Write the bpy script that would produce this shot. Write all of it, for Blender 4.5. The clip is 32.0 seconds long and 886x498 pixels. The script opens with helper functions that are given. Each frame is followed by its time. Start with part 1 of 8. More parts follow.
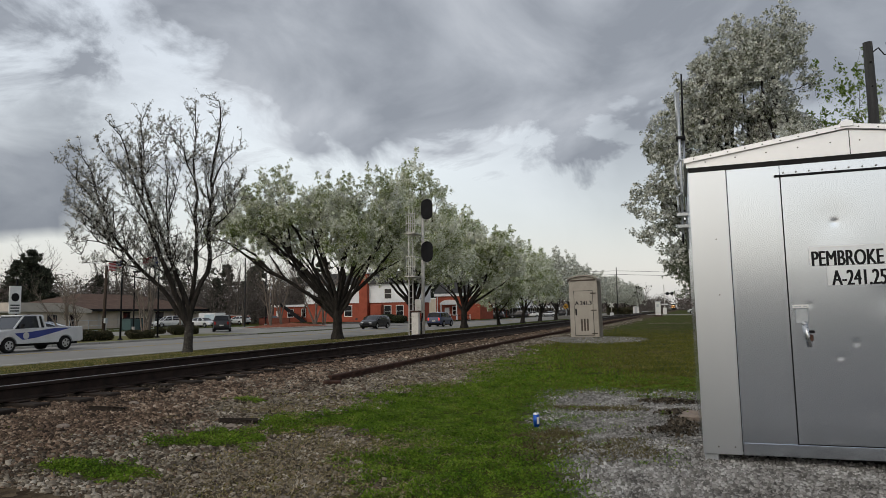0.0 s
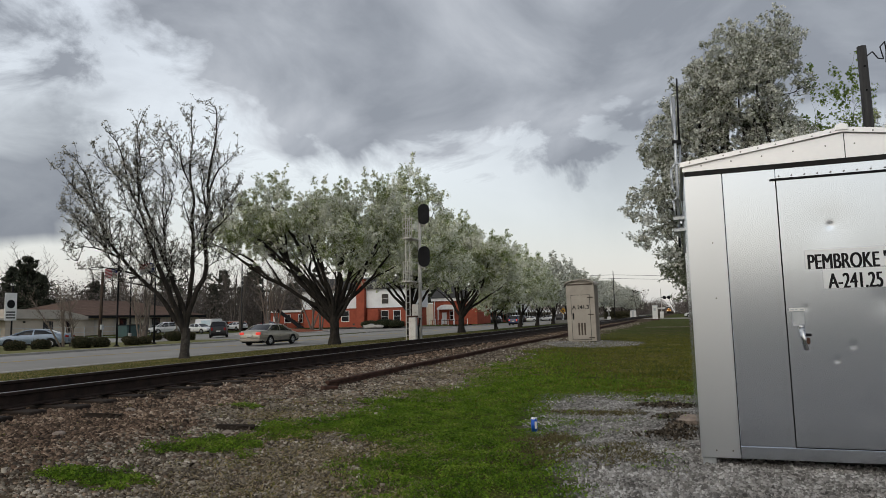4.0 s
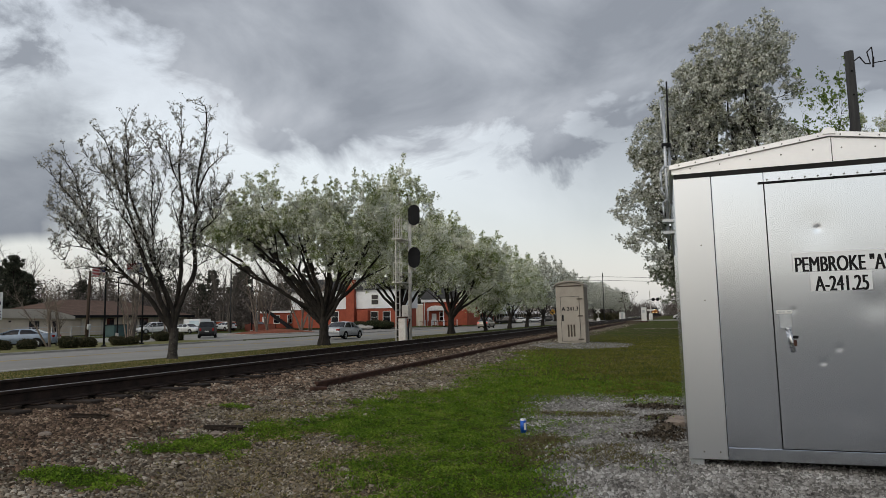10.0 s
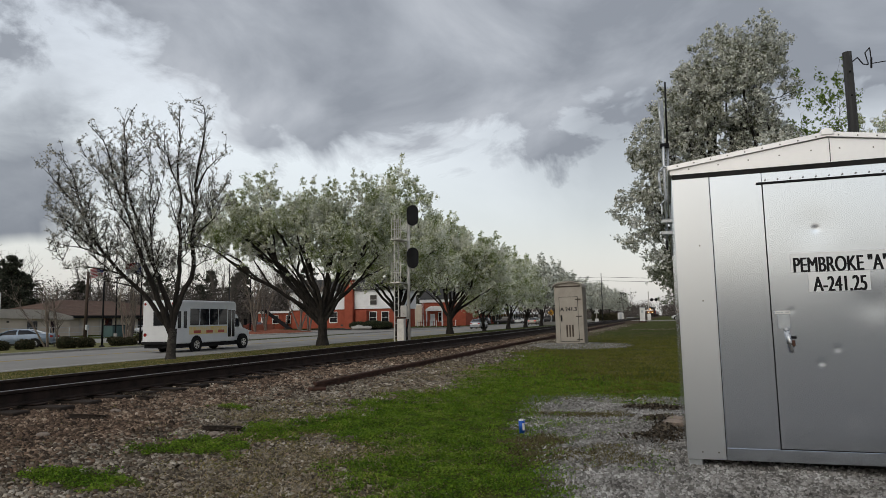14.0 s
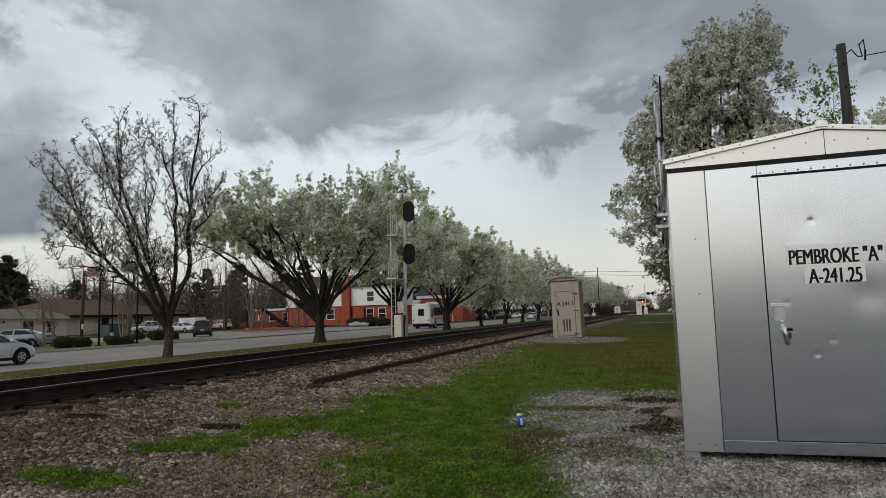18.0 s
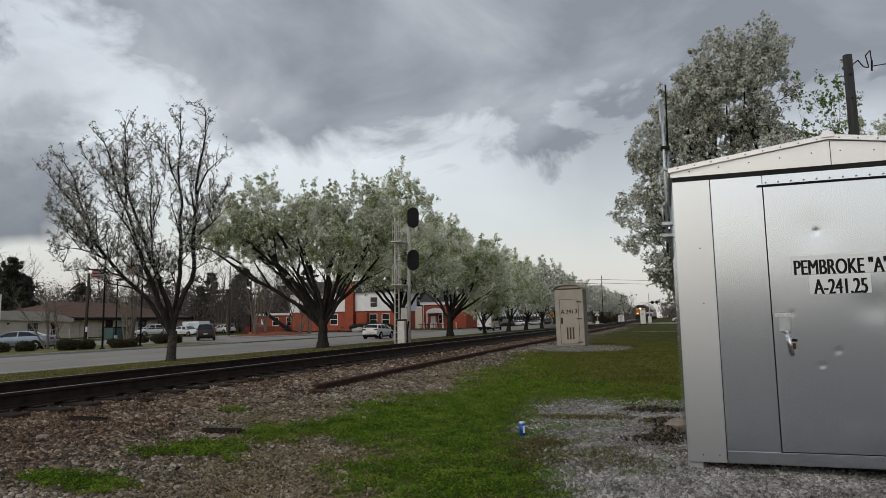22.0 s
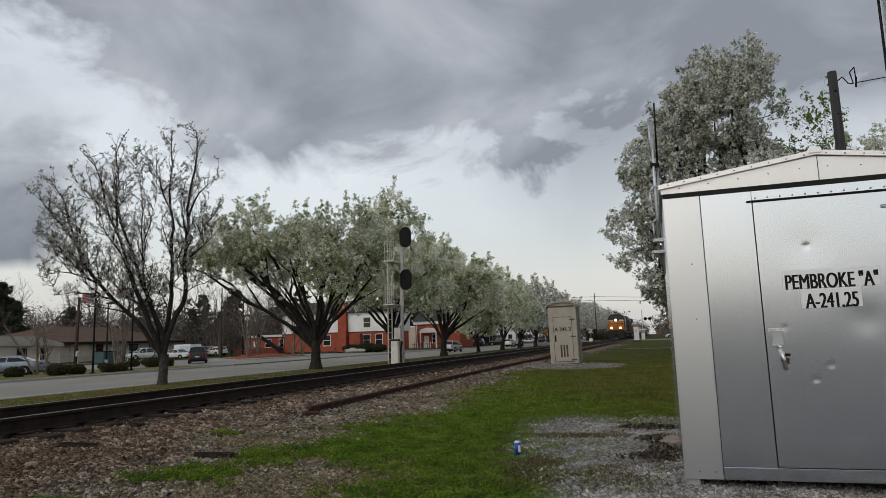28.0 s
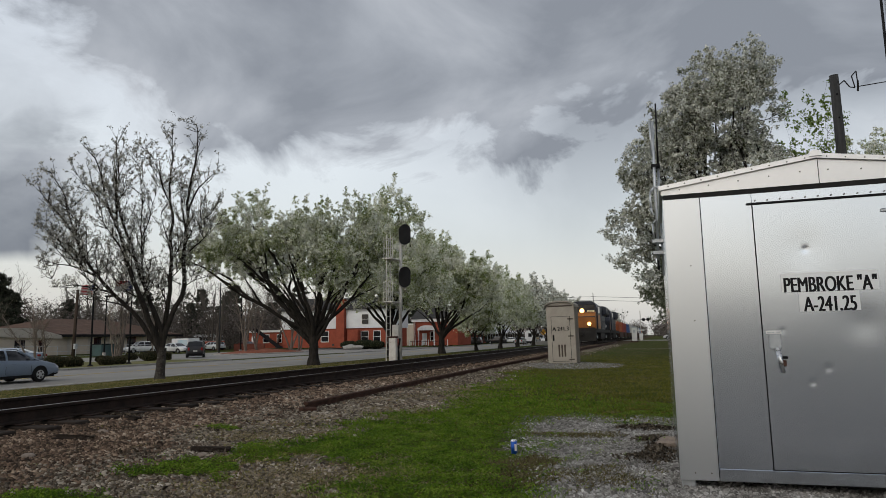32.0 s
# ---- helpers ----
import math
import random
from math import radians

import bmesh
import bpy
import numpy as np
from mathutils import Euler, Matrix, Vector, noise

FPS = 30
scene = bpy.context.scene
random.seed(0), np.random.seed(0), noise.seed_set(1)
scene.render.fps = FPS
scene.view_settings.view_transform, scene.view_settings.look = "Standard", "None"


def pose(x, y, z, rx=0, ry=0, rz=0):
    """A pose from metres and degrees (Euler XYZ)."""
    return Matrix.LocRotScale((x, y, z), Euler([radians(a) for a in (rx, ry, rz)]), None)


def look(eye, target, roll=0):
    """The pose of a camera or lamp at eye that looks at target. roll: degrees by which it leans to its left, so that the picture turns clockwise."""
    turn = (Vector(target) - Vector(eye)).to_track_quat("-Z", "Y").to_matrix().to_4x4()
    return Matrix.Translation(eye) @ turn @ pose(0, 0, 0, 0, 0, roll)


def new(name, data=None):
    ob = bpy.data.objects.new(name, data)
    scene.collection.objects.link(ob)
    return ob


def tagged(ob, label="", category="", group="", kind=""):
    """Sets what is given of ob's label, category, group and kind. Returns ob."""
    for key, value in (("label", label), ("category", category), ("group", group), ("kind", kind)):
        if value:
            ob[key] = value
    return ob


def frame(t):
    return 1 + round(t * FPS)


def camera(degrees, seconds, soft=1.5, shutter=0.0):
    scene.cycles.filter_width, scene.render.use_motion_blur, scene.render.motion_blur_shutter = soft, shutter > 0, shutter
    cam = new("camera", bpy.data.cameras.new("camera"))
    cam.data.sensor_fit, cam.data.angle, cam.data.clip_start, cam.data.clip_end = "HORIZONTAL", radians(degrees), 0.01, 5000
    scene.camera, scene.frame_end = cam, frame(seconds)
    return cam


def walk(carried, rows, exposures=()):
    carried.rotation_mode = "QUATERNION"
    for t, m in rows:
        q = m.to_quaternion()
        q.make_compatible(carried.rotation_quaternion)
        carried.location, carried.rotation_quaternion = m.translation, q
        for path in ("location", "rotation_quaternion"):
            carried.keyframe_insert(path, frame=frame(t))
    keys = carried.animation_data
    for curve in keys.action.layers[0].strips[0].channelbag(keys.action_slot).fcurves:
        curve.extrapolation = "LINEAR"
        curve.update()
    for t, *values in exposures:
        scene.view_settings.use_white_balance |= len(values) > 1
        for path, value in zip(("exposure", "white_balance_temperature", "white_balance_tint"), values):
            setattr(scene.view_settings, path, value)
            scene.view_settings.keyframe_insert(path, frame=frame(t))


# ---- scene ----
cam = camera(66.77, 32.0, soft=0.4)
EYE = (0.0, 0.0, 1.2)
ROWS = [
    (0, 95.387, 0.915, 19.664), (0.5, 95.415, 0.890, 19.631), (1, 95.356, 0.883, 19.463), (1.5, 95.446, 1.067, 19.424), (2, 95.754, 1.055, 19.233),
    (2.5, 95.696, 1.138, 19.227), (3, 95.700, 1.078, 19.246), (3.5, 95.794, 1.227, 19.521), (5.5, 95.664, 0.881, 18.824), (6, 95.507, 0.824, 18.830),
    (6.5, 95.418, 0.941, 18.757), (7, 95.529, 0.874, 18.741), (7.5, 95.508, 0.840, 18.759), (8, 95.583, 0.992, 18.641), (8.5, 95.915, 1.140, 18.579),
    (9, 96.160, 1.183, 18.634), (9.5, 96.144, 1.034, 18.656), (10, 95.865, 0.973, 18.563), (10.5, 95.729, 0.911, 18.593), (11, 95.741, 0.924, 18.627),
    (11.5, 95.733, 0.840, 18.620), (12, 95.869, 1.035, 18.484), (12.5, 95.995, 1.094, 18.466), (13, 95.990, 1.060, 18.524), (13.5, 95.829, 1.054, 18.442),
    (14, 95.893, 0.970, 18.445), (14.5, 95.940, 0.938, 18.518), (16.5, 96.763, 1.811, 18.675), (17, 96.222, 1.605, 18.437), (17.5, 95.837, 1.665, 18.308),
    (18, 95.528, 1.560, 18.198), (18.5, 95.706, 1.628, 18.083), (19, 95.690, 1.433, 18.101), (19.5, 95.536, 1.212, 18.087), (20, 95.497, 1.210, 18.430),
    (20.5, 95.852, 2.097, 18.388), (21, 96.062, 1.774, 18.254), (21.5, 96.313, 1.363, 18.310), (22, 96.088, 0.912, 18.480), (22.5, 95.869, 0.762, 18.528),
    (23, 95.727, 0.977, 18.551), (23.5, 96.214, 1.438, 18.639), (24, 97.031, 1.512, 18.589), (24.5, 97.165, 1.222, 18.527), (25, 97.259, 1.206, 18.278),
    (25.5, 97.750, 1.250, 18.119), (27.5, 97.721, 1.730, 17.802), (28, 97.705, 1.701, 17.935), (28.5, 97.501, 1.735, 18.021), (29, 97.465, 1.726, 18.012),
    (29.5, 97.541, 1.795, 18.053), (30, 97.709, 1.754, 17.970), (30.5, 97.742, 1.559, 18.053), (31, 97.705, 1.287, 18.009), (31.5, 97.600, 1.124, 17.803),
    (32, 97.517, 0.883, 17.765),
]
walk(cam, [(t, pose(*EYE, rx, ry, rz)) for t, rx, ry, rz in ROWS], exposures=[(0, 0.08), (14.5, 0.06), (17, -0.02), (32, -0.03)])

# ---- world, sun ----
world = bpy.data.worlds.new("overcast_sky")
scene.world = world
world.use_nodes = True


class Nodes:
    """Short hand for building node trees."""

    def __init__(self, tree):
        self.tree = tree
        tree.nodes.clear()

    def add(self, kind, **sockets):
        n = self.tree.nodes.new(kind)
        for k, v in sockets.items():
            self.put(n, k.replace("_", " "), v)
        return n

    def put(self, n, key, v):
        s = n.inputs[key] if not isinstance(key, str) or key in n.inputs else n.inputs[int(key[1:])]
        if isinstance(v, bpy.types.NodeSocket):
            self.tree.links.new(v, s)
        else:
            s.default_value = v

    def maths(self, op, a, b=0.0, clamp=False):
        n = self.tree.nodes.new("ShaderNodeMath")
        n.operation, n.use_clamp = op, clamp
        self.put(n, 0, a), self.put(n, 1, b)
        return n.outputs[0]

    def noise(self, vec, scale, detail=4.0, rough=0.55, dist=0.0):
        n = self.add("ShaderNodeTexNoise")
        if vec is not None:
            self.put(n, "Vector", vec)
        self.put(n, "Scale", scale), self.put(n, "Detail", detail), self.put(n, "Roughness", rough), self.put(n, "Distortion", dist)
        return n.outputs["Fac"]

    def ramp(self, fac, stops, mode="LINEAR"):
        n = self.tree.nodes.new("ShaderNodeValToRGB")
        n.color_ramp.interpolation = mode
        el = n.color_ramp.elements
        while len(el) < len(stops):
            el.new(0.5)
        for e, (p, c) in zip(el, stops):
            e.position = p
            e.color = (*c, 1) if isinstance(c, tuple) else (c, c, c, 1)
        self.put(n, "Fac", fac)
        return n.outputs["Color"]

    def mix(self, fac, a, b, blend="MIX"):
        n = self.tree.nodes.new("ShaderNodeMix")
        n.data_type, n.blend_type = "RGBA", blend
        n.inputs[0].default_value = 0.5
        for i, v in ((0, fac), (6, a), (7, b)):
            if isinstance(v, bpy.types.NodeSocket):
                self.tree.links.new(v, n.inputs[i])
            else:
                n.inputs[i].default_value = (*v, 1) if isinstance(v, tuple) and len(v) == 3 else v
        return n.outputs[2]


SUN_ELEVATION, SUN_AZIMUTH = 42.0, 200.0
wn = Nodes(world.node_tree)
sky = wn.add("ShaderNodeTexSky")
sky.sky_type, sky.sun_disc = "NISHITA", False
sky.sun_elevation, sky.sun_rotation, sky.air_density, sky.dust_density = radians(SUN_ELEVATION), radians(SUN_AZIMUTH), 1.6, 4.0
wtex = wn.add("ShaderNodeTexCoord").outputs["Generated"]
wsep = wn.add("ShaderNodeSeparateXYZ")
wn.put(wsep, 0, wtex)
# high thin cloud: pale towards the horizon, greyer overhead
haze = wn.ramp(wsep.outputs[2], [(0.0, (0.61, 0.60, 0.585)), (0.06, (0.615, 0.615, 0.615)), (0.14, (0.60, 0.615, 0.635)), (0.24, (0.67, 0.685, 0.705)), (0.5, (0.59, 0.61, 0.645)), (1.0, (0.52, 0.545, 0.58))])
sky_lum = wn.mix(0.06, haze, sky.outputs[0])
bg = wn.add("ShaderNodeBackground", Color=sky_lum, Strength=1.0)
wn.put(wn.add("ShaderNodeOutputWorld"), "Surface", bg.outputs[0])

sun = new("sun", bpy.data.lights.new("sun", "SUN"))
sun.data.energy, sun.data.angle, sun.data.color = 0.6, radians(25), (1.0, 0.93, 0.82)
_az, _el = radians(SUN_AZIMUTH), radians(SUN_ELEVATION)
sun.matrix_world = look((0, 0, 60), (-math.sin(_az) * math.cos(_el), -math.cos(_az) * math.cos(_el), 60 - math.sin(_el)))


# ---- materials ----
def material(name):
    m = bpy.data.materials.new(name)
    m.use_nodes = True
    n = Nodes(m.node_tree)
    b = n.add("ShaderNodeBsdfPrincipled")
    n.put(n.add("ShaderNodeOutputMaterial"), 0, b.outputs[0])
    return m, n, b


def surface(name, light, dark, scale=4.0, fine=40.0, rough=0.7, metal=0.0, bump=0.2, dist=0.01, spot=None, spot_amount=0.0, random_tone=0.0, rough_var=0.15, coat=0.0, stretch=None):
    """A weathered surface: two scales of mottling between light and dark, spots, grain in the relief."""
    m, n, b = material(name)
    co = n.add("ShaderNodeTexCoord").outputs["Object"]
    if stretch:
        mp = n.add("ShaderNodeMapping")
        n.put(mp, 0, co), n.put(mp, "Scale", stretch)
        co = mp.outputs[0]
    big, small = n.noise(co, scale, 5), n.noise(co, fine, 4, 0.65)
    fac = n.maths("ADD", n.maths("MULTIPLY", big, 0.65), n.maths("MULTIPLY", small, 0.35))
    col = n.ramp(fac, [(0.34, dark), (0.66, light)])
    if spot:
        col = n.mix(n.ramp(n.noise(co, scale * 2.3, 6, 0.7), [(0.62 - spot_amount, 0.0), (0.72 - spot_amount, 1.0)]), col, spot)
    if random_tone:
        hue = n.add("ShaderNodeHueSaturation")
        rnd = n.add("ShaderNodeObjectInfo").outputs["Random"]
        n.put(hue, "Value", n.maths("ADD", n.maths("MULTIPLY", rnd, random_tone), 1 - random_tone / 2))
        n.put(hue, "Color", col)
        col = hue.outputs[0]
    n.put(b, "Base Color", col), n.put(b, "Metallic", metal)
    if rough > 0.7 and not metal:
        n.put(b, "Specular IOR Level", 0.15)
    n.put(b, "Roughness", n.maths("ADD", n.maths("MULTIPLY", small, rough_var), rough - rough_var / 2))
    if coat:
        n.put(b, "Coat Weight", coat), n.put(b, "Coat Roughness", 0.08)
    if bump:
        bp = n.add("ShaderNodeBump", Strength=bump, Distance=dist, Height=fac)
        n.put(b, "Normal", bp.outputs[0])
    return m


def islands(name, stops, rough=0.8, extra=0.0, translucent=0.0, patch=0.8, swing=1.0):
    """For scattered pieces in one mesh: the colour varies from piece to piece, and with swing from clump to clump."""
    m, n, b = material(name)
    rnd = n.add("ShaderNodeNewGeometry").outputs["Random Per Island"]
    co = n.add("ShaderNodeTexCoord").outputs["Object"]
    clumps = n.noise(co, patch if translucent or swing != 1.0 else 30.0, 4, 0.65)
    if swing != 1.0:
        clumps = n.maths("ADD", n.maths("MULTIPLY", clumps, swing), 0.5 - 0.5 * swing, True)
    fac = n.maths("ADD", n.maths("MULTIPLY", rnd, 1 - extra), n.maths("MULTIPLY", clumps, extra))
    n.put(b, "Base Color", n.ramp(fac, stops)), n.put(b, "Roughness", rough), n.put(b, "Specular IOR Level", 0.12)
    if translucent:
        n.put(b, "Transmission Weight", 0.0), n.put(b, "Subsurface Weight", 0.0)
        tr = n.add("ShaderNodeBsdfTranslucent", Color=n.ramp(fac, stops))
        mx = n.add("ShaderNodeMixShader")
        n.put(mx, 0, translucent), n.put(mx, 1, b.outputs[0]), n.put(mx, 2, tr.outputs[0])
        out = next(x for x in n.tree.nodes if x.type == "OUTPUT_MATERIAL")
        n.put(out, 0, mx.outputs[0])
    return m


def glow(name, colour, strength):
    m, n, b = material(name)
    n.put(b, "Base Color", (*colour, 1)), n.put(b, "Emission Color", (*colour, 1)), n.put(b, "Emission Strength", strength)
    return m


def paint(name, colour, rough=0.35, metal=0.0, coat=0.5, dirt=0.12):
    d = tuple(c * (1 - dirt * 2) + 0.04 * dirt for c in colour)
    return surface(name, colour, d, 1.5, 25, rough, metal, 0.02, 0.002, coat=coat)


ALU = surface("aluminium_sheet", (0.69, 0.73, 0.79), (0.64, 0.68, 0.745), 0.5, 1.2, 0.19, 1.0, 0.0, 0.006, rough_var=0.0, stretch=(1, 1, 0.25))
ALU_TRIM = surface("brushed_aluminium_corner", (0.75, 0.77, 0.80), (0.69, 0.71, 0.74), 0.5, 1.2, 0.30, 1.0, 0.0, 0.003, rough_var=0.0, stretch=(1, 1, 0.25))
ALU_ROOF = surface("aluminium_roof_sheet", (0.93, 0.915, 0.905), (0.87, 0.855, 0.845), 1.5, 30, 0.36, 0.6, 0.05, 0.003)
GALV = surface("galvanised_steel", (0.62, 0.64, 0.66), (0.42, 0.44, 0.46), 6, 40, 0.45, 0.85, 0.08, 0.003)
SIGNAL_GREY = surface("signal_mast_paint", (0.62, 0.60, 0.56), (0.44, 0.42, 0.39), 3, 30, 0.5, 0.1, 0.05, 0.003, (0.30, 0.22, 0.16), 0.02)
CASE_BEIGE = surface("weathered_case_paint", (0.40, 0.365, 0.315), (0.29, 0.26, 0.222), 2.0, 25, 0.55, 0.1, 0.06, 0.003, (0.30, 0.25, 0.20), -0.02)
CASE_DARK = surface("brown_stained_steel", (0.10, 0.08, 0.066), (0.065, 0.053, 0.045), 2.0, 25, 0.95, 0.0, 0.06, 0.003)
BLACK = surface("black_paint", (0.016, 0.016, 0.018), (0.009, 0.009, 0.010), 4, 50, 0.75, 0.0, 0.05, 0.002)
SEAM = surface("dark_seam", (0.03, 0.03, 0.03), (0.015, 0.015, 0.015), 6, 60, 0.8, 0.0, 0.0)
RAIL_SIDE = surface("rusty_rail_web", (0.042, 0.028, 0.022), (0.015, 0.011, 0.010), 5, 60, 0.8, 0.0, 0.2, 0.004)
RAIL_HEAD = surface("worn_rail_head", (0.24, 0.22, 0.21), (0.14, 0.13, 0.12), 3, 80, 0.38, 0.9, 0.03, 0.001, stretch=(1, 0.05, 1))
RUST = surface("rusted_steel", (0.095, 0.050, 0.036), (0.036, 0.021, 0.016), 6, 60, 0.85, 0.0, 0.3, 0.004)
TIE = surface("creosoted_timber", (0.045, 0.034, 0.027), (0.016, 0.013, 0.011), 5, 50, 0.9, 0.0, 0.5, 0.008, random_tone=0.5, stretch=(0.3, 3, 1))
BARK = surface("tree_bark", (0.050, 0.043, 0.037), (0.016, 0.014, 0.012), 6, 30, 0.95, 0.0, 0.9, 0.03, stretch=(1.6, 1.6, 0.4))
BARK_GREY = surface("grey_bark", (0.13, 0.115, 0.10), (0.07, 0.06, 0.053), 6, 30, 0.95, 0.0, 0.9, 0.03, stretch=(1.6, 1.6, 0.4))
BARK_PALE = surface("pale_smooth_bark", (0.24, 0.20, 0.165), (0.14, 0.115, 0.095), 3, 20, 0.85, 0.0, 0.3, 0.01)
LICHEN_BARK = surface("lichened_bark", (0.085, 0.075, 0.065), (0.024, 0.021, 0.019), 7, 30, 0.95, 0.0, 0.9, 0.03, (0.30, 0.29, 0.26), 0.015)
POLE_WOOD = surface("weathered_pole_wood", (0.060, 0.060, 0.060), (0.024, 0.024, 0.025), 4, 40, 0.9, 0.0, 0.5, 0.01, stretch=(2, 2, 0.2))
ASPHALT = surface("worn_asphalt", (0.31, 0.30, 0.28), (0.235, 0.225, 0.21), 0.25, 30, 0.85, 0.0, 0.15, 0.004, (0.17, 0.165, 0.155), -0.03)
CONCRETE = surface("kerb_concrete", (0.42, 0.405, 0.38), (0.29, 0.28, 0.26), 1.5, 25, 0.85, 0.0, 0.2, 0.004)
MULCH = surface("red_mulch", (0.30, 0.105, 0.06), (0.17, 0.06, 0.038), 3, 40, 0.95, 0.0, 0.6, 0.03)
BRICK = surface("red_brick_wall", (0.35, 0.092, 0.055), (0.245, 0.062, 0.038), 1.2, 14, 0.85, 0.0, 0.1, 0.004)
WHITE_SIDING = surface("white_siding", (0.82, 0.83, 0.84), (0.70, 0.71, 0.72), 1.0, 20, 0.6, 0.0, 0.02, 0.003)
TRIM_WHITE = surface("white_trim_paint", (0.80, 0.80, 0.78), (0.68, 0.68, 0.66), 2.0, 30, 0.5, 0.0, 0.02, 0.002)
TAN_WALL = surface("tan_brick_wall", (0.60, 0.52, 0.43), (0.48, 0.41, 0.335), 0.8, 12, 0.85, 0.0, 0.1, 0.005)
TAN_FASCIA = surface("tan_fascia", (0.50, 0.45, 0.39), (0.40, 0.36, 0.31), 1.0, 18, 0.7, 0.0, 0.03, 0.004)
SHINGLE = surface("brown_shingles", (0.15, 0.098, 0.075), (0.095, 0.062, 0.048), 1.0, 12, 0.9, 0.0, 0.3, 0.02)
DARK_ROOF = surface("dark_roofing", (0.07, 0.068, 0.066), (0.04, 0.039, 0.038), 1.0, 12, 0.9, 0.0, 0.2, 0.01)
GLASS_DARK = surface("dark_window_glass", (0.010, 0.011, 0.014), (0.006, 0.007, 0.009), 2, 10, 0.08, 0.0, 0.0, rough_var=0.02)
TYRE = surface("tyre_rubber", (0.022, 0.022, 0.022), (0.014, 0.014, 0.014), 8, 60, 0.85, 0.0, 0.1, 0.003)
RIM = surface("alloy_rim", (0.55, 0.56, 0.57), (0.38, 0.39, 0.40), 6, 40, 0.35, 0.8, 0.0)
CHROME = surface("dull_chrome", (0.68, 0.68, 0.69), (0.52, 0.52, 0.53), 6, 40, 0.28, 1.0, 0.03, 0.001)
HEDGE_CORE = surface("hedge_core", (0.018, 0.024, 0.010), (0.008, 0.011, 0.005), 6, 30, 0.95, 0.0, 0.8, 0.05)
HEDGE_LEAF = islands("hedge_leaves", [(0.0, (0.028, 0.030, 0.015)), (0.6, (0.062, 0.058, 0.030)), (1.0, (0.11, 0.09, 0.055))], 0.7)
# needles lightened and greyed: distance haze put into their colour
PINE_LEAF = islands("pine_needles", [(0.0, (0.028, 0.034, 0.024)), (0.6, (0.055, 0.062, 0.044)), (1.0, (0.10, 0.10, 0.075))], 0.8)
BLOSSOM = islands("pear_blossom_and_young_leaf", [(0.0, (0.05, 0.06, 0.028)), (0.22, (0.15, 0.165, 0.09)), (0.38, (0.42, 0.43, 0.35)), (0.58, (0.78, 0.785, 0.73)), (1.0, (0.95, 0.95, 0.92))], 0.8, 0.45, 0.32, 1.6, 2.3)
BLOSSOM_GREEN = islands("pear_leaf_with_fading_blossom", [(0.0, (0.085, 0.13, 0.025)), (0.26, (0.23, 0.295, 0.085)), (0.41, (0.45, 0.485, 0.27)), (0.54, (0.83, 0.835, 0.74)), (1.0, (0.97, 0.97, 0.95))], 0.8, 0.6, 0.50, 0.6, 2.4)
# darker copy of the pear blossom, shade put into the colour
BLOSSOM_SHADED = islands("shaded_pear_blossom", [(0.0, (0.03, 0.042, 0.02)), (0.35, (0.09, 0.11, 0.06)), (0.65, (0.27, 0.29, 0.21)), (1.0, (0.66, 0.68, 0.60))], 0.8, 0.45, 0.3, 1.6, 2.2)
BUDS = islands("opening_buds", [(0.0, (0.14, 0.13, 0.09)), (0.4, (0.34, 0.33, 0.28)), (1.0, (0.70, 0.69, 0.65))], 0.8, 0.2, 0.2)
SPRING_LEAF = islands("spring_leaves", [(0.0, (0.10, 0.16, 0.035)), (0.6, (0.20, 0.28, 0.075)), (1.0, (0.33, 0.38, 0.16))], 0.7, 0.2, 0.5)
TWIG_HAZE = islands("bare_twigs", [(0.0, (0.062, 0.053, 0.047)), (0.6, (0.12, 0.103, 0.093)), (1.0, (0.20, 0.175, 0.16))], 0.9)
BALLAST = islands("ballast_stones", [(0.0, (0.012, 0.009, 0.007)), (0.30, (0.060, 0.042, 0.030)), (0.6, (0.160, 0.108, 0.076)), (0.8, (0.31, 0.232, 0.168)), (1.0, (0.52, 0.43, 0.34))], 0.9, 0.38, 0.0, 2.2, 2.6)
GRAVEL = islands("grey_gravel", [(0.0, (0.030, 0.028, 0.026)), (0.35, (0.145, 0.138, 0.127)), (0.65, (0.315, 0.303, 0.285)), (0.85, (0.47, 0.46, 0.44)), (1.0, (0.66, 0.65, 0.63))], 0.9, 0.42, 0.0, 2.6, 2.6)
GRASS = islands("grass_blades", [(0.0, (0.014, 0.036, 0.003)), (0.33, (0.066, 0.134, 0.008)), (0.58, (0.140, 0.238, 0.018)), (0.80, (0.215, 0.29, 0.036)), (1.0, (0.32, 0.28, 0.11))], 0.7, 0.5, 0.3, 3.0, 2.7)
LAWN = islands("lawn_blades", [(0.0, (0.034, 0.044, 0.005)), (0.35, (0.098, 0.110, 0.016)), (0.6, (0.165, 0.152, 0.036)), (1.0, (0.28, 0.22, 0.095))], 0.8, 0.6, 0.25, 1.3, 1.5)
GRASS_DRY = islands("dry_grass_and_weeds", [(0.0, (0.065, 0.078, 0.016)), (0.35, (0.145, 0.145, 0.040)), (0.6, (0.25, 0.20, 0.085)), (1.0, (0.38, 0.295, 0.165))], 0.8, 0.5, 0.2, 0.9, 1.8)
STRAW = islands("straw", [(0.0, (0.085, 0.07, 0.035)), (0.5, (0.21, 0.17, 0.095)), (1.0, (0.40, 0.33, 0.22))], 0.9)
PALE_STONE = islands("pale_stone_chips", [(0.0, (0.020, 0.016, 0.012)), (0.35, (0.100, 0.082, 0.062)), (0.65, (0.25, 0.215, 0.168)), (0.85, (0.44, 0.395, 0.325)), (1.0, (0.66, 0.61, 0.54))], 0.9, 0.38, 0.0, 2.2, 2.6)
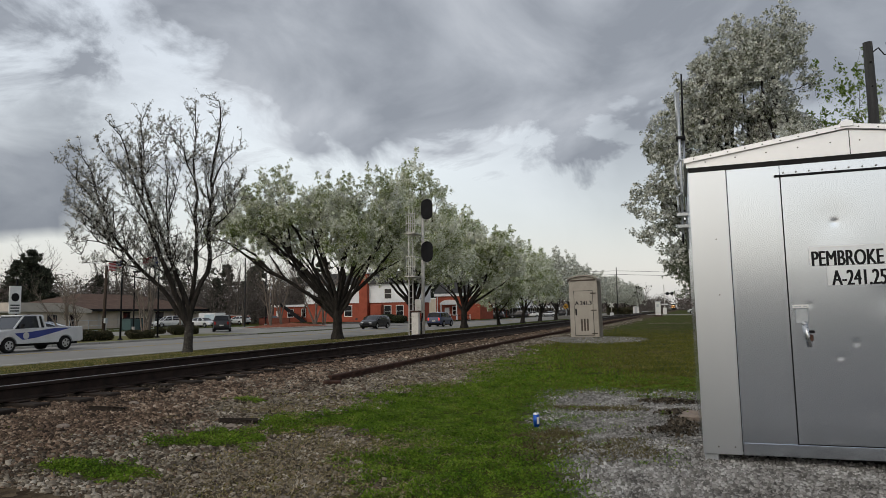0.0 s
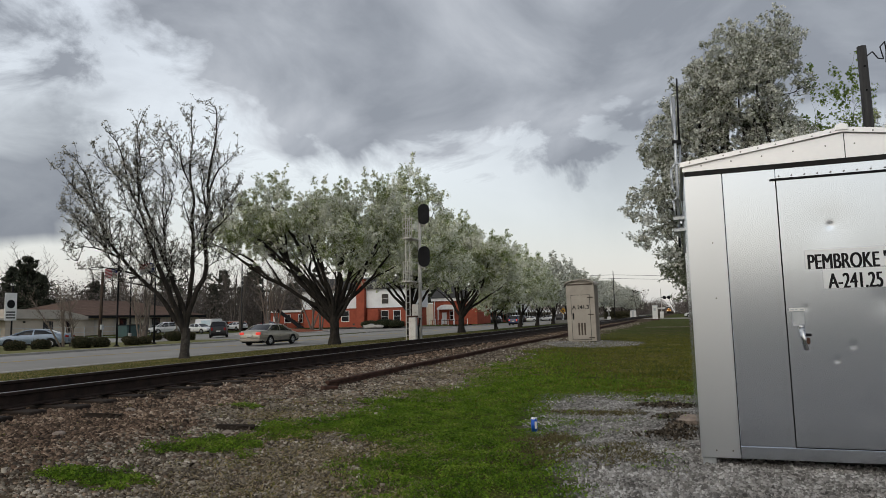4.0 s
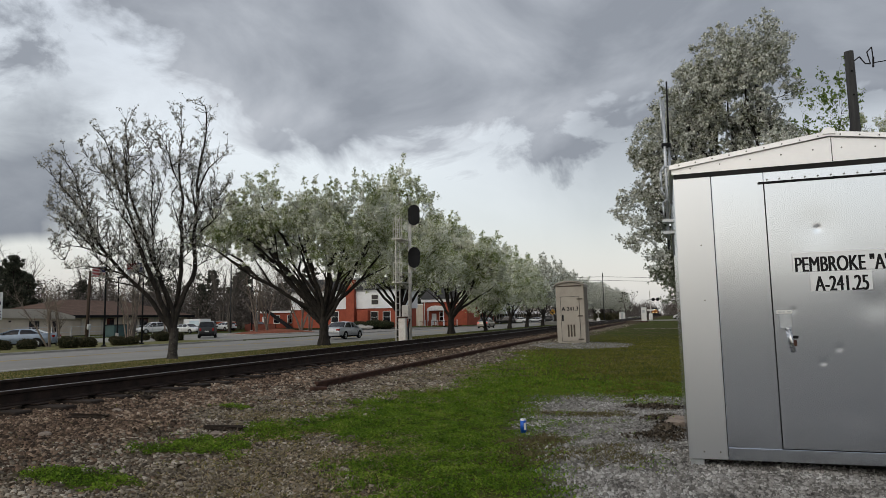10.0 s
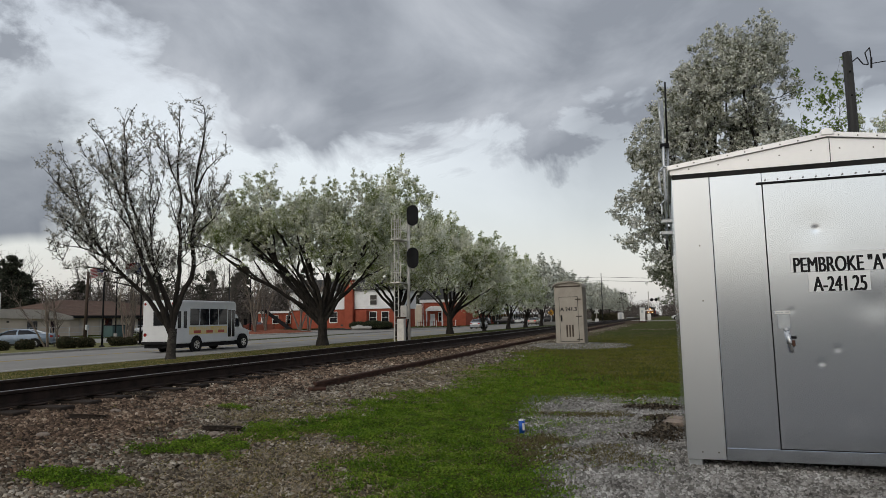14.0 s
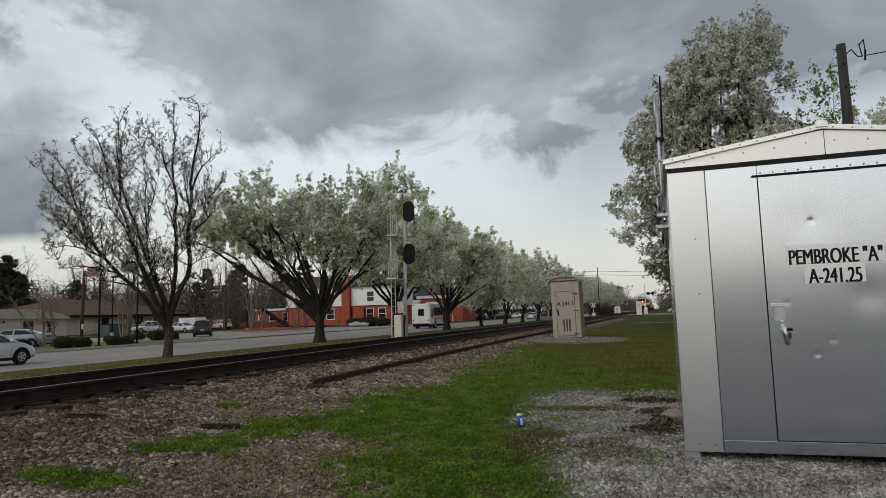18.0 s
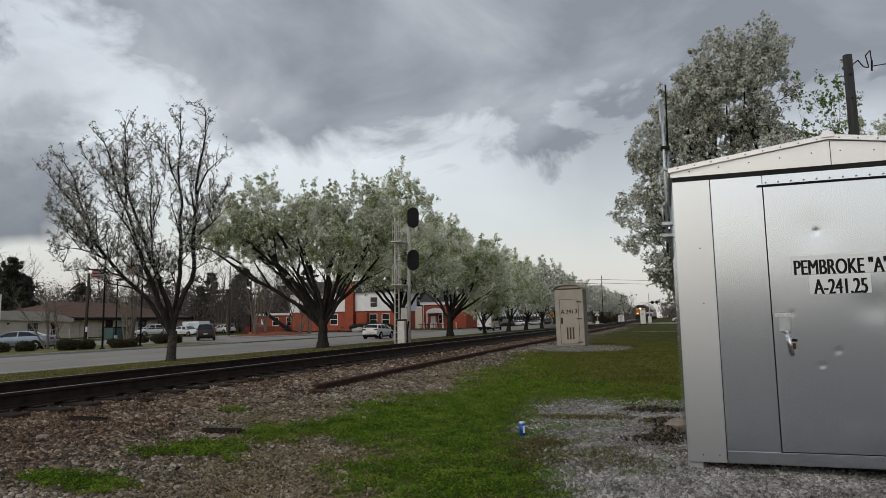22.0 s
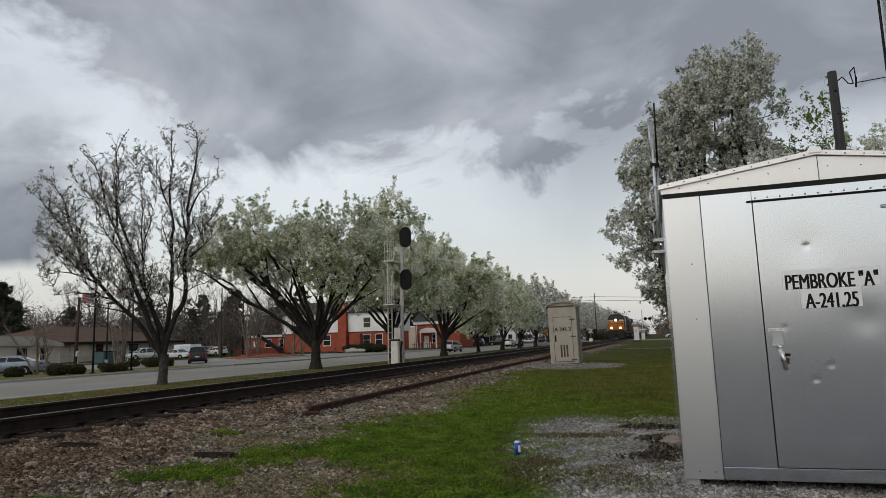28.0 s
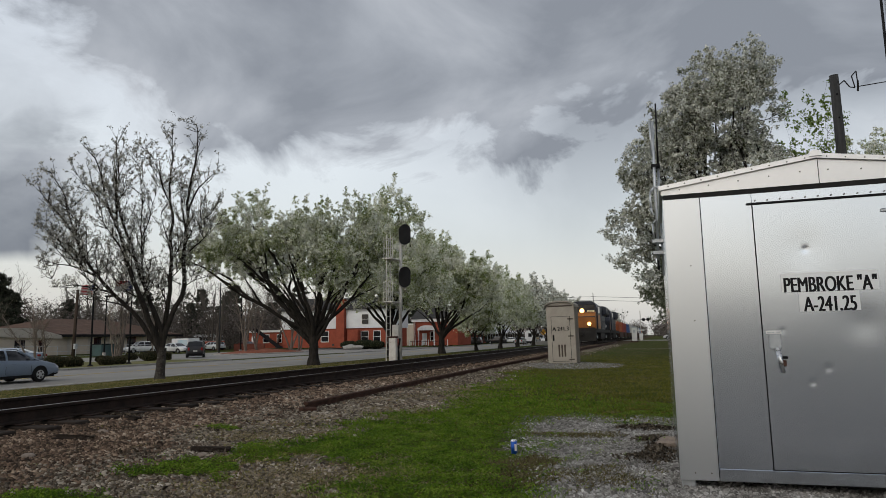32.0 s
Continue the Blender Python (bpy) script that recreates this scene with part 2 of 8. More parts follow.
WEED_BROWN = islands("withered_weeds", [(0.0, (0.045, 0.040, 0.018)), (0.5, (0.12, 0.098, 0.05)), (0.8, (0.19, 0.16, 0.085)), (1.0, (0.14, 0.16, 0.04))], 0.9)
LITTER = islands("dead_leaves_and_twigs", [(0.0, (0.028, 0.024, 0.018)), (0.6, (0.075, 0.060, 0.045)), (1.0, (0.17, 0.14, 0.105))], 0.9)
STONE = surface("field_stone", (0.34, 0.28, 0.23), (0.17, 0.14, 0.12), 6, 40, 0.9, 0.0, 0.5, 0.02)

# ground: grass, ballast and gravel by the sheet's own cover masks
GROUND, gn, gb = material("ground_cover")
gpos = gn.add("ShaderNodeNewGeometry").outputs["Position"]
grass_mask, gravel_mask = gn.add("ShaderNodeAttribute"), gn.add("ShaderNodeAttribute")
grass_mask.attribute_name, gravel_mask.attribute_name = "grass", "gravel"
g_grass, g_grav = grass_mask.outputs["Fac"], gravel_mask.outputs["Fac"]
g_green = gn.ramp(gn.noise(gpos, 0.45, 6, 0.65), [(0.32, (0.100, 0.092, 0.034)), (0.5, (0.085, 0.100, 0.022)), (0.7, (0.060, 0.095, 0.012))])
g_fine = gn.noise(gpos, 22.0, 5, 0.7)
g_green = gn.mix(gn.ramp(g_fine, [(0.36, 0.0), (0.66, 1.0)]), gn.mix(1.0, g_green, (0.42, 0.42, 0.42), "MULTIPLY"), g_green)
g_green = gn.mix(gn.ramp(gn.noise(gpos, 1.7, 5, 0.7), [(0.56, 0.0), (0.68, 0.75)]), g_green, (0.20, 0.155, 0.08))
v = gn.add("ShaderNodeTexVoronoi", Scale=16.0)
gn.put(v, "Vector", gpos)
v_sep = gn.add("ShaderNodeSeparateColor")
gn.put(v_sep, 0, v.outputs["Color"])
g_bal = gn.ramp(gn.maths("ADD", gn.maths("MULTIPLY", v_sep.outputs[0], 0.6), gn.maths("MULTIPLY", gn.noise(gpos, 0.8, 5), 0.4)), [(0.15, (0.030, 0.021, 0.013)), (0.5, (0.074, 0.054, 0.034)), (0.85, (0.15, 0.115, 0.075))])
g_gr = gn.ramp(gn.maths("ADD", gn.maths("MULTIPLY", v_sep.outputs[1], 0.6), gn.maths("MULTIPLY", gn.noise(gpos, 1.5, 5), 0.4)), [(0.15, (0.10, 0.095, 0.088)), (0.5, (0.215, 0.206, 0.193)), (0.85, (0.36, 0.35, 0.335))])
g_col = gn.mix(g_grass, gn.mix(g_grav, g_bal, g_gr), g_green)
gn.put(gb, "Base Color", g_col), gn.put(gb, "Roughness", 0.95), gn.put(gb, "Specular IOR Level", 0.05)
g_bump = gn.add("ShaderNodeBump", Strength=0.7, Distance=0.03)
gn.put(g_bump, "Height", gn.maths("ADD", v.outputs["Distance"], g_fine))
gn.put(gb, "Normal", g_bump.outputs[0])


# ---- mesh helpers ----
def mesh_of(bm, mat, smooth=False):
    me = bpy.data.meshes.new("mesh")
    bm.normal_update()
    bm.to_mesh(me)
    bm.free()
    for m in mat if isinstance(mat, (list, tuple)) else (mat,):
        me.materials.append(m)
    if smooth:
        for p in me.polygons:
            p.use_smooth = True
    return me


def part(name, bm, mat, parent, label="", smooth=False):
    ob = new(name, mesh_of(bm, mat, smooth))
    ob.parent = parent
    if label:
        tagged(ob, label)
    return ob


def thing(name, m, label, category, group="", kind=""):
    ob = new(name)
    ob.empty_display_size = 0.2
    ob.matrix_basis = m
    return tagged(ob, label, category, group, kind)


def B(x0, x1, y0, y1, z0, z1, bevel=0.0, bm=None, seg=1):
    """A box from its extents, with rounded edges where bevel is given."""
    own = bmesh.new()
    vs = [own.verts.new((x, y, z)) for z in (z0, z1) for y in (y0, y1) for x in (x0, x1)]
    for f in ((0, 2, 3, 1), (4, 5, 7, 6), (0, 1, 5, 4), (2, 6, 7, 3), (0, 4, 6, 2), (1, 3, 7, 5)):
        own.faces.new([vs[i] for i in f])
    if bevel:
        bmesh.ops.bevel(own, geom=own.edges[:], offset=bevel, segments=seg, affect="EDGES", profile=0.5)
    return join(bm, own)


def join(bm, own):
    if bm is None:
        return own
    me = bpy.data.meshes.new("tmp")
    own.to_mesh(me)
    own.free()
    bm.from_mesh(me)
    bpy.data.meshes.remove(me)
    return bm


def R(p0, p1, r0, r1=None, sides=10, bm=None, caps=True):
    """A round bar or cone from p0 to p1."""
    own = bmesh.new()
    p0, p1 = Vector(p0), Vector(p1)
    d = (p1 - p0).normalized()
    q = d.to_track_quat("Z", "Y")
    r1 = r0 if r1 is None else r1
    rings = []
    for p, r in ((p0, r0), (p1, r1)):
        rings.append([own.verts.new(p + q @ Vector((r * math.cos(2 * math.pi * i / sides), r * math.sin(2 * math.pi * i / sides), 0))) for i in range(sides)])
    for i in range(sides):
        own.faces.new((rings[0][i], rings[0][(i + 1) % sides], rings[1][(i + 1) % sides], rings[1][i]))
    if caps:
        own.faces.new(rings[0][::-1]), own.faces.new(rings[1])
    return join(bm, own)


def bar(points, r, sides=6, bm=None):
    for a, b in zip(points, points[1:]):
        bm = R(a, b, r, sides=sides, bm=bm)
    return bm


def prism(poly, a, b, axis="y", bevel=0.0, bm=None):
    """A flat outline (two coordinates) pulled along an axis from a to b."""
    own = bmesh.new()
    put = {"y": lambda u, w, s: (u, s, w), "x": lambda u, w, s: (s, u, w), "z": lambda u, w, s: (u, w, s)}[axis]
    lo = [own.verts.new(put(u, w, a)) for u, w in poly]
    hi = [own.verts.new(put(u, w, b)) for u, w in poly]
    n = len(poly)
    for i in range(n):
        own.faces.new((lo[i], lo[(i + 1) % n], hi[(i + 1) % n], hi[i]))
    own.faces.new(lo[::-1]), own.faces.new(hi)
    bmesh.ops.recalc_face_normals(own, faces=own.faces[:])
    if bevel:
        bmesh.ops.bevel(own, geom=own.edges[:], offset=bevel, segments=2, affect="EDGES", profile=0.5)
    return join(bm, own)


def raw_mesh(name, verts, faces, mat, smooth=False):
    """A mesh from arrays: verts (n, 3), faces (m, k) with k corners each."""
    me = bpy.data.meshes.new(name)
    verts, faces = np.asarray(verts, np.float32), np.asarray(faces, np.int32)
    k = faces.shape[1]
    me.vertices.add(len(verts))
    me.vertices.foreach_set("co", verts.ravel())
    me.loops.add(faces.size)
    me.loops.foreach_set("vertex_index", faces.ravel())
    me.polygons.add(len(faces))
    me.polygons.foreach_set("loop_start", np.arange(0, faces.size, k, dtype=np.int32))
    if smooth:
        me.polygons.foreach_set("use_smooth", np.ones(len(faces), bool))
    me.update(calc_edges=True)
    me.validate()
    me.materials.append(mat)
    return me


def words(body, size, mat, parent, m, depth=0.002, squeeze=1.0, name="lettering", bold=0.0):
    cu = bpy.data.curves.new("text", "FONT")
    cu.body, cu.size, cu.extrude, cu.align_x, cu.offset = body, size, depth, "CENTER", 0.0
    tmp = new("text_tmp", cu)
    bpy.context.view_layer.update()
    me = bpy.data.meshes.new_from_object(tmp.evaluated_get(bpy.context.evaluated_depsgraph_get()))
    bpy.data.objects.remove(tmp)
    bpy.data.curves.remove(cu)
    me.transform(Matrix.Diagonal((squeeze, 1, 1, 1)))
    if bold:
        bm = bmesh.new()
        for k in (-1, 0, 1):
            own = me.copy()
            own.transform(Matrix.Translation((k * bold, 0, 0.0004 * k)))
            bm.from_mesh(own)
            bpy.data.meshes.remove(own)
        bm.to_mesh(me)
        bm.free()
    me.materials.clear()
    me.materials.append(mat)
    ob = new(name, me)
    ob.parent = parent
    ob.matrix_basis = m
    return ob


rng = np.random.default_rng(7)


def fbm(x, y, scale, octaves=4, seed=0.0):
    """Smooth value noise on arrays, about -1 to 1."""
    out, amp, total = 0.0, 1.0, 0.0
    for o in range(octaves):
        u, w = np.asarray(x) * scale + 17.3 * o + seed, np.asarray(y) * scale - 9.1 * o + seed * 0.7
        i, j = np.floor(u), np.floor(w)
        fu, fw = u - i, w - j
        fu, fw = fu * fu * (3 - 2 * fu), fw * fw * (3 - 2 * fw)
        h = lambda a, b: np.modf(np.abs(np.sin(a * 127.1 + b * 311.7 + o * 13.7) * 43758.5453))[0] * 2 - 1
        val = (h(i, j) * (1 - fu) + h(i + 1, j) * fu) * (1 - fw) + (h(i, j + 1) * (1 - fu) + h(i + 1, j + 1) * fu) * fw
        out, total, amp, scale = out + amp * val, total + amp, amp * 0.5, scale * 2.03
    return out / total


def stones(name, pts, sizes, mat, flat=0.52):
    """Sharp broken stones: a wide foot and a smaller, twisted top, one island each, joined."""
    n = len(pts)
    a = rng.random((n, 1)) * 6.283 + np.array([[0, 2.09, 4.19]]) + rng.uniform(-0.5, 0.5, (n, 3))
    r = rng.uniform(0.42, 0.68, (n, 3))
    foot = np.stack([r * np.cos(a), r * np.sin(a), rng.uniform(-0.3, -0.1, (n, 3))], -1)
    a2 = a + 1.05 + rng.uniform(-0.5, 0.5, (n, 3))
    r2 = rng.uniform(0.18, 0.5, (n, 3))
    top = np.stack([r2 * np.cos(a2), r2 * np.sin(a2), flat * rng.uniform(0.15, 0.75, (n, 3))], -1)
    v = np.concatenate([foot, top], 1) * sizes[:, None, None] * rng.uniform(0.75, 1.3, (n, 1, 3)) + pts[:, None, :]
    f = np.array([(3, 4, 5), (0, 1, 3), (1, 4, 3), (1, 2, 4), (2, 5, 4), (2, 0, 5), (0, 3, 5)])
    faces = (f[None] + 6 * np.arange(n)[:, None, None]).reshape(-1, 3)
    return raw_mesh(name, v.reshape(-1, 3), faces, mat)


def leaflets(name, pts, sizes, mat, tilt=0.5):
    """Small flat leaves of clover and low weeds, lying open to the sky."""
    n = len(pts)
    a = rng.random(n) * 6.283
    u1 = np.stack([np.cos(a), np.sin(a), rng.normal(0, tilt, n)], -1)
    u2 = np.stack([-np.sin(a), np.cos(a), rng.normal(0, tilt, n)], -1)
    s = sizes[:, None]
    v = np.stack([pts - u1 * s * 0.5, pts + u2 * s * 0.4, pts + u1 * s * 0.5, pts - u2 * s * 0.4], 1)
    return raw_mesh(name, v.reshape(-1, 3), np.arange(4 * n).reshape(-1, 4), mat)


def blades(name, pts, heights, widths, mat, lean=0.6):
    """Grass blades: bent strips with a pointed tip."""
    n = len(pts)
    a = rng.random(n) * 6.283
    side = np.stack([np.cos(a), np.sin(a), np.zeros(n)], -1) * widths[:, None] * 0.5
    b = rng.random(n) * 6.283
    bend = np.stack([np.cos(b), np.sin(b), np.zeros(n)], -1) * (heights * lean * rng.random(n))[:, None]
    up = np.zeros((n, 3))
    up[:, 2] = heights
    v = np.stack([pts - side, pts + side, pts + up * 0.55 + bend * 0.35 + side * 0.8, pts + up * 0.55 + bend * 0.35 - side * 0.8, pts + up + bend], 1)
    i = 5 * np.arange(n)[:, None]
    faces = np.concatenate([np.concatenate([i, i + 1, i + 2], 1), np.concatenate([i, i + 2, i + 3], 1), np.concatenate([i + 3, i + 2, i + 4], 1)])
    return raw_mesh(name, v.reshape(-1, 3), faces, mat)


# ---- ground ----
TRACK_X, RAIL_TOP, ROAD_Z = -8.05, 0.45, -0.45


def ground_z(x, y):
    x, y = np.asarray(x, float), np.asarray(y, float)
    z = np.interp(x, [-400, -60, -22.8, -18, -13.5, -11.2, -9.9, -9.2, -6.85, -6.45, -5.4, -4.3, -3, 0, 400], [-0.3, -0.47, -0.47, -0.36, -0.12, 0.10, 0.20, 0.215, 0.215, 0.19, 0.13, 0.05, 0.02, 0.0, 0.0])
    near = np.clip((x + 5.6) / 1.0, 0, 1) * np.clip((60 - x) / 30, 0, 1)
    z = z + 0.035 * np.clip((x + 1.0) / 0.9, 0, 1) * np.clip((9.5 - y) / 1.5, 0, 1) * np.clip((y - 3) / 2, 0, 1)
    z = z + near * 0.09 * np.clip((y - 10) / 14, 0, 1) * np.clip((130 - y) / 70, 0.3, 1)
    return z


def edge_x(y):
    """Where the ballast gives way to grass."""
    return np.interp(y, [2, 4, 4.6, 5.4, 6.1, 6.4, 6.8, 8.2, 10, 14, 22, 30, 60, 110], [-2.7, -2.85, -3.05, -3.05, -3.15, -3.6, -4.6, -4.65, -4.15, -4.5, -4.9, -4.6, -4.6, -4.3])


def cover(x, y):
    """Grass and gravel amounts, 0 to 1."""
    x, y = np.asarray(x, float), np.asarray(y, float)
    w1, w2 = fbm(x, y, 0.9, 4, 3.0), fbm(x, y, 3.1, 3, 8.0)
    w3 = fbm(x, y, 11.0, 3, 5.0)
    wob = 0.55 * w1 + 0.35 * w2 + 0.3 * w3
    step = lambda d, s: np.clip(d / s + 0.5, 0, 1)
    grass = step(x - edge_x(y) + wob, 1.1)
    weedy = np.maximum.reduce([1 - np.hypot((x - cx) / rx, (y - cy) / ry) for cx, cy, rx, ry in ((-4.25, 4.02, 0.55, 0.32), (-4.12, 5.45, 0.55, 0.65), (-5.4, 7.45, 0.4, 0.2), (-3.8, 6.35, 0.7, 0.45))])
    grass = np.maximum(grass * step(x - edge_x(y) - 0.35 + 0.9 * w1 + 0.5 * w3, 0.8), step(weedy + 0.7 * w2 + 0.5 * w3 - 0.2, 0.5))
    xb = np.interp(y, [3, 4.7, 5.2, 7.5, 9.4], [-0.75, -0.8, -0.9, -1.65, -1.9])
    # below y = 3 the gravel is widened, unseen, to lighten the hut's reflection
    grav = step(x - xb + 0.5 * wob, 0.7) * step(10.4 + 0.9 * w1 + 0.5 * w2 - y, 1.2) * step(np.where(y < 3.0, 45.0, 4.6) - x, 0.6)
    rough_patch = step(w1 + 0.6 * w2 + 0.5 * w3 - 0.12, 0.5) * step(y - 5.2, 0.8) * step(0.1 - x, 0.3)
    grav = np.maximum(grav, 0)
    ring = step(1.0 - np.sqrt(((x + 3.1) / 1.9) ** 2 + ((y - 25.6) / 2.9) ** 2) + 0.15 * w1, 0.15)
    grav = np.maximum(grav, ring * 0.72)
    grass = grass * (1 - grav) + grav * rough_patch * 0.6 * (y < 11)
    verge = step(-13.6 - x + 0.5 * wob, 0.6)
    grass = np.maximum(grass, verge)
    return grass, grav


xs = np.concatenate([-np.geomspace(3500, 14, 46), np.arange(-13.9, 4.01, 0.13), np.geomspace(4.3, 3500, 36)])
ys = np.concatenate([-np.geomspace(3500, 2, 30), np.arange(0, 2.2, 0.5), np.arange(2.3, 22, 0.13), np.geomspace(22.2, 3500, 110)])
gx, gy = np.meshgrid(xs, ys)
gz = ground_z(gx, gy)
gz = gz + 0.018 * fbm(gx, gy, 1.3, 3, 1.0) * (np.abs(gx) < 14) * (gy < 60) * (gx > -14)
nx, ny = len(xs), len(ys)
idx = np.arange(nx * ny).reshape(ny, nx)
quads = np.stack([idx[:-1, :-1], idx[:-1, 1:], idx[1:, 1:], idx[1:, :-1]], -1).reshape(-1, 4)
ground_me = raw_mesh("ground", np.stack([gx, gy, gz], -1).reshape(-1, 3), quads, GROUND, True)
c_grass, c_grav = cover(gx, gy)
for nm, arr in (("grass", c_grass), ("gravel", c_grav)):
    at = ground_me.attributes.new(nm, "FLOAT", "POINT")
    at.data.foreach_set("value", np.asarray(arr, np.float32).ravel())
ground = tagged(new("ground", ground_me), "flat ground of mown grass, railway ballast and gravel", "ground", kind="structure")


def scatter(x0, x1, y0, y1, count, keep):
    x, y = rng.uniform(x0, x1, count), rng.uniform(y0, y1, count)
    g, r = cover(x, y)
    k = keep(x, y, g, r)
    x, y = x[k], y[k]
    z = ground_z(x, y) + 0.018 * fbm(x, y, 1.3, 3, 1.0)
    return np.stack([x, y, z], -1)


def stuff(name, me, label, category):
    return tagged(new(name, me), label, category, kind="stuff")


u = rng.random
clear_rail = lambda x: np.abs(np.abs(x - TRACK_X) - 0.7525) > 0.1
pale_zone = lambda x, y: np.clip((x - edge_x(y) + 2.6 + 1.5 * fbm(x, y, 0.7, 3, 2.0) + 0.35 * np.clip(6.5 - y, 0, 2.5)) / 1.6, 0.02, 0.92)
p = scatter(-10.6, -2.0, 3.4, 15, 190000, lambda x, y, g, r: (g * 1.25 + r < u(len(x))) & clear_rail(x) & (u(len(x)) < np.clip(6.5 / y, 0.3, 0.8)) & (pale_zone(x, y) < u(len(x))))
stuff("ballast_stones", stones("ballast_stones", p, (0.020 + 0.046 * u(len(p)) ** 1.6) * np.clip(p[:, 1] / 7, 0.85, 1.5), BALLAST, 0.6), "loose reddish brown railway ballast stones", "gravel")
p = scatter(-8.0, -2.0, 3.4, 14, 150000, lambda x, y, g, r: (g * 1.25 + r < u(len(x))) & clear_rail(x) & (u(len(x)) < np.clip(6.5 / y, 0.3, 0.85)) & (pale_zone(x, y) > u(len(x))))
stuff("ballast_stones", stones("ballast_stones", p, (0.017 + 0.046 * u(len(p)) ** 1.9) * np.clip(p[:, 1] / 7, 0.85, 1.4), PALE_STONE, 0.55), "pale grey stone chips along the ballast edge", "gravel")
p = scatter(-10.8, -3.6, 15, 75, 42000, lambda x, y, g, r: (g + r < u(len(x))) & clear_rail(x) & (u(len(x)) < np.clip(18 / y, 0, 1)) & (x < -5.2 - 1.3 * u(len(x))))
stuff("ballast_stones", stones("ballast_stones", p, 0.045 + 0.05 * u(len(p)), BALLAST), "brown railway ballast stones along the track bed", "gravel")
p = scatter(-7.4, -3.4, 13, 80, 42000, lambda x, y, g, r: (g + r < u(len(x))) & clear_rail(x) & (u(len(x)) < np.clip(17 / y, 0, 1)) & (x > -6.4 + 1.0 * u(len(x))) & ((np.abs(x + 5.4) > 0.3) | (y < 30)))
stuff("ballast_stones", stones("ballast_stones", p, 0.035 + 0.04 * u(len(p)), PALE_STONE), "grey stone chips beside the spare rail", "gravel")
p = scatter(-1.6, 2.6, 3.7, 6.4, 42000, lambda x, y, g, r: r > 0.3 + 0.65 * u(len(x)))
stuff("gravel_stones", stones("gravel_stones", p, 0.011 + 0.030 * u(len(p)) ** 1.8, GRAVEL, 0.75), "fine grey gravel chips before the metal hut", "gravel")
p = scatter(-2.4, 3.6, 3.6, 11.2, 90000, lambda x, y, g, r: (r > 0.3 + 0.65 * u(len(x))) & (u(len(x)) < np.clip(6.2 / y, 0.4, 1)))
stuff("gravel_stones", stones("gravel_stones", p, (0.009 + 0.016 * u(len(p)) ** 2) * np.clip(p[:, 1] / 6, 0.8, 1.4), GRAVEL, 0.75), "pale grey crushed gravel round the metal hut", "gravel")
p = scatter(-5.2, -0.9, 22, 29, 6000, lambda x, y, g, r: r > 0.35 + 0.45 * u(len(x)))
stuff("gravel_stones", stones("gravel_stones", p, 0.02 + 0.022 * u(len(p)), GRAVEL), "pale grey gravel pad round the equipment case", "gravel")
p = scatter(-2.8, 0.6, 53.6, 55.6, 1500, lambda x, y, g, r: np.abs(y - 54.6 - 0.1 * x + 0.4 * fbm(x, y, 0.8, 2, 4.0)) < 0.45)
stuff("gravel_stones", stones("gravel_stones", p, 0.05 + 0.05 * u(len(p)), PALE_STONE, 0.4), "thin pale strip of chips across the lawn", "gravel")
# low clover and grass, in tufts with bare soil between
tuft = lambda x, y: fbm(x, y, 2.6, 4, 2.0) + 0.45 * fbm(x, y, 9.0, 2, 7.0)
p = scatter(-5.8, 2.0, 3.5, 12.5, 640000, lambda x, y, g, r: (g > 0.25 + 0.7 * u(len(x))) & (tuft(x, y) > -0.30 - 0.35 * u(len(x))) & (u(len(x)) < np.clip(1.25 - y / 12.5, 0.0, 1)))
lift = np.clip(0.5 + 1.1 * tuft(p[:, 0], p[:, 1]), 0.05, 1.5)
p[:, 2] += 0.060 * lift * u(len(p))
stuff("clover_leaves", leaflets("clover_leaves", p, 0.008 + 0.014 * u(len(p)), GRASS), "low green clover and spring weeds", "grass")
p = scatter(-5.8, 2.0, 3.5, 12.5, 90000, lambda x, y, g, r: (g > 0.2 + 0.7 * u(len(x))) & (tuft(x, y) > -0.5 - 0.5 * u(len(x))) & (u(len(x)) < np.clip(1.25 - y / 12.5, 0.0, 1)))
clump = np.clip(0.6 + 1.2 * tuft(p[:, 0], p[:, 1]), 0.25, 1.7)
stuff("grass_blades", blades("grass_blades", p, (0.012 + 0.034 * u(len(p)) ** 1.6) * clump, 0.004 + 0.005 * u(len(p)), GRASS, 1.6), "short bright green spring grass", "grass")
lush = lambda x, y: np.clip((-1.0 - x + 1.3 * fbm(x, y, 0.35, 3, 4.0)) / 1.8, 0, 1) * np.clip((19 - y + 6 * fbm(x, y, 0.2, 2, 7.0)) / 9, 0, 1)
blade_at = lambda x, y, g: (g > 0.2 + 0.7 * u(len(x))) & (tuft(x * 0.5, y * 0.5) > -0.35 - 0.4 * u(len(x))) & (u(len(x)) < np.clip(12 / y, 0, 1) * np.clip((y - 7.5) / 5, 0, 1) * np.clip((40 - y) / 16, 0, 1))
p = scatter(-5.6, 4.0, 7.5, 40, 130000, lambda x, y, g, r: blade_at(x, y, g) & (lush(x, y) < u(len(x))))
stuff("grass_blades", blades("grass_blades", p, 0.018 + 0.03 * u(len(p)), 0.012 + 0.016 * u(len(p)), LAWN, 1.5), "mown lawn with dry patches", "grass")
p = scatter(-5.6, 2.0, 7.5, 34, 170000, lambda x, y, g, r: blade_at(x, y, g) & (lush(x, y) > u(len(x))))
stuff("grass_blades", blades("grass_blades", p, 0.018 + 0.03 * u(len(p)), 0.012 + 0.016 * u(len(p)), GRASS, 1.5), "bright green grass beside the ballast", "grass")
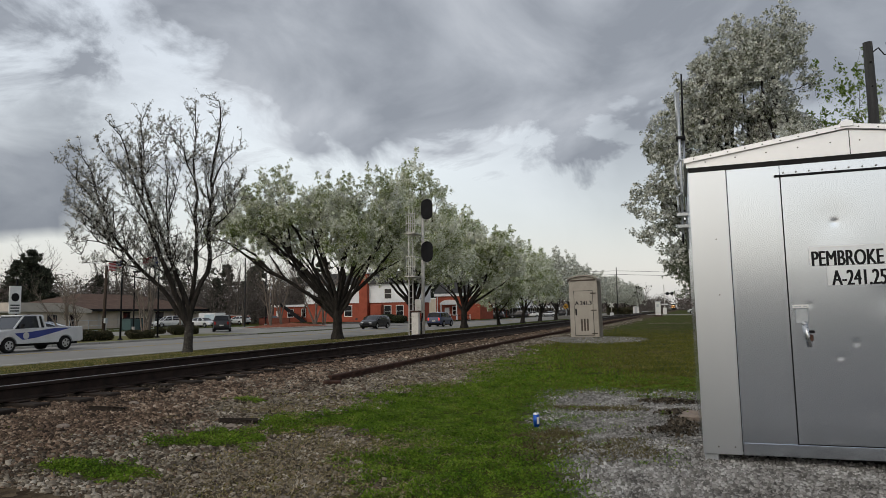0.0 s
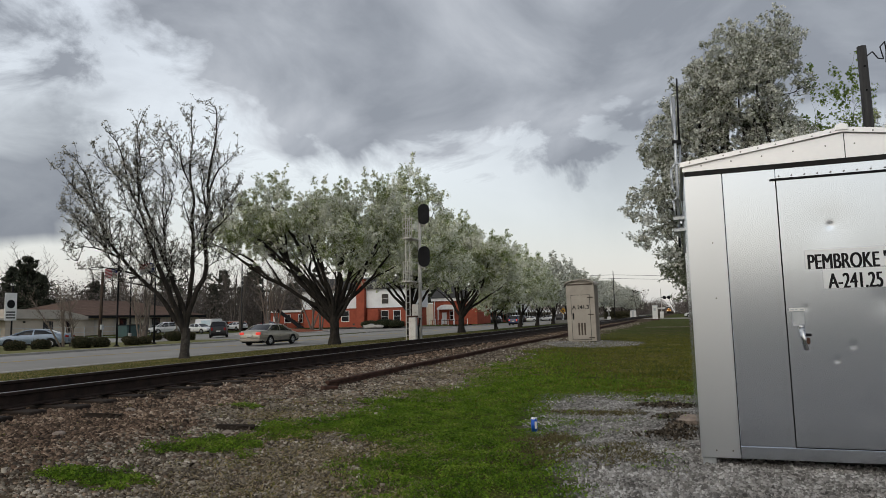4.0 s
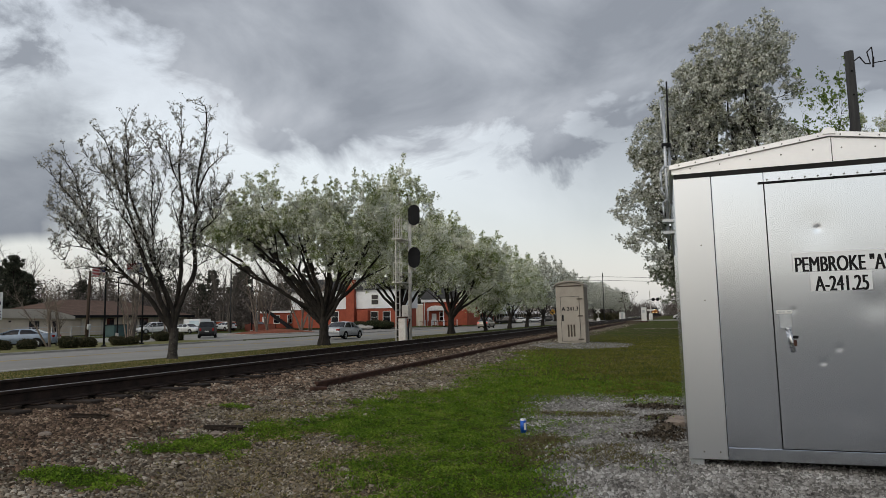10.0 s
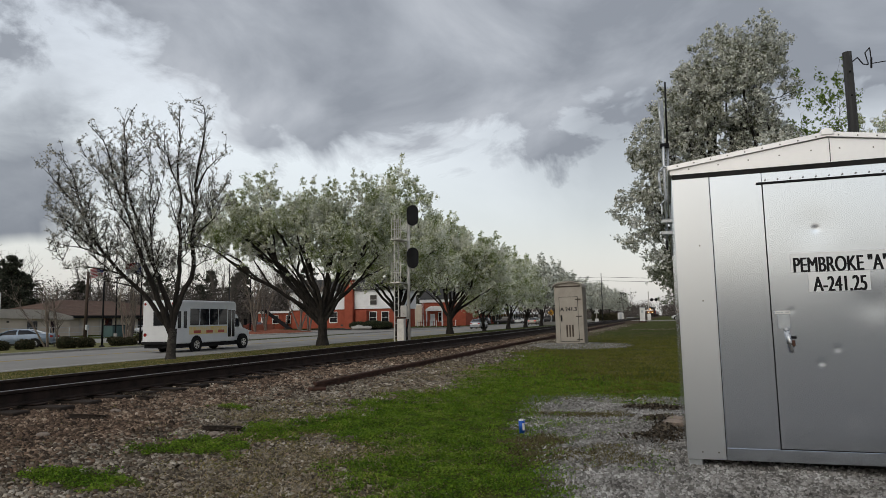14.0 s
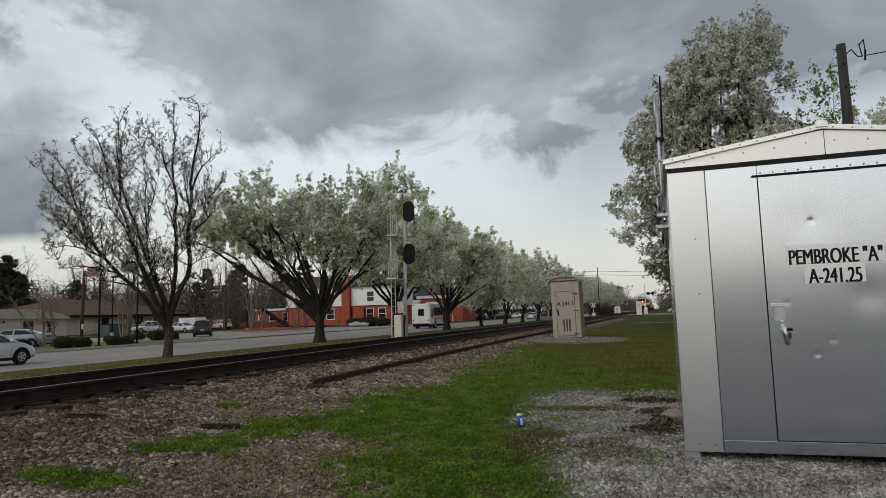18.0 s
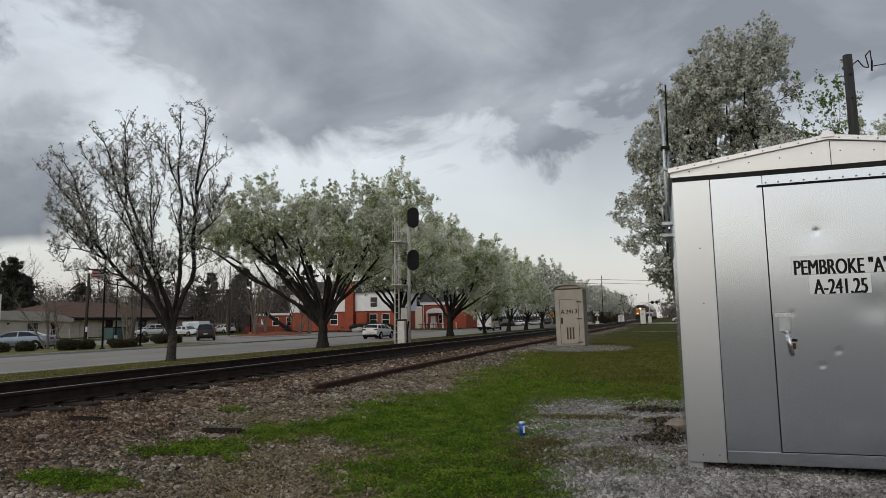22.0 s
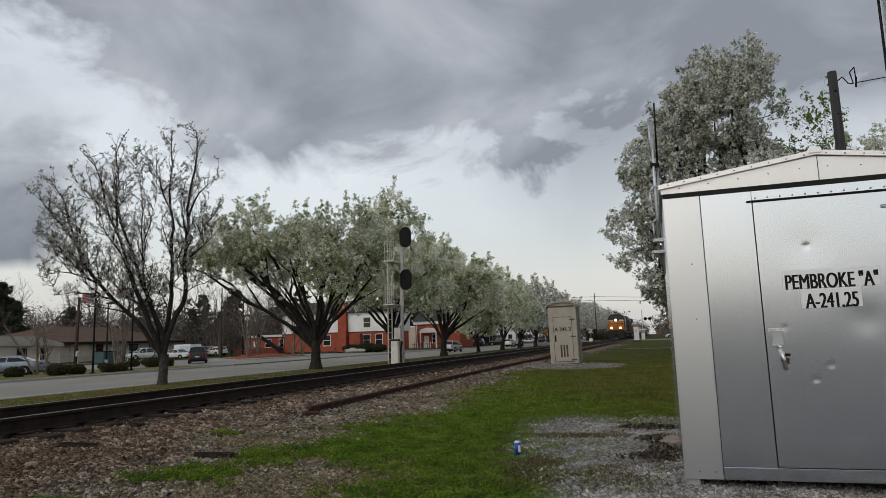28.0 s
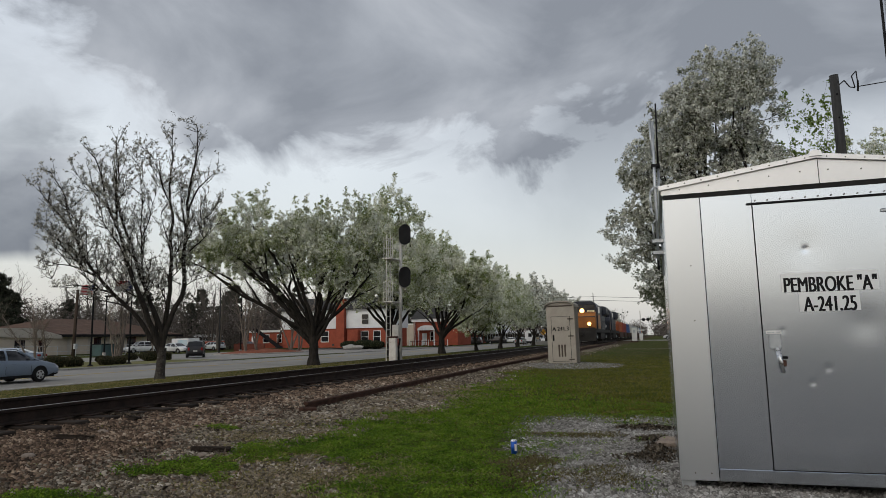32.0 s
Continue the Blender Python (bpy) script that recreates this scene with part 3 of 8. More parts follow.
# moss, dry weeds and thin grass that thin out over the stones
fringe = lambda x, y: np.exp(-((x - edge_x(y) + 0.15) / 0.7) ** 2) * (0.55 + 0.9 * fbm(x, y, 1.3, 3, 21.0))
p = scatter(-6.6, -1.4, 3.5, 15, 170000, lambda x, y, g, r: (1.25 * fringe(x, y) + 0.5 * fbm(x, y, 5.0, 2, 3.0) > 0.2 + 0.75 * u(len(x))) & (r < 0.3))
p[:, 2] += 0.018 * u(len(p))
stuff("low_weeds", leaflets("low_weeds", p, 0.008 + 0.014 * u(len(p)), GRASS_DRY, 0.6), "sparse yellowish weeds between stones and grass", "grass")
p = scatter(-6.2, -1.2, 3.5, 16, 200000, lambda x, y, g, r: (np.abs(x - edge_x(y) - 0.3) < 0.45 + 1.0 * u(len(x)) ** 1.5) & (fbm(x, y, 1.8, 3, 12.0) > -0.15 + 0.3 * u(len(x))) & (r < 0.3) & (u(len(x)) < 0.75))
p[:, 2] += 0.012
stuff("dry_grass", blades("dry_grass", p, 0.006 + 0.014 * u(len(p)), 0.005 + 0.007 * u(len(p)), STRAW, 4.5), "straw and dead grass along the ballast edge", "grass")
p = scatter(-22.7, -13.2, 12, 70, 85000, lambda x, y, g, r: (g > 0.4) & (u(len(x)) < np.clip(26 / y, 0, 1)))
stuff("grass_blades", blades("grass_blades", p, 0.02 + 0.03 * u(len(p)), 0.014 + 0.016 * u(len(p)), GRASS_DRY, 1.6), "patchy grass verge between track and road", "grass")
# dark leaf drifts by the hut's corner, thin brown weeds on the gravel
heap = lambda x, y: np.maximum.reduce([1 - np.hypot((x - cx) / rx, (y - cy) / ry) for cx, cy, rx, ry in ((-0.10, 8.0, 0.30, 0.26), (-0.22, 6.85, 0.28, 0.24), (-0.25, 9.2, 0.4, 0.25), (-0.05, 7.4, 0.16, 0.5))])
p = scatter(-2.0, 0.12, 5.8, 9.8, 60000, lambda x, y, g, r: heap(x, y) + 0.8 * fbm(x, y, 5.5, 4, 6.0) > -0.05 + 1.5 * u(len(x)))
p[:, 2] += 0.05 * np.clip(heap(p[:, 0], p[:, 1]), 0, 1) * u(len(p)) + 0.012
stuff("dead_leaves", leaflets("dead_leaves", p, 0.016 + 0.024 * u(len(p)), LITTER, 0.6), "dark dead leaves drifted on the gravel", "leaf litter")
weed = lambda x, y: np.maximum.reduce([1 - np.hypot((x - cx) / rx, (y - cy) / ry) for cx, cy, rx, ry in ((-0.75, 5.95, 0.75, 0.6), (-1.3, 6.3, 0.55, 0.9), (-0.9, 8.4, 0.9, 0.4))])
p = scatter(-2.2, 0.2, 4.5, 9.4, 110000, lambda x, y, g, r: weed(x, y) + 0.6 * fbm(x, y, 3.4, 3, 16.0) > 0.1 + 0.8 * u(len(x)))
stuff("dry_grass", blades("dry_grass", p, 0.008 + 0.026 * u(len(p)), 0.006 + 0.008 * u(len(p)), WEED_BROWN, 2.4), "thin brown weeds growing through the gravel", "grass")

# ---- moving cloud deck: a wide flattened shell of grey cloud with gaps ----
CLOUD, cn, cb = material("grey_cloud_deck")
co = cn.add("ShaderNodeTexCoord").outputs["Object"]
cm = cn.add("ShaderNodeMapping")
cn.put(cm, 0, co), cn.put(cm, "Scale", (0.001, 0.001, 0.0016)), cn.put(cm, "Location", (3.1, 1.7, 0.4))
csep = cn.add("ShaderNodeSeparateXYZ")
cn.put(csep, 0, co)


def rise(v, low, high):
    """0 below low, 1 above high."""
    return cn.maths("DIVIDE", cn.maths("SUBTRACT", v, low), high - low, True)


def times(*factors):
    out = factors[0]
    for other in factors[1:]:
        out = cn.maths("MULTIPLY", out, other)
    return out


ahead = cn.maths("MAXIMUM", csep.outputs[1], 300.0)
side, lift_ = cn.maths("DIVIDE", csep.outputs[0], ahead), cn.maths("DIVIDE", csep.outputs[2], ahead)
big = cn.noise(cm.outputs[0], 1.1, 3, 0.5, 0.4)
mid = cn.noise(cm.outputs[0], 3.2, 9, 0.58, 0.5)
ragged = cn.maths("ADD", cn.maths("MULTIPLY", cn.maths("SUBTRACT", mid, 0.5), 0.40), cn.maths("MULTIPLY", cn.maths("SUBTRACT", big, 0.5), 0.16))
# the main deck: a ragged lower edge, and a slanting western edge beyond which the sky is torn open
lower = cn.maths("SUBTRACT", lift_, 0.236)
slant = cn.maths("ADD", cn.maths("SUBTRACT", lift_, 0.315), cn.maths("MULTIPLY", cn.maths("ADD", side, 0.68), 0.83))
inside = cn.maths("ADD", cn.maths("MINIMUM", lower, slant), ragged)
deck = times(rise(inside, -0.025, 0.055), rise(csep.outputs[1], -1750.0, -1000.0))
# torn wisps over the bright gap
streaks = cn.add("ShaderNodeMapping")
cn.put(streaks, 0, co), cn.put(streaks, "Scale", (0.0011, 0.0011, 0.0021)), cn.put(streaks, "Rotation", (0.0, 0.5, 0.35)), cn.put(streaks, "Location", (2.3, 0.9, 0.1))
torn = cn.noise(streaks.outputs[0], 2.1, 8, 0.6, 0.6)
wisps = times(rise(torn, 0.46, 0.60), rise(lift_, 0.20, 0.30), rise(csep.outputs[1], -100.0, 500.0), 0.9)
thin = times(cn.maths("ADD", rise(mid, 0.40, 0.62), 0.45), rise(lift_, 0.16, 0.34), rise(csep.outputs[1], -100.0, 500.0), 0.24)
veil = times(rise(side, -0.42, -0.08), rise(lift_, 0.04, 0.27), rise(csep.outputs[1], 0.0, 400.0), 0.8)
cloud_alpha = cn.maths("MAXIMUM", cn.maths("MAXIMUM", cn.maths("MULTIPLY", deck, 0.97), veil), cn.maths("MAXIMUM", wisps, thin))
tone = cn.maths("ADD", cn.maths("MULTIPLY", cn.noise(cm.outputs[0], 2.0, 7, 0.52, 0.5), 0.8), cn.maths("MULTIPLY", big, 0.2))
tone = cn.maths("ADD", tone, cn.maths("MULTIPLY", cn.maths("SUBTRACT", cloud_alpha, 0.8), 0.12))
cloud_col = cn.ramp(tone, [(0.36, (0.53, 0.56, 0.61)), (0.47, (0.385, 0.415, 0.465)), (0.59, (0.255, 0.28, 0.325))])
em = cn.add("ShaderNodeEmission", Color=cloud_col, Strength=1.0)
clear = cn.add("ShaderNodeBsdfTransparent")
cmix = cn.add("ShaderNodeMixShader")
cn.put(cmix, 0, cloud_alpha), cn.put(cmix, 1, clear.outputs[0]), cn.put(cmix, 2, em.outputs[0])
cn.put(next(x for x in cn.tree.nodes if x.type == "OUTPUT_MATERIAL"), 0, cmix.outputs[0])
el_, ang = np.linspace(-0.02, math.pi / 2 - 0.01, 26), np.linspace(0, 2 * math.pi, 65)[:-1]
ee, aa = np.meshgrid(el_, ang)
cv = np.stack([2000 * np.cos(ee) * np.cos(aa), 2000 * np.cos(ee) * np.sin(aa), 1500 * np.sin(ee)], -1)
ci = np.arange(cv.shape[0] * cv.shape[1]).reshape(cv.shape[:2])
cf = np.stack([ci[:, :-1], ci[:, 1:], np.roll(ci, -1, 0)[:, 1:], np.roll(ci, -1, 0)[:, :-1]], -1).reshape(-1, 4)
clouds = tagged(new("cloud_backdrop", raw_mesh("cloud_backdrop", cv.reshape(-1, 3), cf, CLOUD, True)), "drifting dark grey storm clouds with bright gaps", "sky", kind="structure")
clouds.visible_shadow = False

# a low dark bank far in the west, with a flat foot over a pale strip of sky
BANK, kn, kb = material("dark_cloud_bank")
ko = kn.add("ShaderNodeTexCoord").outputs["Object"]
ksep = kn.add("ShaderNodeSeparateXYZ")
kn.put(ksep, 0, ko)
kmap = kn.add("ShaderNodeMapping")
kn.put(kmap, 0, ko), kn.put(kmap, "Scale", (0.001, 0.001, 0.0016))
kside, klift = kn.maths("DIVIDE", ksep.outputs[0], ksep.outputs[1]), kn.maths("DIVIDE", ksep.outputs[2], ksep.outputs[1])
kmid = kn.maths("SUBTRACT", kn.noise(kmap.outputs[0], 3.0, 8, 0.56, 0.5), 0.5)
k_in = kn.ramp(kn.maths("ADD", kn.maths("MULTIPLY", kside, -0.5), kn.maths("MULTIPLY", kmid, -0.2)), [(0.50, 0.0), (0.575, 1.0)])
k_foot = kn.ramp(kn.maths("ADD", klift, kn.maths("MULTIPLY", kmid, 0.05)), [(0.162, 0.0), (0.188, 1.0)])
k_top = kn.ramp(kn.maths("ADD", klift, kn.maths("MULTIPLY", kmid, 0.35)), [(0.33, 1.0), (0.46, 0.25), (0.6, 0.0)])
k_em = kn.add("ShaderNodeEmission", Color=kn.ramp(kn.maths("ADD", kmid, 0.5), [(0.35, (0.25, 0.275, 0.315)), (0.62, (0.165, 0.187, 0.228))]), Strength=1.0)
k_mix = kn.add("ShaderNodeMixShader")
kn.put(k_mix, 0, kn.maths("MULTIPLY", kn.maths("MULTIPLY", k_in, k_foot), kn.maths("MULTIPLY", k_top, 0.93)))
kn.put(k_mix, 1, kn.add("ShaderNodeBsdfTransparent").outputs[0]), kn.put(k_mix, 2, k_em.outputs[0])
kn.put(next(x for x in kn.tree.nodes if x.type == "OUTPUT_MATERIAL"), 0, k_mix.outputs[0])
ee, aa = np.meshgrid(np.linspace(0.02, 0.62, 12), np.linspace(math.radians(118), math.radians(152), 16))
kv = np.stack([2600 * np.cos(ee) * np.cos(aa), 2600 * np.cos(ee) * np.sin(aa), 1950 * np.sin(ee)], -1)
ki = np.arange(kv.shape[0] * kv.shape[1]).reshape(kv.shape[:2])
kf = np.stack([ki[:-1, :-1], ki[:-1, 1:], ki[1:, 1:], ki[1:, :-1]], -1).reshape(-1, 4)
cloud_bank = tagged(new("cloud_backdrop", raw_mesh("cloud_backdrop", kv.reshape(-1, 3), kf, BANK, True)), "dark blue-grey rain cloud low in the west", "sky", kind="structure")
cloud_bank.visible_shadow = False

# ---- road and car park ----
ROAD_NEAR, ROAD_FAR = -22.8, -35.0


def sheet(name, x0, x1, y0, y1, z, mat, label, category, thick=0.06, bevel=0.0):
    ob = new(name, mesh_of(B(x0, x1, y0, y1, z - thick, z, bevel), mat))
    return tagged(ob, label, category, kind="structure")


sheet("road", ROAD_FAR, ROAD_NEAR, -300, 700, ROAD_Z, ASPHALT, "worn grey asphalt town street beside the railway", "road")
PAINTED = surface("worn_road_paint", (0.55, 0.54, 0.50), (0.34, 0.33, 0.30), 3, 30, 0.8, 0.0, 0.05, 0.002)
YELLOW_PAINT = surface("worn_yellow_road_paint", (0.50, 0.36, 0.08), (0.32, 0.24, 0.08), 3, 30, 0.8, 0.0, 0.05, 0.002)
marks = thing("road_marking", pose(0, 0, 0), "faded painted lines on the asphalt", "road marking", kind="structure")
part("edge_line", B(ROAD_NEAR - 0.62, ROAD_NEAR - 0.5, -200, 500, ROAD_Z + 0.001, ROAD_Z + 0.005), PAINTED, marks)
for dx in (-0.16, 0.08):
    part("centre_line", B(-29.4 + dx, -29.4 + dx + 0.1, -200, 500, ROAD_Z + 0.001, ROAD_Z + 0.005), YELLOW_PAINT, marks)
sheet("pavement", -62, ROAD_FAR - 2.2, 47, 118, ROAD_Z + 0.012, ASPHALT, "grey asphalt car park with worn patches", "car park", 0.07)
sheet("pavement", -78, ROAD_FAR - 2.2, 12, 26, ROAD_Z + 0.012, ASPHALT, "grey asphalt forecourt before the low building", "car park", 0.07)
for y0, y1 in ((-120, 14), (26.4, 50), (72, 220)):
    k = thing("kerb", pose(0, 0, 0), "pale worn concrete kerb along the street", "kerb", kind="structure")
    n = max(2, int((y1 - y0) / 3.0))
    for i in range(n):
        a, b = y0 + (y1 - y0) * i / n, y0 + (y1 - y0) * (i + 1) / n
        part("kerb_stone", B(ROAD_FAR - 0.16, ROAD_FAR, a + 0.01, b - 0.01, ROAD_Z - 0.02, ROAD_Z + 0.13, 0.02), CONCRETE, k)
GRASS_STRIP = surface("dormant_lawn", (0.21, 0.185, 0.08), (0.095, 0.108, 0.032), 0.8, 25, 0.95, 0.0, 0.5, 0.03)
sheet("lawn", ROAD_FAR - 6.5, ROAD_FAR - 0.17, 26.6, 49.8, ROAD_Z + 0.11, GRASS_STRIP, "dry dormant grass strip behind the kerb", "lawn", 0.16, 0.02)
sheet("lawn", -78, ROAD_FAR - 6.6, 27, 46, ROAD_Z + 0.06, GRASS_STRIP, "dry dormant lawn before the low building", "lawn", 0.1)

# ---- railway ----
rail_profile = [(-0.07, 0.0), (0.07, 0.0), (0.07, 0.012), (0.012, 0.03), (0.009, 0.125), (0.036, 0.138), (0.036, 0.165), (0.028, 0.172), (-0.028, 0.172), (-0.036, 0.165), (-0.036, 0.138), (-0.009, 0.125), (-0.012, 0.03), (-0.07, 0.012)]


def rail(x, y0, y1, z, name, label, body_mat, head_mat):
    t = thing(name, pose(x, 0, z), label, "rail", kind="")
    part("rail_web", prism(rail_profile, y0, y1), body_mat, t)
    if head_mat:
        part("rail_head", B(-0.027, 0.027, y0, y1, 0.1725, 0.1745), head_mat, t, "bright worn running surface")
    return t


track = thing("track", pose(TRACK_X, 0, 0), "single railway track of steel rails on dark timber ties", "railway track", kind="structure")
for s in (-1, 1):
    r = part("rail", prism(rail_profile, -60, 900), RAIL_SIDE, track)
    r.location = (s * 0.7525, 0, RAIL_TOP - 0.174)
    h = part("rail_head", B(-0.027, 0.027, -60, 900, 0.1725, 0.1745), RAIL_HEAD, r, "bright worn running surface")
tie_mesh = mesh_of(B(-1.3, 1.3, -0.115, 0.115, -0.16, 0.0, 0.012), TIE)
plate_mesh = mesh_of(B(-0.19, 0.19, -0.09, 0.09, 0.0, 0.016, 0.004), RAIL_SIDE)
TIE_TOP = RAIL_TOP - 0.174 - 0.016
for i in range(-8, 282):
    y = 2.2 + i * 0.5
    o = new("tie", tie_mesh)
    o.parent, o.matrix_basis = track, pose(rng.uniform(-0.06, 0.06), y + rng.uniform(-0.03, 0.03), TIE_TOP + rng.uniform(-0.006, 0.0), 0, 0, rng.uniform(-1.2, 1.2))
    if i < 70:
        for s in (-1, 1):
            pl = new("tie_plate", plate_mesh)
            pl.parent, pl.matrix_basis = track, pose(s * 0.7525, y, TIE_TOP)
rest = [(y, y) for y in np.arange(143.2, 420, 0.5)]
cube = np.array([(x, y, z) for z in (-0.16, 0) for y in (-0.115, 0.115) for x in (-1.3, 1.3)])
f6 = np.array([(0, 2, 3, 1), (4, 5, 7, 6), (0, 1, 5, 4), (2, 6, 7, 3), (0, 4, 6, 2), (1, 3, 7, 5)])
tv = np.concatenate([cube + (0, y, TIE_TOP) for y, _ in rest])
tf = np.concatenate([f6 + 8 * i for i in range(len(rest))])
o = new("far_ties", raw_mesh("far_ties", tv, tf, TIE))
o.parent = track
tagged(o, kind="stuff")
# loose rail string left on the ballast shoulder
spare = thing("loose_rail", pose(0, 0, 0), "long rusted spare rail lying on the ballast shoulder", "rail")
pts = [(-5.30, 9.5), (-5.36, 14), (-5.42, 22), (-5.36, 32), (-5.42, 50), (-5.45, 72), (-5.6, 88), (-6.1, 104)]
for (xa, ya), (xb, yb) in zip(pts, pts[1:]):
    a = math.degrees(math.atan2(-(xb - xa), yb - ya))
    ln = math.hypot(xb - xa, yb - ya)
    seg = part("rail_length", prism(rail_profile, 0, ln + 0.02), RUST, spare)
    seg.matrix_basis = pose(xa, ya, float(ground_z(xa, ya)) - 0.055 + 0.06 * min(1, max(0, (ya - 20) / 20)), math.degrees(math.atan2(float(ground_z(xb, yb) - ground_z(xa, ya)), ln)), 0, a)
plank = thing("broken_tie", pose(-5.17, 9.35, float(ground_z(-5.17, 9.35)) + 0.05, 0, 4, 62), "short rust-stained stub of old tie", "timber")
part("timber", B(-0.15, 0.13, -0.06, 0.05, -0.07, 0.02, 0.02, seg=1), RUST, plank)
for x, y, ln_, a in ((-4.5, 6.1, 0.42, 20), (-6.1, 5.9, 0.40, 14), (-6.6, 7.3, 0.3, -25)):
    w = thing("driftwood", pose(x, y, float(ground_z(x, y)) + 0.012, 0, 3, a), "splintered dark scrap of old tie wood half buried in ballast", "timber")
    for k in range(4):
        off, half = rng.uniform(-0.05, 0.05), ln_ * rng.uniform(0.25, 0.55)
        bmw = B(-half, half, off - 0.02, off + 0.018, -0.03, 0.014 + 0.012 * k % 0.03, 0.006, seg=1)
        for vtx in bmw.verts:
            vtx.co += Vector((rng.uniform(-0.05, 0.05), rng.uniform(-0.02, 0.02), rng.uniform(-0.012, 0.012)))
        part("splinter", bmw, TIE, w)
heap2 = lambda x, y: np.maximum.reduce([1 - np.hypot((x - cx) / rx, (y - cy) / ry) for cx, cy, rx, ry in ((-4.5, 6.1, 0.4, 0.16), (-6.1, 5.9, 0.4, 0.14), (-5.0, 5.6, 0.3, 0.2), (-3.9, 4.5, 0.35, 0.12), (-6.9, 7.5, 0.5, 0.2))])
p = scatter(-7.6, -3.2, 4.2, 8.2, 40000, lambda x, y, g, r: heap2(x, y) + 1.1 * fbm(x, y, 3.0, 4, 9.0) > 0.35 + 0.9 * u(len(x)))
p[:, 2] += 0.02 + 0.02 * u(len(p))
stuff("dead_leaves", leaflets("dead_leaves", p, 0.014 + 0.026 * u(len(p)), LITTER, 0.7), "dark dead weeds and leaves on the ballast", "leaf litter")
for x, y, s in ((0.0, 7.6, 0.09), (0.03, 7.9, 0.08), (-5.7, 5.0, 0.05), (-6.2, 6.4, 0.045), (-4.45, 5.9, 0.05), (-5.0, 4.9, 0.04)):
    bs = bmesh.new()
    bmesh.ops.create_icosphere(bs, subdivisions=2, radius=s)
    for vtx in bs.verts:
        n3 = noise.noise(vtx.co * 9 + Vector((x * 3, y, 0)))
        vtx.co = Vector((vtx.co.x * 1.3, vtx.co.y, vtx.co.z * 0.6)) * (1 + 0.45 * n3)
    tagged(new("rock", mesh_of(bs, STONE)), "weathered brown rock lying in the gravel", "rock").matrix_basis = pose(x, y, float(ground_z(x, y)) + s * 0.2, 0, 0, x * 50)

# ---- metal relay hut ----
HX0, HX1, HY0, HY1 = 0.09, 2.29, 5.6, 8.2
HUT_Z0, EAVE, PEAK, MID = 0.10, 2.275, 2.492, 1.205
hut = thing("relay_hut", Matrix.Translation((HX0, HY0, 0)) @ pose(0, 0, 0, 0, -0.35, 0) @ Matrix.Translation((-HX0, -HY0, 0)), "shiny aluminium railway relay hut standing on gravel", "hut")
T = 0.03
part("side_wall", B(HX0, HX0 + T, HY0 + T, HY1, HUT_Z0, EAVE, 0.002), ALU, hut)
part("side_wall", B(HX1 - T, HX1, HY0 + T, HY1, HUT_Z0, EAVE, 0.002), ALU, hut)
part("back_wall", B(HX0 + T, HX1 - T, HY1 - T, HY1, HUT_Z0, EAVE), ALU, hut)
part("floor_plate", B(HX0 + 0.02, HX1 - 0.02, HY0 + 0.03, HY1 - 0.03, HUT_Z0 + 0.002, HUT_Z0 + 0.06), GALV, hut)
D0, D1, DZ0, DZ1 = 0.748, 1.66, 0.198, 2.175
part("front_panel", B(HX0, 0.366, HY0, HY0 + T, HUT_Z0, EAVE, 0.003), ALU_TRIM, hut)
part("front_panel", B(0.371, D0 - 0.006, HY0 + 0.002, HY0 + T, HUT_Z0 + 0.09, EAVE, 0.003), ALU, hut)
part("front_panel", B(D1 + 0.006, 2.0, HY0 + 0.002, HY0 + T, HUT_Z0 + 0.09, EAVE, 0.003), ALU, hut)
part("front_panel", B(2.005, HX1, HY0, HY0 + T, HUT_Z0, EAVE, 0.003), ALU, hut)
part("header_panel", B(D0 - 0.004, D1 + 0.004, HY0 + 0.002, HY0 + T, DZ1 + 0.012, EAVE, 0.003), ALU, hut)
part("sill", B(0.371, 2.0, HY0 - 0.003, HY0 + T, HUT_Z0, DZ0 - 0.008, 0.003), ALU, hut)
part("seam_backing", B(HX0 + 0.04, HX1 - 0.04, HY0 + 0.024, HY0 + 0.045, HUT_Z0 + 0.02, EAVE - 0.01), SEAM, hut)
# door skin with small dents
door = bmesh.new()
NXD, NZD = 60, 120
dents = [(1.083, 1.812, 0.022, 0.004), (1.083, 1.825, 0.16, 0.002), (1.055, 0.828, 0.020, 0.004), (1.165, 0.93, 0.020, 0.003), (0.88, 1.21, 0.015, 0.002), (1.25, 0.45, 0.08, 0.003), (1.42, 1.25, 0.14, 0.003)]
grid = []
for j in range(NZD + 1):
    rowv = []
    for i in range(NXD + 1):
        x, z = D0 + (D1 - D0) * i / NXD, DZ0 + (DZ1 - DZ0) * j / NZD
        y = HY0 + 0.001 + sum(d * math.exp(-((x - cx) ** 2 + (z - cz) ** 2) / (2 * (r * 0.6) ** 2)) for cx, cz, r, d in dents) + 0.0022 * noise.noise(Vector((x * 2.2, 0, z * 1.4)))
        rowv.append(door.verts.new((x, y, z)))
    grid.append(rowv)
for j in range(NZD):
    for i in range(NXD):
        door.faces.new((grid[j][i], grid[j][i + 1], grid[j + 1][i + 1], grid[j + 1][i]))
part("door", door, ALU, hut, "closed aluminium door with small dents", True)
part("drip_cap", B(D0 - 0.045, D1 + 0.045, HY0 - 0.022, HY0 + 0.004, DZ1 + 0.004, DZ1 + 0.016, 0.002), BLACK, hut, "dark metal strip over the door")
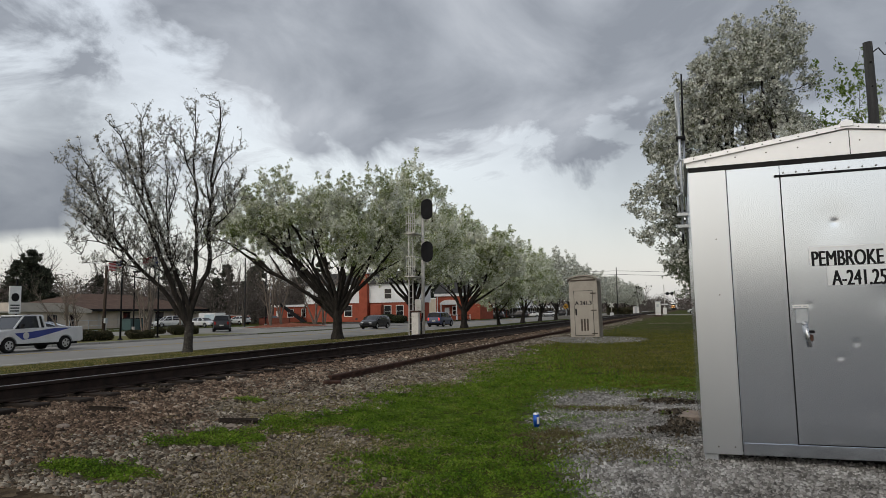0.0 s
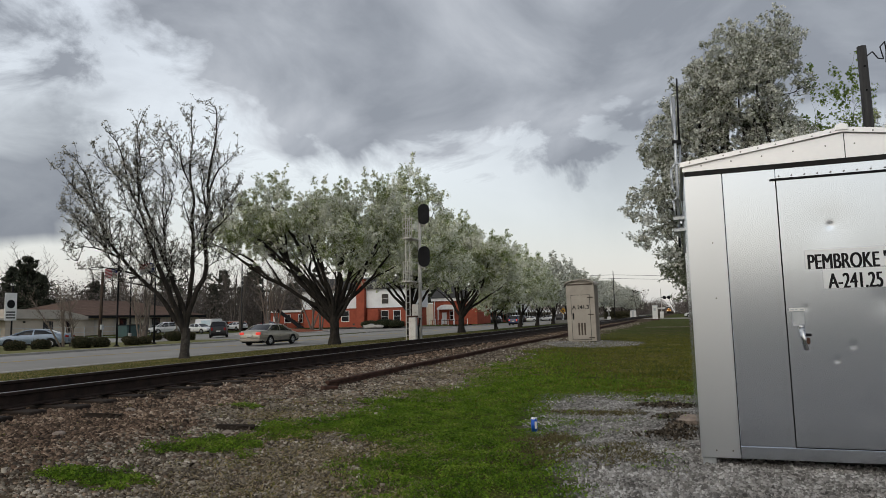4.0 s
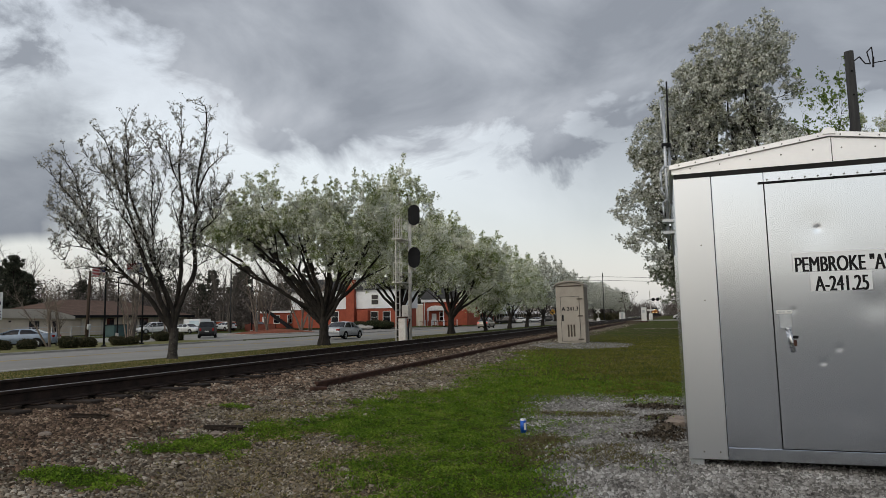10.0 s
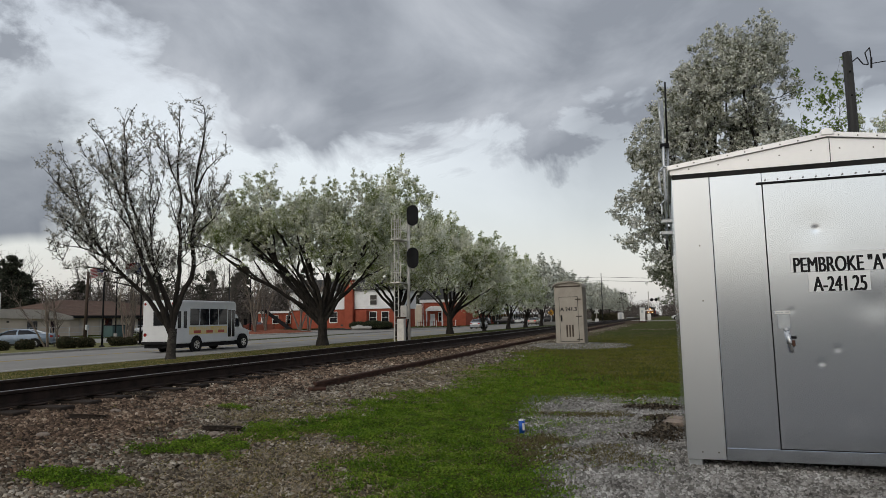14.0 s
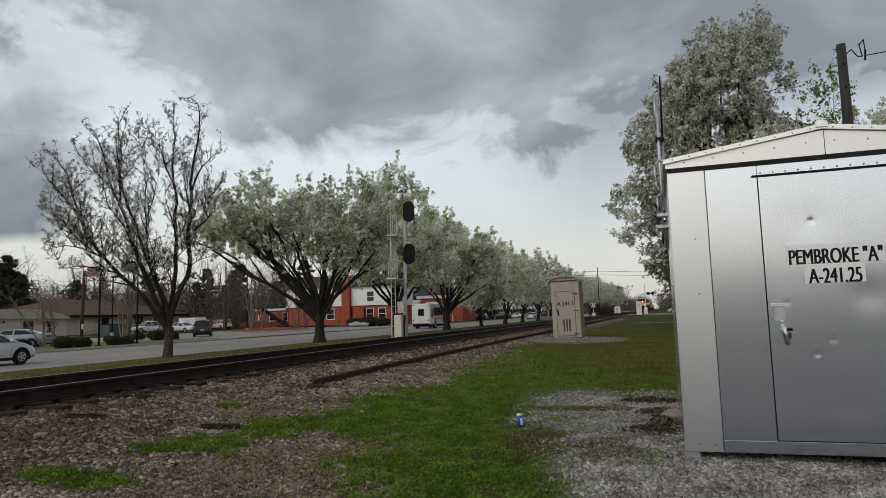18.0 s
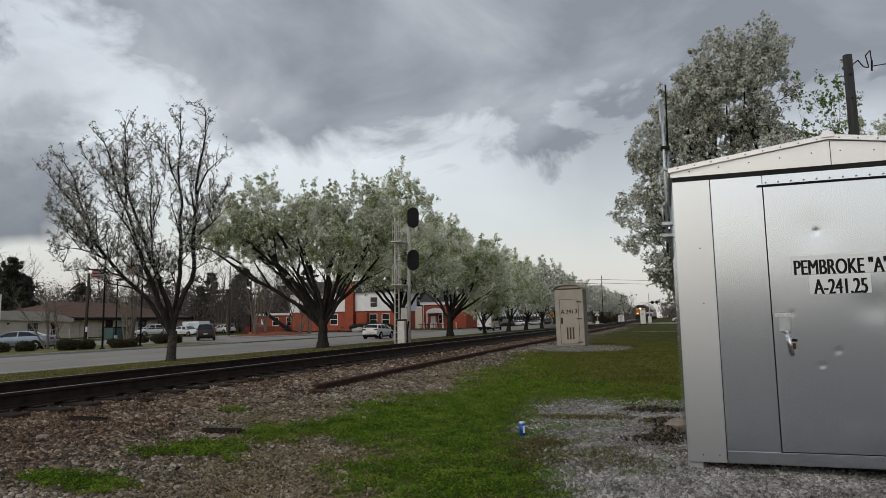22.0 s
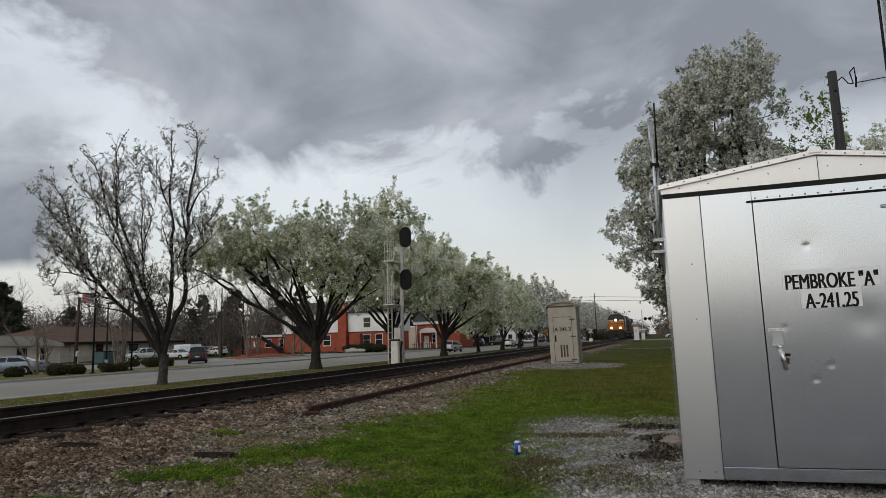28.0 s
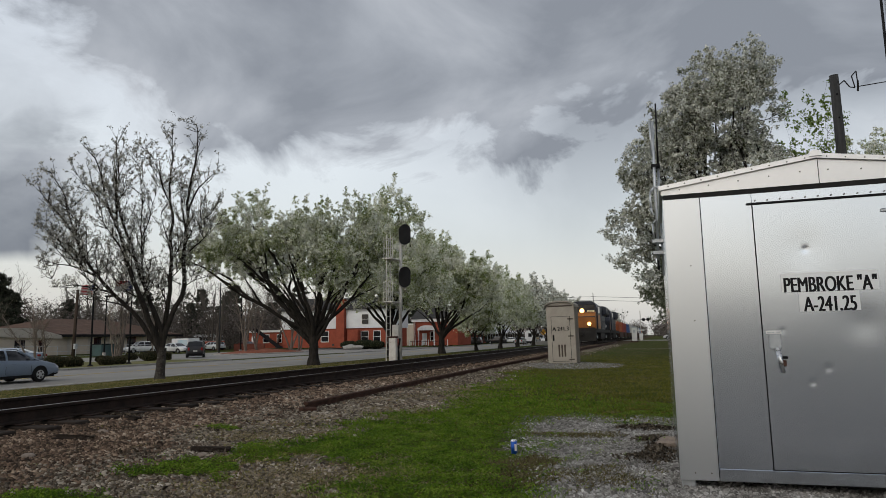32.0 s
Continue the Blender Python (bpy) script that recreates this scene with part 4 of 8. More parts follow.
# roof: shallow gable with boxed front
gable = [(HX0 - 0.01, EAVE + 0.03), (HX1 + 0.01, EAVE + 0.03), (HX1 + 0.01, EAVE + 0.07), (MID, PEAK), (HX0 - 0.01, EAVE + 0.07)]
part("gable_panel", prism(gable, HY0 - 0.008, HY0 + 0.03), ALU_ROOF, hut, "white weathered gable sheet")
part("eave_gap", B(HX0 + 0.005, HX1 - 0.005, HY0 - 0.004, HY1 - 0.01, EAVE - 0.008, EAVE + 0.032), SEAM, hut, "dark gap under the roof")
for sgn, xe in ((-1, HX0 - 0.025), (1, HX1 + 0.025)):
    a, b = (xe, EAVE + 0.066), (MID, PEAK + 0.006)
    part("roof_sheet", prism([a, b, (b[0], b[1] + 0.03), (a[0], a[1] + 0.03)], HY0 - 0.03, HY1 + 0.03), ALU_ROOF, hut)
    part("roof_trim", prism([a, b, (b[0], b[1] + 0.036), (a[0], a[1] + 0.036)], HY0 - 0.034, HY0 - 0.0305), ALU_ROOF, hut, "riveted edge trim")
part("ridge_cap", prism([(MID - 0.045, PEAK + 0.015), (MID + 0.045, PEAK + 0.015), (MID + 0.04, PEAK + 0.055), (MID, PEAK + 0.07), (MID - 0.04, PEAK + 0.055)], HY0 - 0.045, HY1 + 0.04, bevel=0.004), ALU_ROOF, hut)
part("gable_seam", B(MID + 0.012, MID + 0.017, HY0 - 0.0105, HY0 - 0.0085, EAVE + 0.03, PEAK - 0.005), SEAM, hut)
rivet_bm = bmesh.new()
bmesh.ops.create_uvsphere(rivet_bm, u_segments=8, v_segments=5, radius=0.006)
rivet_mesh = mesh_of(rivet_bm, surface("rivet_metal", (0.22, 0.21, 0.20), (0.12, 0.115, 0.11), 20, 80, 0.5, 0.8, 0.0), True)


def rivet(x, z, y):
    o = new("rivet", rivet_mesh)
    o.parent, o.matrix_basis = hut, Matrix.Translation((x, y, z)) @ Matrix.Diagonal((1, 0.5, 1, 1))


for i in range(9):
    f = (i + 0.4) / 9
    for sgn in (-1, 1):
        x = MID + sgn * (MID - HX0) * (1 - f)
        rivet(x, EAVE + 0.07 + (PEAK - EAVE - 0.07) * f + 0.018, HY0 - 0.035)
    if i % 2 == 0:
        rivet(HX0 + 0.09 + f * 0.98, EAVE + 0.065 + 0.07 * f, HY0 - 0.009)
        rivet(HX1 - 0.09 - f * 0.98, EAVE + 0.065 + 0.07 * f, HY0 - 0.009)
for i in range(11):
    rivet(D0 + 0.02 + i * 0.087, DZ1 + 0.034, HY0 - 0.007)
for x, z in ((0.27, 1.73), (0.27, 1.30), (0.20, 0.155), (0.315, 0.155)):
    rivet(x, z, HY0 - 0.001)
# writing
part("sticker", B(0.90, 1.54, HY0 - 0.0045, HY0 - 0.003, 1.495, 1.635), surface("clear_label_film", (0.80, 0.81, 0.83), (0.74, 0.75, 0.77), 2, 20, 0.34, 0.85, 0.0), hut, "pale label strip under the lettering")
part("sticker", B(1.01, 1.41, HY0 - 0.0045, HY0 - 0.003, 1.345, 1.488), bpy.data.materials["clear_label_film"], hut, "pale label strip under the lettering")
words('PEMBROKE "A"', 0.158, BLACK, hut, pose(1.222, HY0 - 0.006, 1.492, 90, 0, 0), 0.001, 0.595, bold=0.0038)
words("A-241.25", 0.158, BLACK, hut, pose(1.215, HY0 - 0.006, 1.346, 90, 0, 0), 0.001, 0.595, bold=0.0038)
# latch
latch = part("latch_plate", B(0.785, 0.865, HY0 - 0.012, HY0 - 0.001, 1.075, 1.185, 0.004), GALV, hut, "zinc latch plate")
part("warning_label", B(0.765, 0.87, HY0 - 0.016, HY0 - 0.0125, 1.185, 1.21, 0.001), TRIM_WHITE, hut, "small white label with grey print")
for i, w in enumerate((0.035, 0.02, 0.03)):
    part("print_bar", B(0.772 + i * 0.032, 0.772 + i * 0.032 + w * 0.8, HY0 - 0.0175, HY0 - 0.0165, 1.194, 1.202), GALV, latch)
part("handle", R((0.838, HY0 - 0.03, 1.065), (0.862, HY0 - 0.04, 0.90), 0.016, 0.011, 10, R((0.838, HY0 - 0.002, 1.07), (0.838, HY0 - 0.035, 1.07), 0.02, sides=10)), CHROME, latch, "chrome lever handle", True)
part("padlock", B(0.86, 0.885, HY0 - 0.045, HY0 - 0.016, 0.945, 0.99, 0.006, seg=2), RUST, latch, "small padlock")
part("hasp", B(0.85, 0.9, HY0 - 0.02, HY0 - 0.004, 1.0, 1.02, 0.003), BLACK, latch)
part("door_stay", B(1.60, 1.72, HY0 - 0.014, HY0 - 0.003, 2.055, 2.08, 0.006), GALV, hut, "riveted galvanised door catch")
for x in (HX0 + 0.01, HX1 - 0.17):
    for y in (HY0 + 0.01, HY1 - 0.2):
        part("foot", B(x, x + 0.10, y + 0.03, y + 0.16, -0.03, HUT_Z0, 0.008), GALV, hut)
part("skid", B(HX0 + 0.22, HX1 - 0.2, HY0 + 0.25, HY0 + 0.35, -0.02, HUT_Z0 - 0.02), SEAM, hut, "dark beam under the floor")
# aerials strapped to the side wall
ant = thing("antenna_mast", pose(0, 0, 0), "two thin radio antennas on a pipe strapped to the hut", "antenna")
AX, AY = 0.025, 7.2
part("pipe", R((AX, AY, 1.9), (AX + 0.015, AY, 3.42), 0.015, sides=10), GALV, ant, smooth=True)
part("whip", R((AX + 0.05, AY + 0.08, 2.95), (AX + 0.06, AY + 0.08, 3.64), 0.011, 0.009, 10), BLACK, ant, "dark fibreglass antenna rod", True)
part("whip", R((AX - 0.005, AY, 3.05), (AX - 0.01, AY, 3.44), 0.013, 0.011, 10), GALV, ant, "pale antenna rod", True)
part("support_pipe", R((AX + 0.045, AY + 0.08, 1.8), (AX + 0.05, AY + 0.08, 2.97), 0.012, sides=8), GALV, ant, smooth=True)
part("clamp", B(AX - 0.02, AX + 0.07, AY - 0.03, AY + 0.1, 2.93, 2.96, 0.004), BLACK, ant)
part("conduit", bar([(AX - 0.03, AY - 0.02, 2.42), (AX - 0.045, AY - 0.02, 2.5), (AX - 0.045, AY - 0.02, 2.66), (AX, AY - 0.02, 2.72), (AX + 0.05, AY - 0.02, 2.7), (AX + 0.07, AY - 0.02, 2.42)], 0.012, 8), GALV, ant, "bent steel conduit loop", True)
part("conduit", bar([(AX - 0.03, AY - 0.02, 2.16), (AX - 0.035, AY - 0.02, 2.33), (AX, AY - 0.02, 2.37)], 0.010, 8), GALV, ant, smooth=True)
for z in (2.15, 2.03):
    part("bracket", B(AX - 0.05, HX0, AY - 0.03, AY + 0.1, z - 0.018, z + 0.018, 0.004), GALV, ant)
for z0, z1, dx in ((1.85, 1.95, 0.0),):
    part("cable", R((AX + dx, AY - 0.04, z0), (AX + dx, AY - 0.03, z1), 0.01, sides=6), BLACK, ant, smooth=True)
mast = thing("service_mast", pose(2.50, 8.0, 0), "tall galvanised service pipe with a black cable", "pipe")
part("pipe", R((0.06, 0, -0.05), (0.06, 0, 5.6), 0.055, sides=14), GALV, mast, smooth=True)
part("cable", R((-0.035, -0.03, 0), (-0.035, -0.03, 5.6), 0.014, sides=6), BLACK, mast, smooth=True)
for z in (2.9, 4.1, 5.2):
    part("strap", R((0.06, 0, z), (0.06, 0, z + 0.03), 0.062, sides=14), GALV, mast)

# ---- drink can ----
can = thing("drink_can", pose(-1.48, 6.95, 0.0, 2, -3, 40), "upright blue aluminium drink can on gravel", "can")
CAN_BLUE = surface("blue_can_print", (0.015, 0.11, 0.50), (0.01, 0.07, 0.36), 12, 50, 0.3, 0.4, 0.0)
part("body", R((0, 0, 0.012), (0, 0, 0.145), 0.033, sides=20, bm=R((0, 0, 0), (0, 0, 0.012), 0.026, 0.033, 20)), CAN_BLUE, can, smooth=True)
part("lid", R((0, 0, 0.145), (0, 0, 0.157), 0.033, 0.027, 20), CHROME, can, "bright metal can top")
part("print_band", B(-0.012, 0.012, -0.0345, -0.0325, 0.05, 0.12), TRIM_WHITE, can, "pale printed shape")

# ---- equipment case ----
case = thing("equipment_case", pose(-3.72, 27.0, 0.055, 0, -0.9, -2.0), "beige weathered steel railway equipment case on gravel", "cabinet")
W, DP, HC = 0.555, 0.95, 2.30
part("body", B(-W, W, 0.02, DP, 0.08, HC, 0.01), CASE_BEIGE, case)
# the case's shaded side: the same beige, with the shade put into the colour
part("side_sheet", B(W, W + 0.012, 0.03, DP - 0.01, 0.1, HC - 0.02), surface("shaded_case_side", (0.26, 0.225, 0.185), (0.15, 0.125, 0.10), 1.4, 18, 0.7, 0.0, 0.06, 0.003), case, "side sheet in beige darkened for shade")
curve_ = lambda half, rise_, z: [(half * math.cos(math.pi * (1 - i / 14)), z + rise_ * math.sin(math.pi * i / 14) ** 0.9) for i in range(15)]
part("gable", prism([(-W, HC)] + curve_(W, 0.17, HC)[1:-1] + [(W, HC)], 0.03, DP), CASE_BEIGE, case)
part("roof", prism(curve_(W + 0.05, 0.20, HC + 0.03) + curve_(W + 0.05, 0.20, HC - 0.015)[::-1], -0.07, DP + 0.05), CASE_BEIGE, case, "thin curved steel roof sheet")
part("roof_vent", B(-W + 0.06, W - 0.06, 0.012, 0.03, HC + 0.0, HC + 0.05), CASE_DARK, case, "dark gap under the roof")
part("base", B(-W + 0.03, W - 0.03, 0.05, DP - 0.05, -0.06, 0.08), SEAM, case)
cd = part("door", B(-0.36, 0.36, 0.0, 0.024, 0.16, 1.90, 0.006), CASE_BEIGE, case)
for a in ((-0.375, -0.362, 0.15, 1.91), (0.362, 0.375, 0.15, 1.91)):
    part("door_gap", B(a[0], a[1], 0.008, 0.021, a[2], a[3]), SEAM, case)
part("door_gap", B(-0.375, 0.375, 0.008, 0.021, 1.902, 1.915), SEAM, case)
part("door_gap", B(-0.375, 0.375, 0.008, 0.021, 0.145, 0.158), SEAM, case)
for i in range(3):
    part("louvre", B(-0.13 + i * 0.115, -0.065 + i * 0.115, -0.008, 0.004, 0.33, 0.80, 0.004), CASE_DARK, cd, "dark vent slot")
part("handle", B(-0.33, -0.27, -0.05, 0.0, 0.95, 1.2, 0.015), BLACK, cd)
for z in (0.22, 1.13, 1.80):
    part("hinge", B(0.28, 0.5, -0.02, 0.0, z - 0.02, z + 0.02, 0.006), CASE_DARK, case)
words("A 241.3", 0.22, BLACK, case, pose(0.0, -0.004, 1.35, 90, 0, 0), 0.001, 0.95, bold=0.007)

# ---- block signal ----
sig = thing("railway_signal", pose(-11.56, 29.55, 0.05, 0, 0.45, 0), "tall silver mast signal with two black heads and ladder", "signal")
part("foundation", B(-0.3, 0.3, -0.35, 0.35, -0.35, 0.12, 0.03), CONCRETE, sig)
part("mast", R((0, 0, 0.1), (0, 0, 6.05), 0.085, 0.075, 14), SIGNAL_GREY, sig, smooth=True)
part("junction_box", B(-0.34, -0.02, -0.2, 0.06, 1.15, 1.78, 0.02), SIGNAL_GREY, sig, "grey junction box on the mast")
for z in (6.03, 4.01):
    hd = part("backboard", prism([(0.29 * math.cos(math.pi * i / 12), 0.21 + 0.28 * math.sin(math.pi * i / 12)) for i in range(13)] + [(0.29 * math.cos(math.pi + math.pi * i / 12), -0.21 + 0.28 * math.sin(math.pi + math.pi * i / 12)) for i in range(13)], -0.06, -0.03), BLACK, sig, "black oval signal backboard")
    hd.location = (0.25, -0.05, z)
    part("lamp_case", B(-0.16, 0.16, -0.03, 0.2, -0.38, 0.38, 0.04), BLACK, hd)
    for k in (-0.24, 0, 0.24):
        part("hood", R((0, 0.2, k), (0, 0.42, k - 0.03), 0.10, sides=14, caps=False), BLACK, hd)
    part("bracket", R((0.0, 0.0, z - 0.5), (0.25, -0.02, z - 0.5), 0.035, sides=8, bm=R((0.25, -0.02, z - 0.62), (0.25, -0.02, z - 0.35), 0.05, sides=8)), SIGNAL_GREY, sig)
lad = part("ladder", bar([(-0.30, -0.52, -0.1), (-0.30, -0.52, 5.95)], 0.03, 6, bar([(-0.34, -0.9, -0.1), (-0.34, -0.9, 5.95)], 0.03, 6)), SIGNAL_GREY, sig, "pale steel ladder")
for i in range(19):
    part("rung", R((-0.34, -0.9, 0.35 + i * 0.3), (-0.30, -0.52, 0.35 + i * 0.3), 0.014, sides=6), SIGNAL_GREY, lad)
for z in (4.82, 2.82):
    pf = part("platform", B(-0.5, 0.0, -1.05, -0.05, z - 0.03, z + 0.02, 0.005), SIGNAL_GREY, sig)
    rail_pts = [(-0.02, -0.08), (-0.02, -0.95), (-0.45, -0.95)]
    for zz in (0.45, 0.9):
        part("guard_rail", bar([(x, y, z + zz) for x, y in rail_pts], 0.02, 6), SIGNAL_GREY, pf)
    for x, y in rail_pts + [(-0.22, -0.95)]:
        part("post", R((x, y, z), (x, y, z + 0.95), 0.02, sides=6), SIGNAL_GREY, pf)
    part("brace", R((-0.02, -0.85, z - 0.02), (0, -0.05, z - 0.35), 0.02, sides=6), SIGNAL_GREY, pf)
pm = thing("trackside_box", pose(-11.5, 28.5, 0.0), "white peeling case on a post beside the signal", "cabinet")
part("body", B(-0.17, 0.17, -0.12, 0.12, -0.1, 1.22, 0.02), surface("peeling_white_paint", (0.72, 0.70, 0.66), (0.52, 0.49, 0.44), 4, 30, 0.6, 0.0, 0.1, 0.004, (0.30, 0.24, 0.19), 0.03), pm)
part("cap", B(-0.2, 0.2, -0.15, 0.15, 1.22, 1.3, 0.02), RUST, pm, "rusty brown cap")
part("cable", bar([(0.25, 0.1, -0.1), (0.22, 0.1, 0.7), (0.3, 0.1, 1.2)], 0.04, 6), BLACK, pm)


# ---- trees ----
class Wood:
    """Collects tapered limbs and the places where leaves sit."""

    def __init__(self, seed):
        self.r = random.Random(seed)
        self.a, self.b, self.ra, self.rb = [], [], [], []
        self.tips = []

    def limb(self, p, d, length, r0, r1, up=0.0, bend=0.18, step=0.5, inside=None):
        """Grows a crooked limb and returns its stations."""
        rnd, out = self.r, [(p.copy(), d.copy(), r0)]
        n = max(2, int(length / step))
        for i in range(n):
            d = (d + Vector((rnd.uniform(-bend, bend), rnd.uniform(-bend, bend), rnd.uniform(-bend, bend) + up))).normalized()
            q = p + d * (length / n)
            if inside and i and not inside(q):
                break
            s0, s1 = r0 + (r1 - r0) * i / n, r0 + (r1 - r0) * (i + 1) / n
            self.a.append(p[:]), self.b.append(q[:]), self.ra.append(s0), self.rb.append(s1)
            p = q
            out.append((p.copy(), d.copy(), s1))
        return out

    def mesh(self, name, mat, sides=6, thin=0.02):
        """Thick limbs are round; twigs are three-sided."""
        every = [np.array(x, float) for x in (self.a, self.b, self.ra, self.rb)]
        big = every[2] > thin
        v1, f1 = self.tubes(*(x[big] for x in every), sides)
        v2, f2 = self.tubes(*(x[~big] for x in every), 3)
        return raw_mesh(name, np.concatenate([v1, v2]), np.concatenate([f1, f2 + len(v1)]), mat, True)

    @staticmethod
    def tubes(a, b, ra, rb, sides):
        d = b - a
        d /= np.linalg.norm(d, axis=1)[:, None] + 1e-9
        ref = np.where(np.abs(d[:, 2:]) > 0.9, [[1.0, 0, 0]], [[0, 0, 1.0]])
        u1 = np.cross(d, ref)
        u1 /= np.linalg.norm(u1, axis=1)[:, None]
        u2 = np.cross(d, u1)
        t = np.linspace(0, 2 * math.pi, sides, endpoint=False)
        ring = u1[:, None] * np.cos(t)[None, :, None] + u2[:, None] * np.sin(t)[None, :, None]
        v = np.stack([a[:, None] + ring * ra[:, None, None], b[:, None] + d[:, None] * ra[:, None, None] * 0.2 + ring * rb[:, None, None]], 1).reshape(-1, 3)
        base = (np.arange(len(a)) * 2 * sides)[:, None]
        i = np.arange(sides)[None]
        j = (i + 1) % sides
        f = np.stack([base + i, base + j, base + sides + j, base + sides + i], -1).reshape(-1, 4)
        return v, f


def leaf_mesh(name, pts, size, mat, seed, spread=0.12, fold=0.35, simple=False):
    """Small folded leaves or petals round the given points."""
    g = np.random.default_rng(seed)
    n = len(pts)
    c = np.asarray(pts) + g.normal(0, spread, (n, 3))
    d1 = g.normal(0, 1, (n, 3))
    d1 /= np.linalg.norm(d1, axis=1)[:, None]
    d2 = np.cross(d1, g.normal(0, 1, (n, 3)))
    d2 /= np.linalg.norm(d2, axis=1)[:, None] + 1e-9
    d3 = np.cross(d1, d2)
    s = size * (0.55 + 0.9 * g.random(n))[:, None]
    if simple:
        v = np.stack([c - d1 * s * 0.55, c + d2 * s * 0.5 + d1 * s * 0.1, c + d1 * s * 0.5 - d2 * s * 0.45], 1).reshape(-1, 3)
        return raw_mesh(name, v, np.arange(3 * n).reshape(-1, 3), mat)
    v = np.stack([c - d1 * s * 0.5, c + d2 * s * 0.42 + d3 * s * fold, c + d1 * s * 0.55, c - d2 * s * 0.42 + d3 * s * fold], 1).reshape(-1, 3)
    i = 4 * np.arange(n)[:, None]
    f = np.concatenate([np.concatenate([i, i + 1, i + 2], 1), np.concatenate([i, i + 2, i + 3], 1)])
    return raw_mesh(name, v, f, mat)


def crown_tree(name, x, y, z, label, seed, fork, radius, lobes, limbs, sprays, per, leaf_size, leaf_mat, bark=BARK, lean=(0, 0), spires=0, gap=0.42, length=1.1, skin=0.35, mains=6, bare=0.0):
    """A spreading tree: short trunk, crooked limbs into the crown's lobes, branches that reach for each
    leafy spray, and clusters of leaves along the sprays, with gaps between them.
    lobes: ellipsoids (cx, cy, cz, rx, ry, rz) in the tree's space that make up the crown."""
    w = Wood(seed)
    rnd = w.r
    gen = np.random.default_rng(seed)
    L = np.array(lobes, float)
    top = Vector((lean[0], lean[1], fork))
    prev, pr = Vector((0, 0, -0.15)), radius * 1.5
    for i in range(1, 7):
        f = i / 6
        q = Vector((lean[0] * f * f + rnd.uniform(-0.03, 0.03), lean[1] * f * f + rnd.uniform(-0.03, 0.03), fork * f))
        r = radius * (1.35 - 0.4 * min(1, f * 3)) if i < 3 else radius * (0.97 - 0.1 * f)
        w.a.append(prev[:]), w.b.append(q[:]), w.ra.append(pr), w.rb.append(r)
        prev, pr = q, r
    nodes, sizes = [], []
    for k in range(limbs):
        l = L[k % len(L)]
        s = 0.15 if k < len(L) else 0.55
        target = Vector((l[0] + l[3] * rnd.uniform(-s, s), l[1] + l[4] * rnd.uniform(-s, s), l[2] + l[5] * (rnd.uniform(-0.85, 0.3) if bare else rnd.uniform(-0.2, 0.6))))
        start = top - Vector((0, 0, rnd.uniform(0, fork * 0.3)))
        held = radius
        if k >= mains:
            # later limbs leave an earlier one, part of the way out
            reach = (target - top).length
            near = [(np.linalg.norm(np.array(q) - np.array(target)) + 0.6 * abs((Vector(q) - top).length - reach * 0.4), i) for i, q in enumerate(nodes) if (Vector(q) - top).length < reach * 0.65]
            if near:
                i = min(near)[1]
                start, held = Vector(nodes[i]), sizes[i] * 1.6
        d = target - start
        ln = d.length * 1.03
        d.normalize()
        d0 = (d + (Vector((d.x * 0.2, d.y * 0.2, 0.6 + 0.4 * rnd.random())) if bare else Vector((d.x * 0.5, d.y * 0.5, 0.1 + 0.3 * rnd.random())))).normalized()
        r0 = min(radius * (rnd.uniform(0.3, 0.55) if k < mains else rnd.uniform(0.2, 0.32)), held)
        n = max(5, int(ln / 0.5))
        p = start.copy()
        for i in range(n):
            want = (target - p).normalized()
            d0 = (d0 * 0.76 + want * 0.36 + Vector((rnd.uniform(-0.24, 0.24), rnd.uniform(-0.24, 0.24), rnd.uniform(-0.16, 0.16)))).normalized()
            q = p + d0 * (ln / n)
            ra, rb = r0 * (1 - 0.82 * i / n), r0 * (1 - 0.82 * (i + 1) / n)
            w.a.append(p[:]), w.b.append(q[:]), w.ra.append(ra), w.rb.append(rb)
            p = q
            if i > n * 0.15:
                nodes.append(p[:]), sizes.append(rb)
    # where the sprays sit: towards the crown's skin, in clumps
    m = sprays * 6
    area = (L[:, 3] * L[:, 4] * L[:, 5]) ** 0.6667
    which = gen.choice(len(L), m, p=area / area.sum())
    dv = gen.normal(0, 1, (m, 3))
    dv /= np.linalg.norm(dv, axis=1)[:, None]
    rad = skin + (0.95 - skin) * gen.random((m, 1)) ** 0.5
    q = L[which, :3] + dv * L[which, 3:] * rad
    deep = np.min((((q[:, None] - L[None, :, :3]) / L[None, :, 3:]) ** 2).sum(2), 1)
    clump = fbm(q[:, 0] * 1.0 + 0.6 * q[:, 2] + seed, q[:, 1] - 0.7 * q[:, 2], 1.4, 3, seed)
    clump = (clump - clump.min()) / (np.ptp(clump) + 1e-6)
    keep = (deep > skin * skin * 0.8) & (clump > gap * gen.random(m) ** 0.4) & ((dv[:, 2] > -0.2) | (gen.random(m) > bare))
    q, dv, which = q[keep][:sprays], dv[keep][:sprays], which[keep][:sprays]
    jobs = []
    for i in range(len(q)):
        up = 0.75 if dv[i, 2] > -0.2 else 0.25
        d = Vector((dv[i, 0] * 0.75 + rnd.gauss(0, 0.25), dv[i, 1] * 0.75 + rnd.gauss(0, 0.25), max(-0.35, dv[i, 2]) * 0.5 + up + rnd.gauss(0, 0.2))).normalized()
        jobs.append((Vector(q[i]), d, length * rnd.uniform(0.55, 1.35), 0.13 * min(1.0, length / 0.85)))
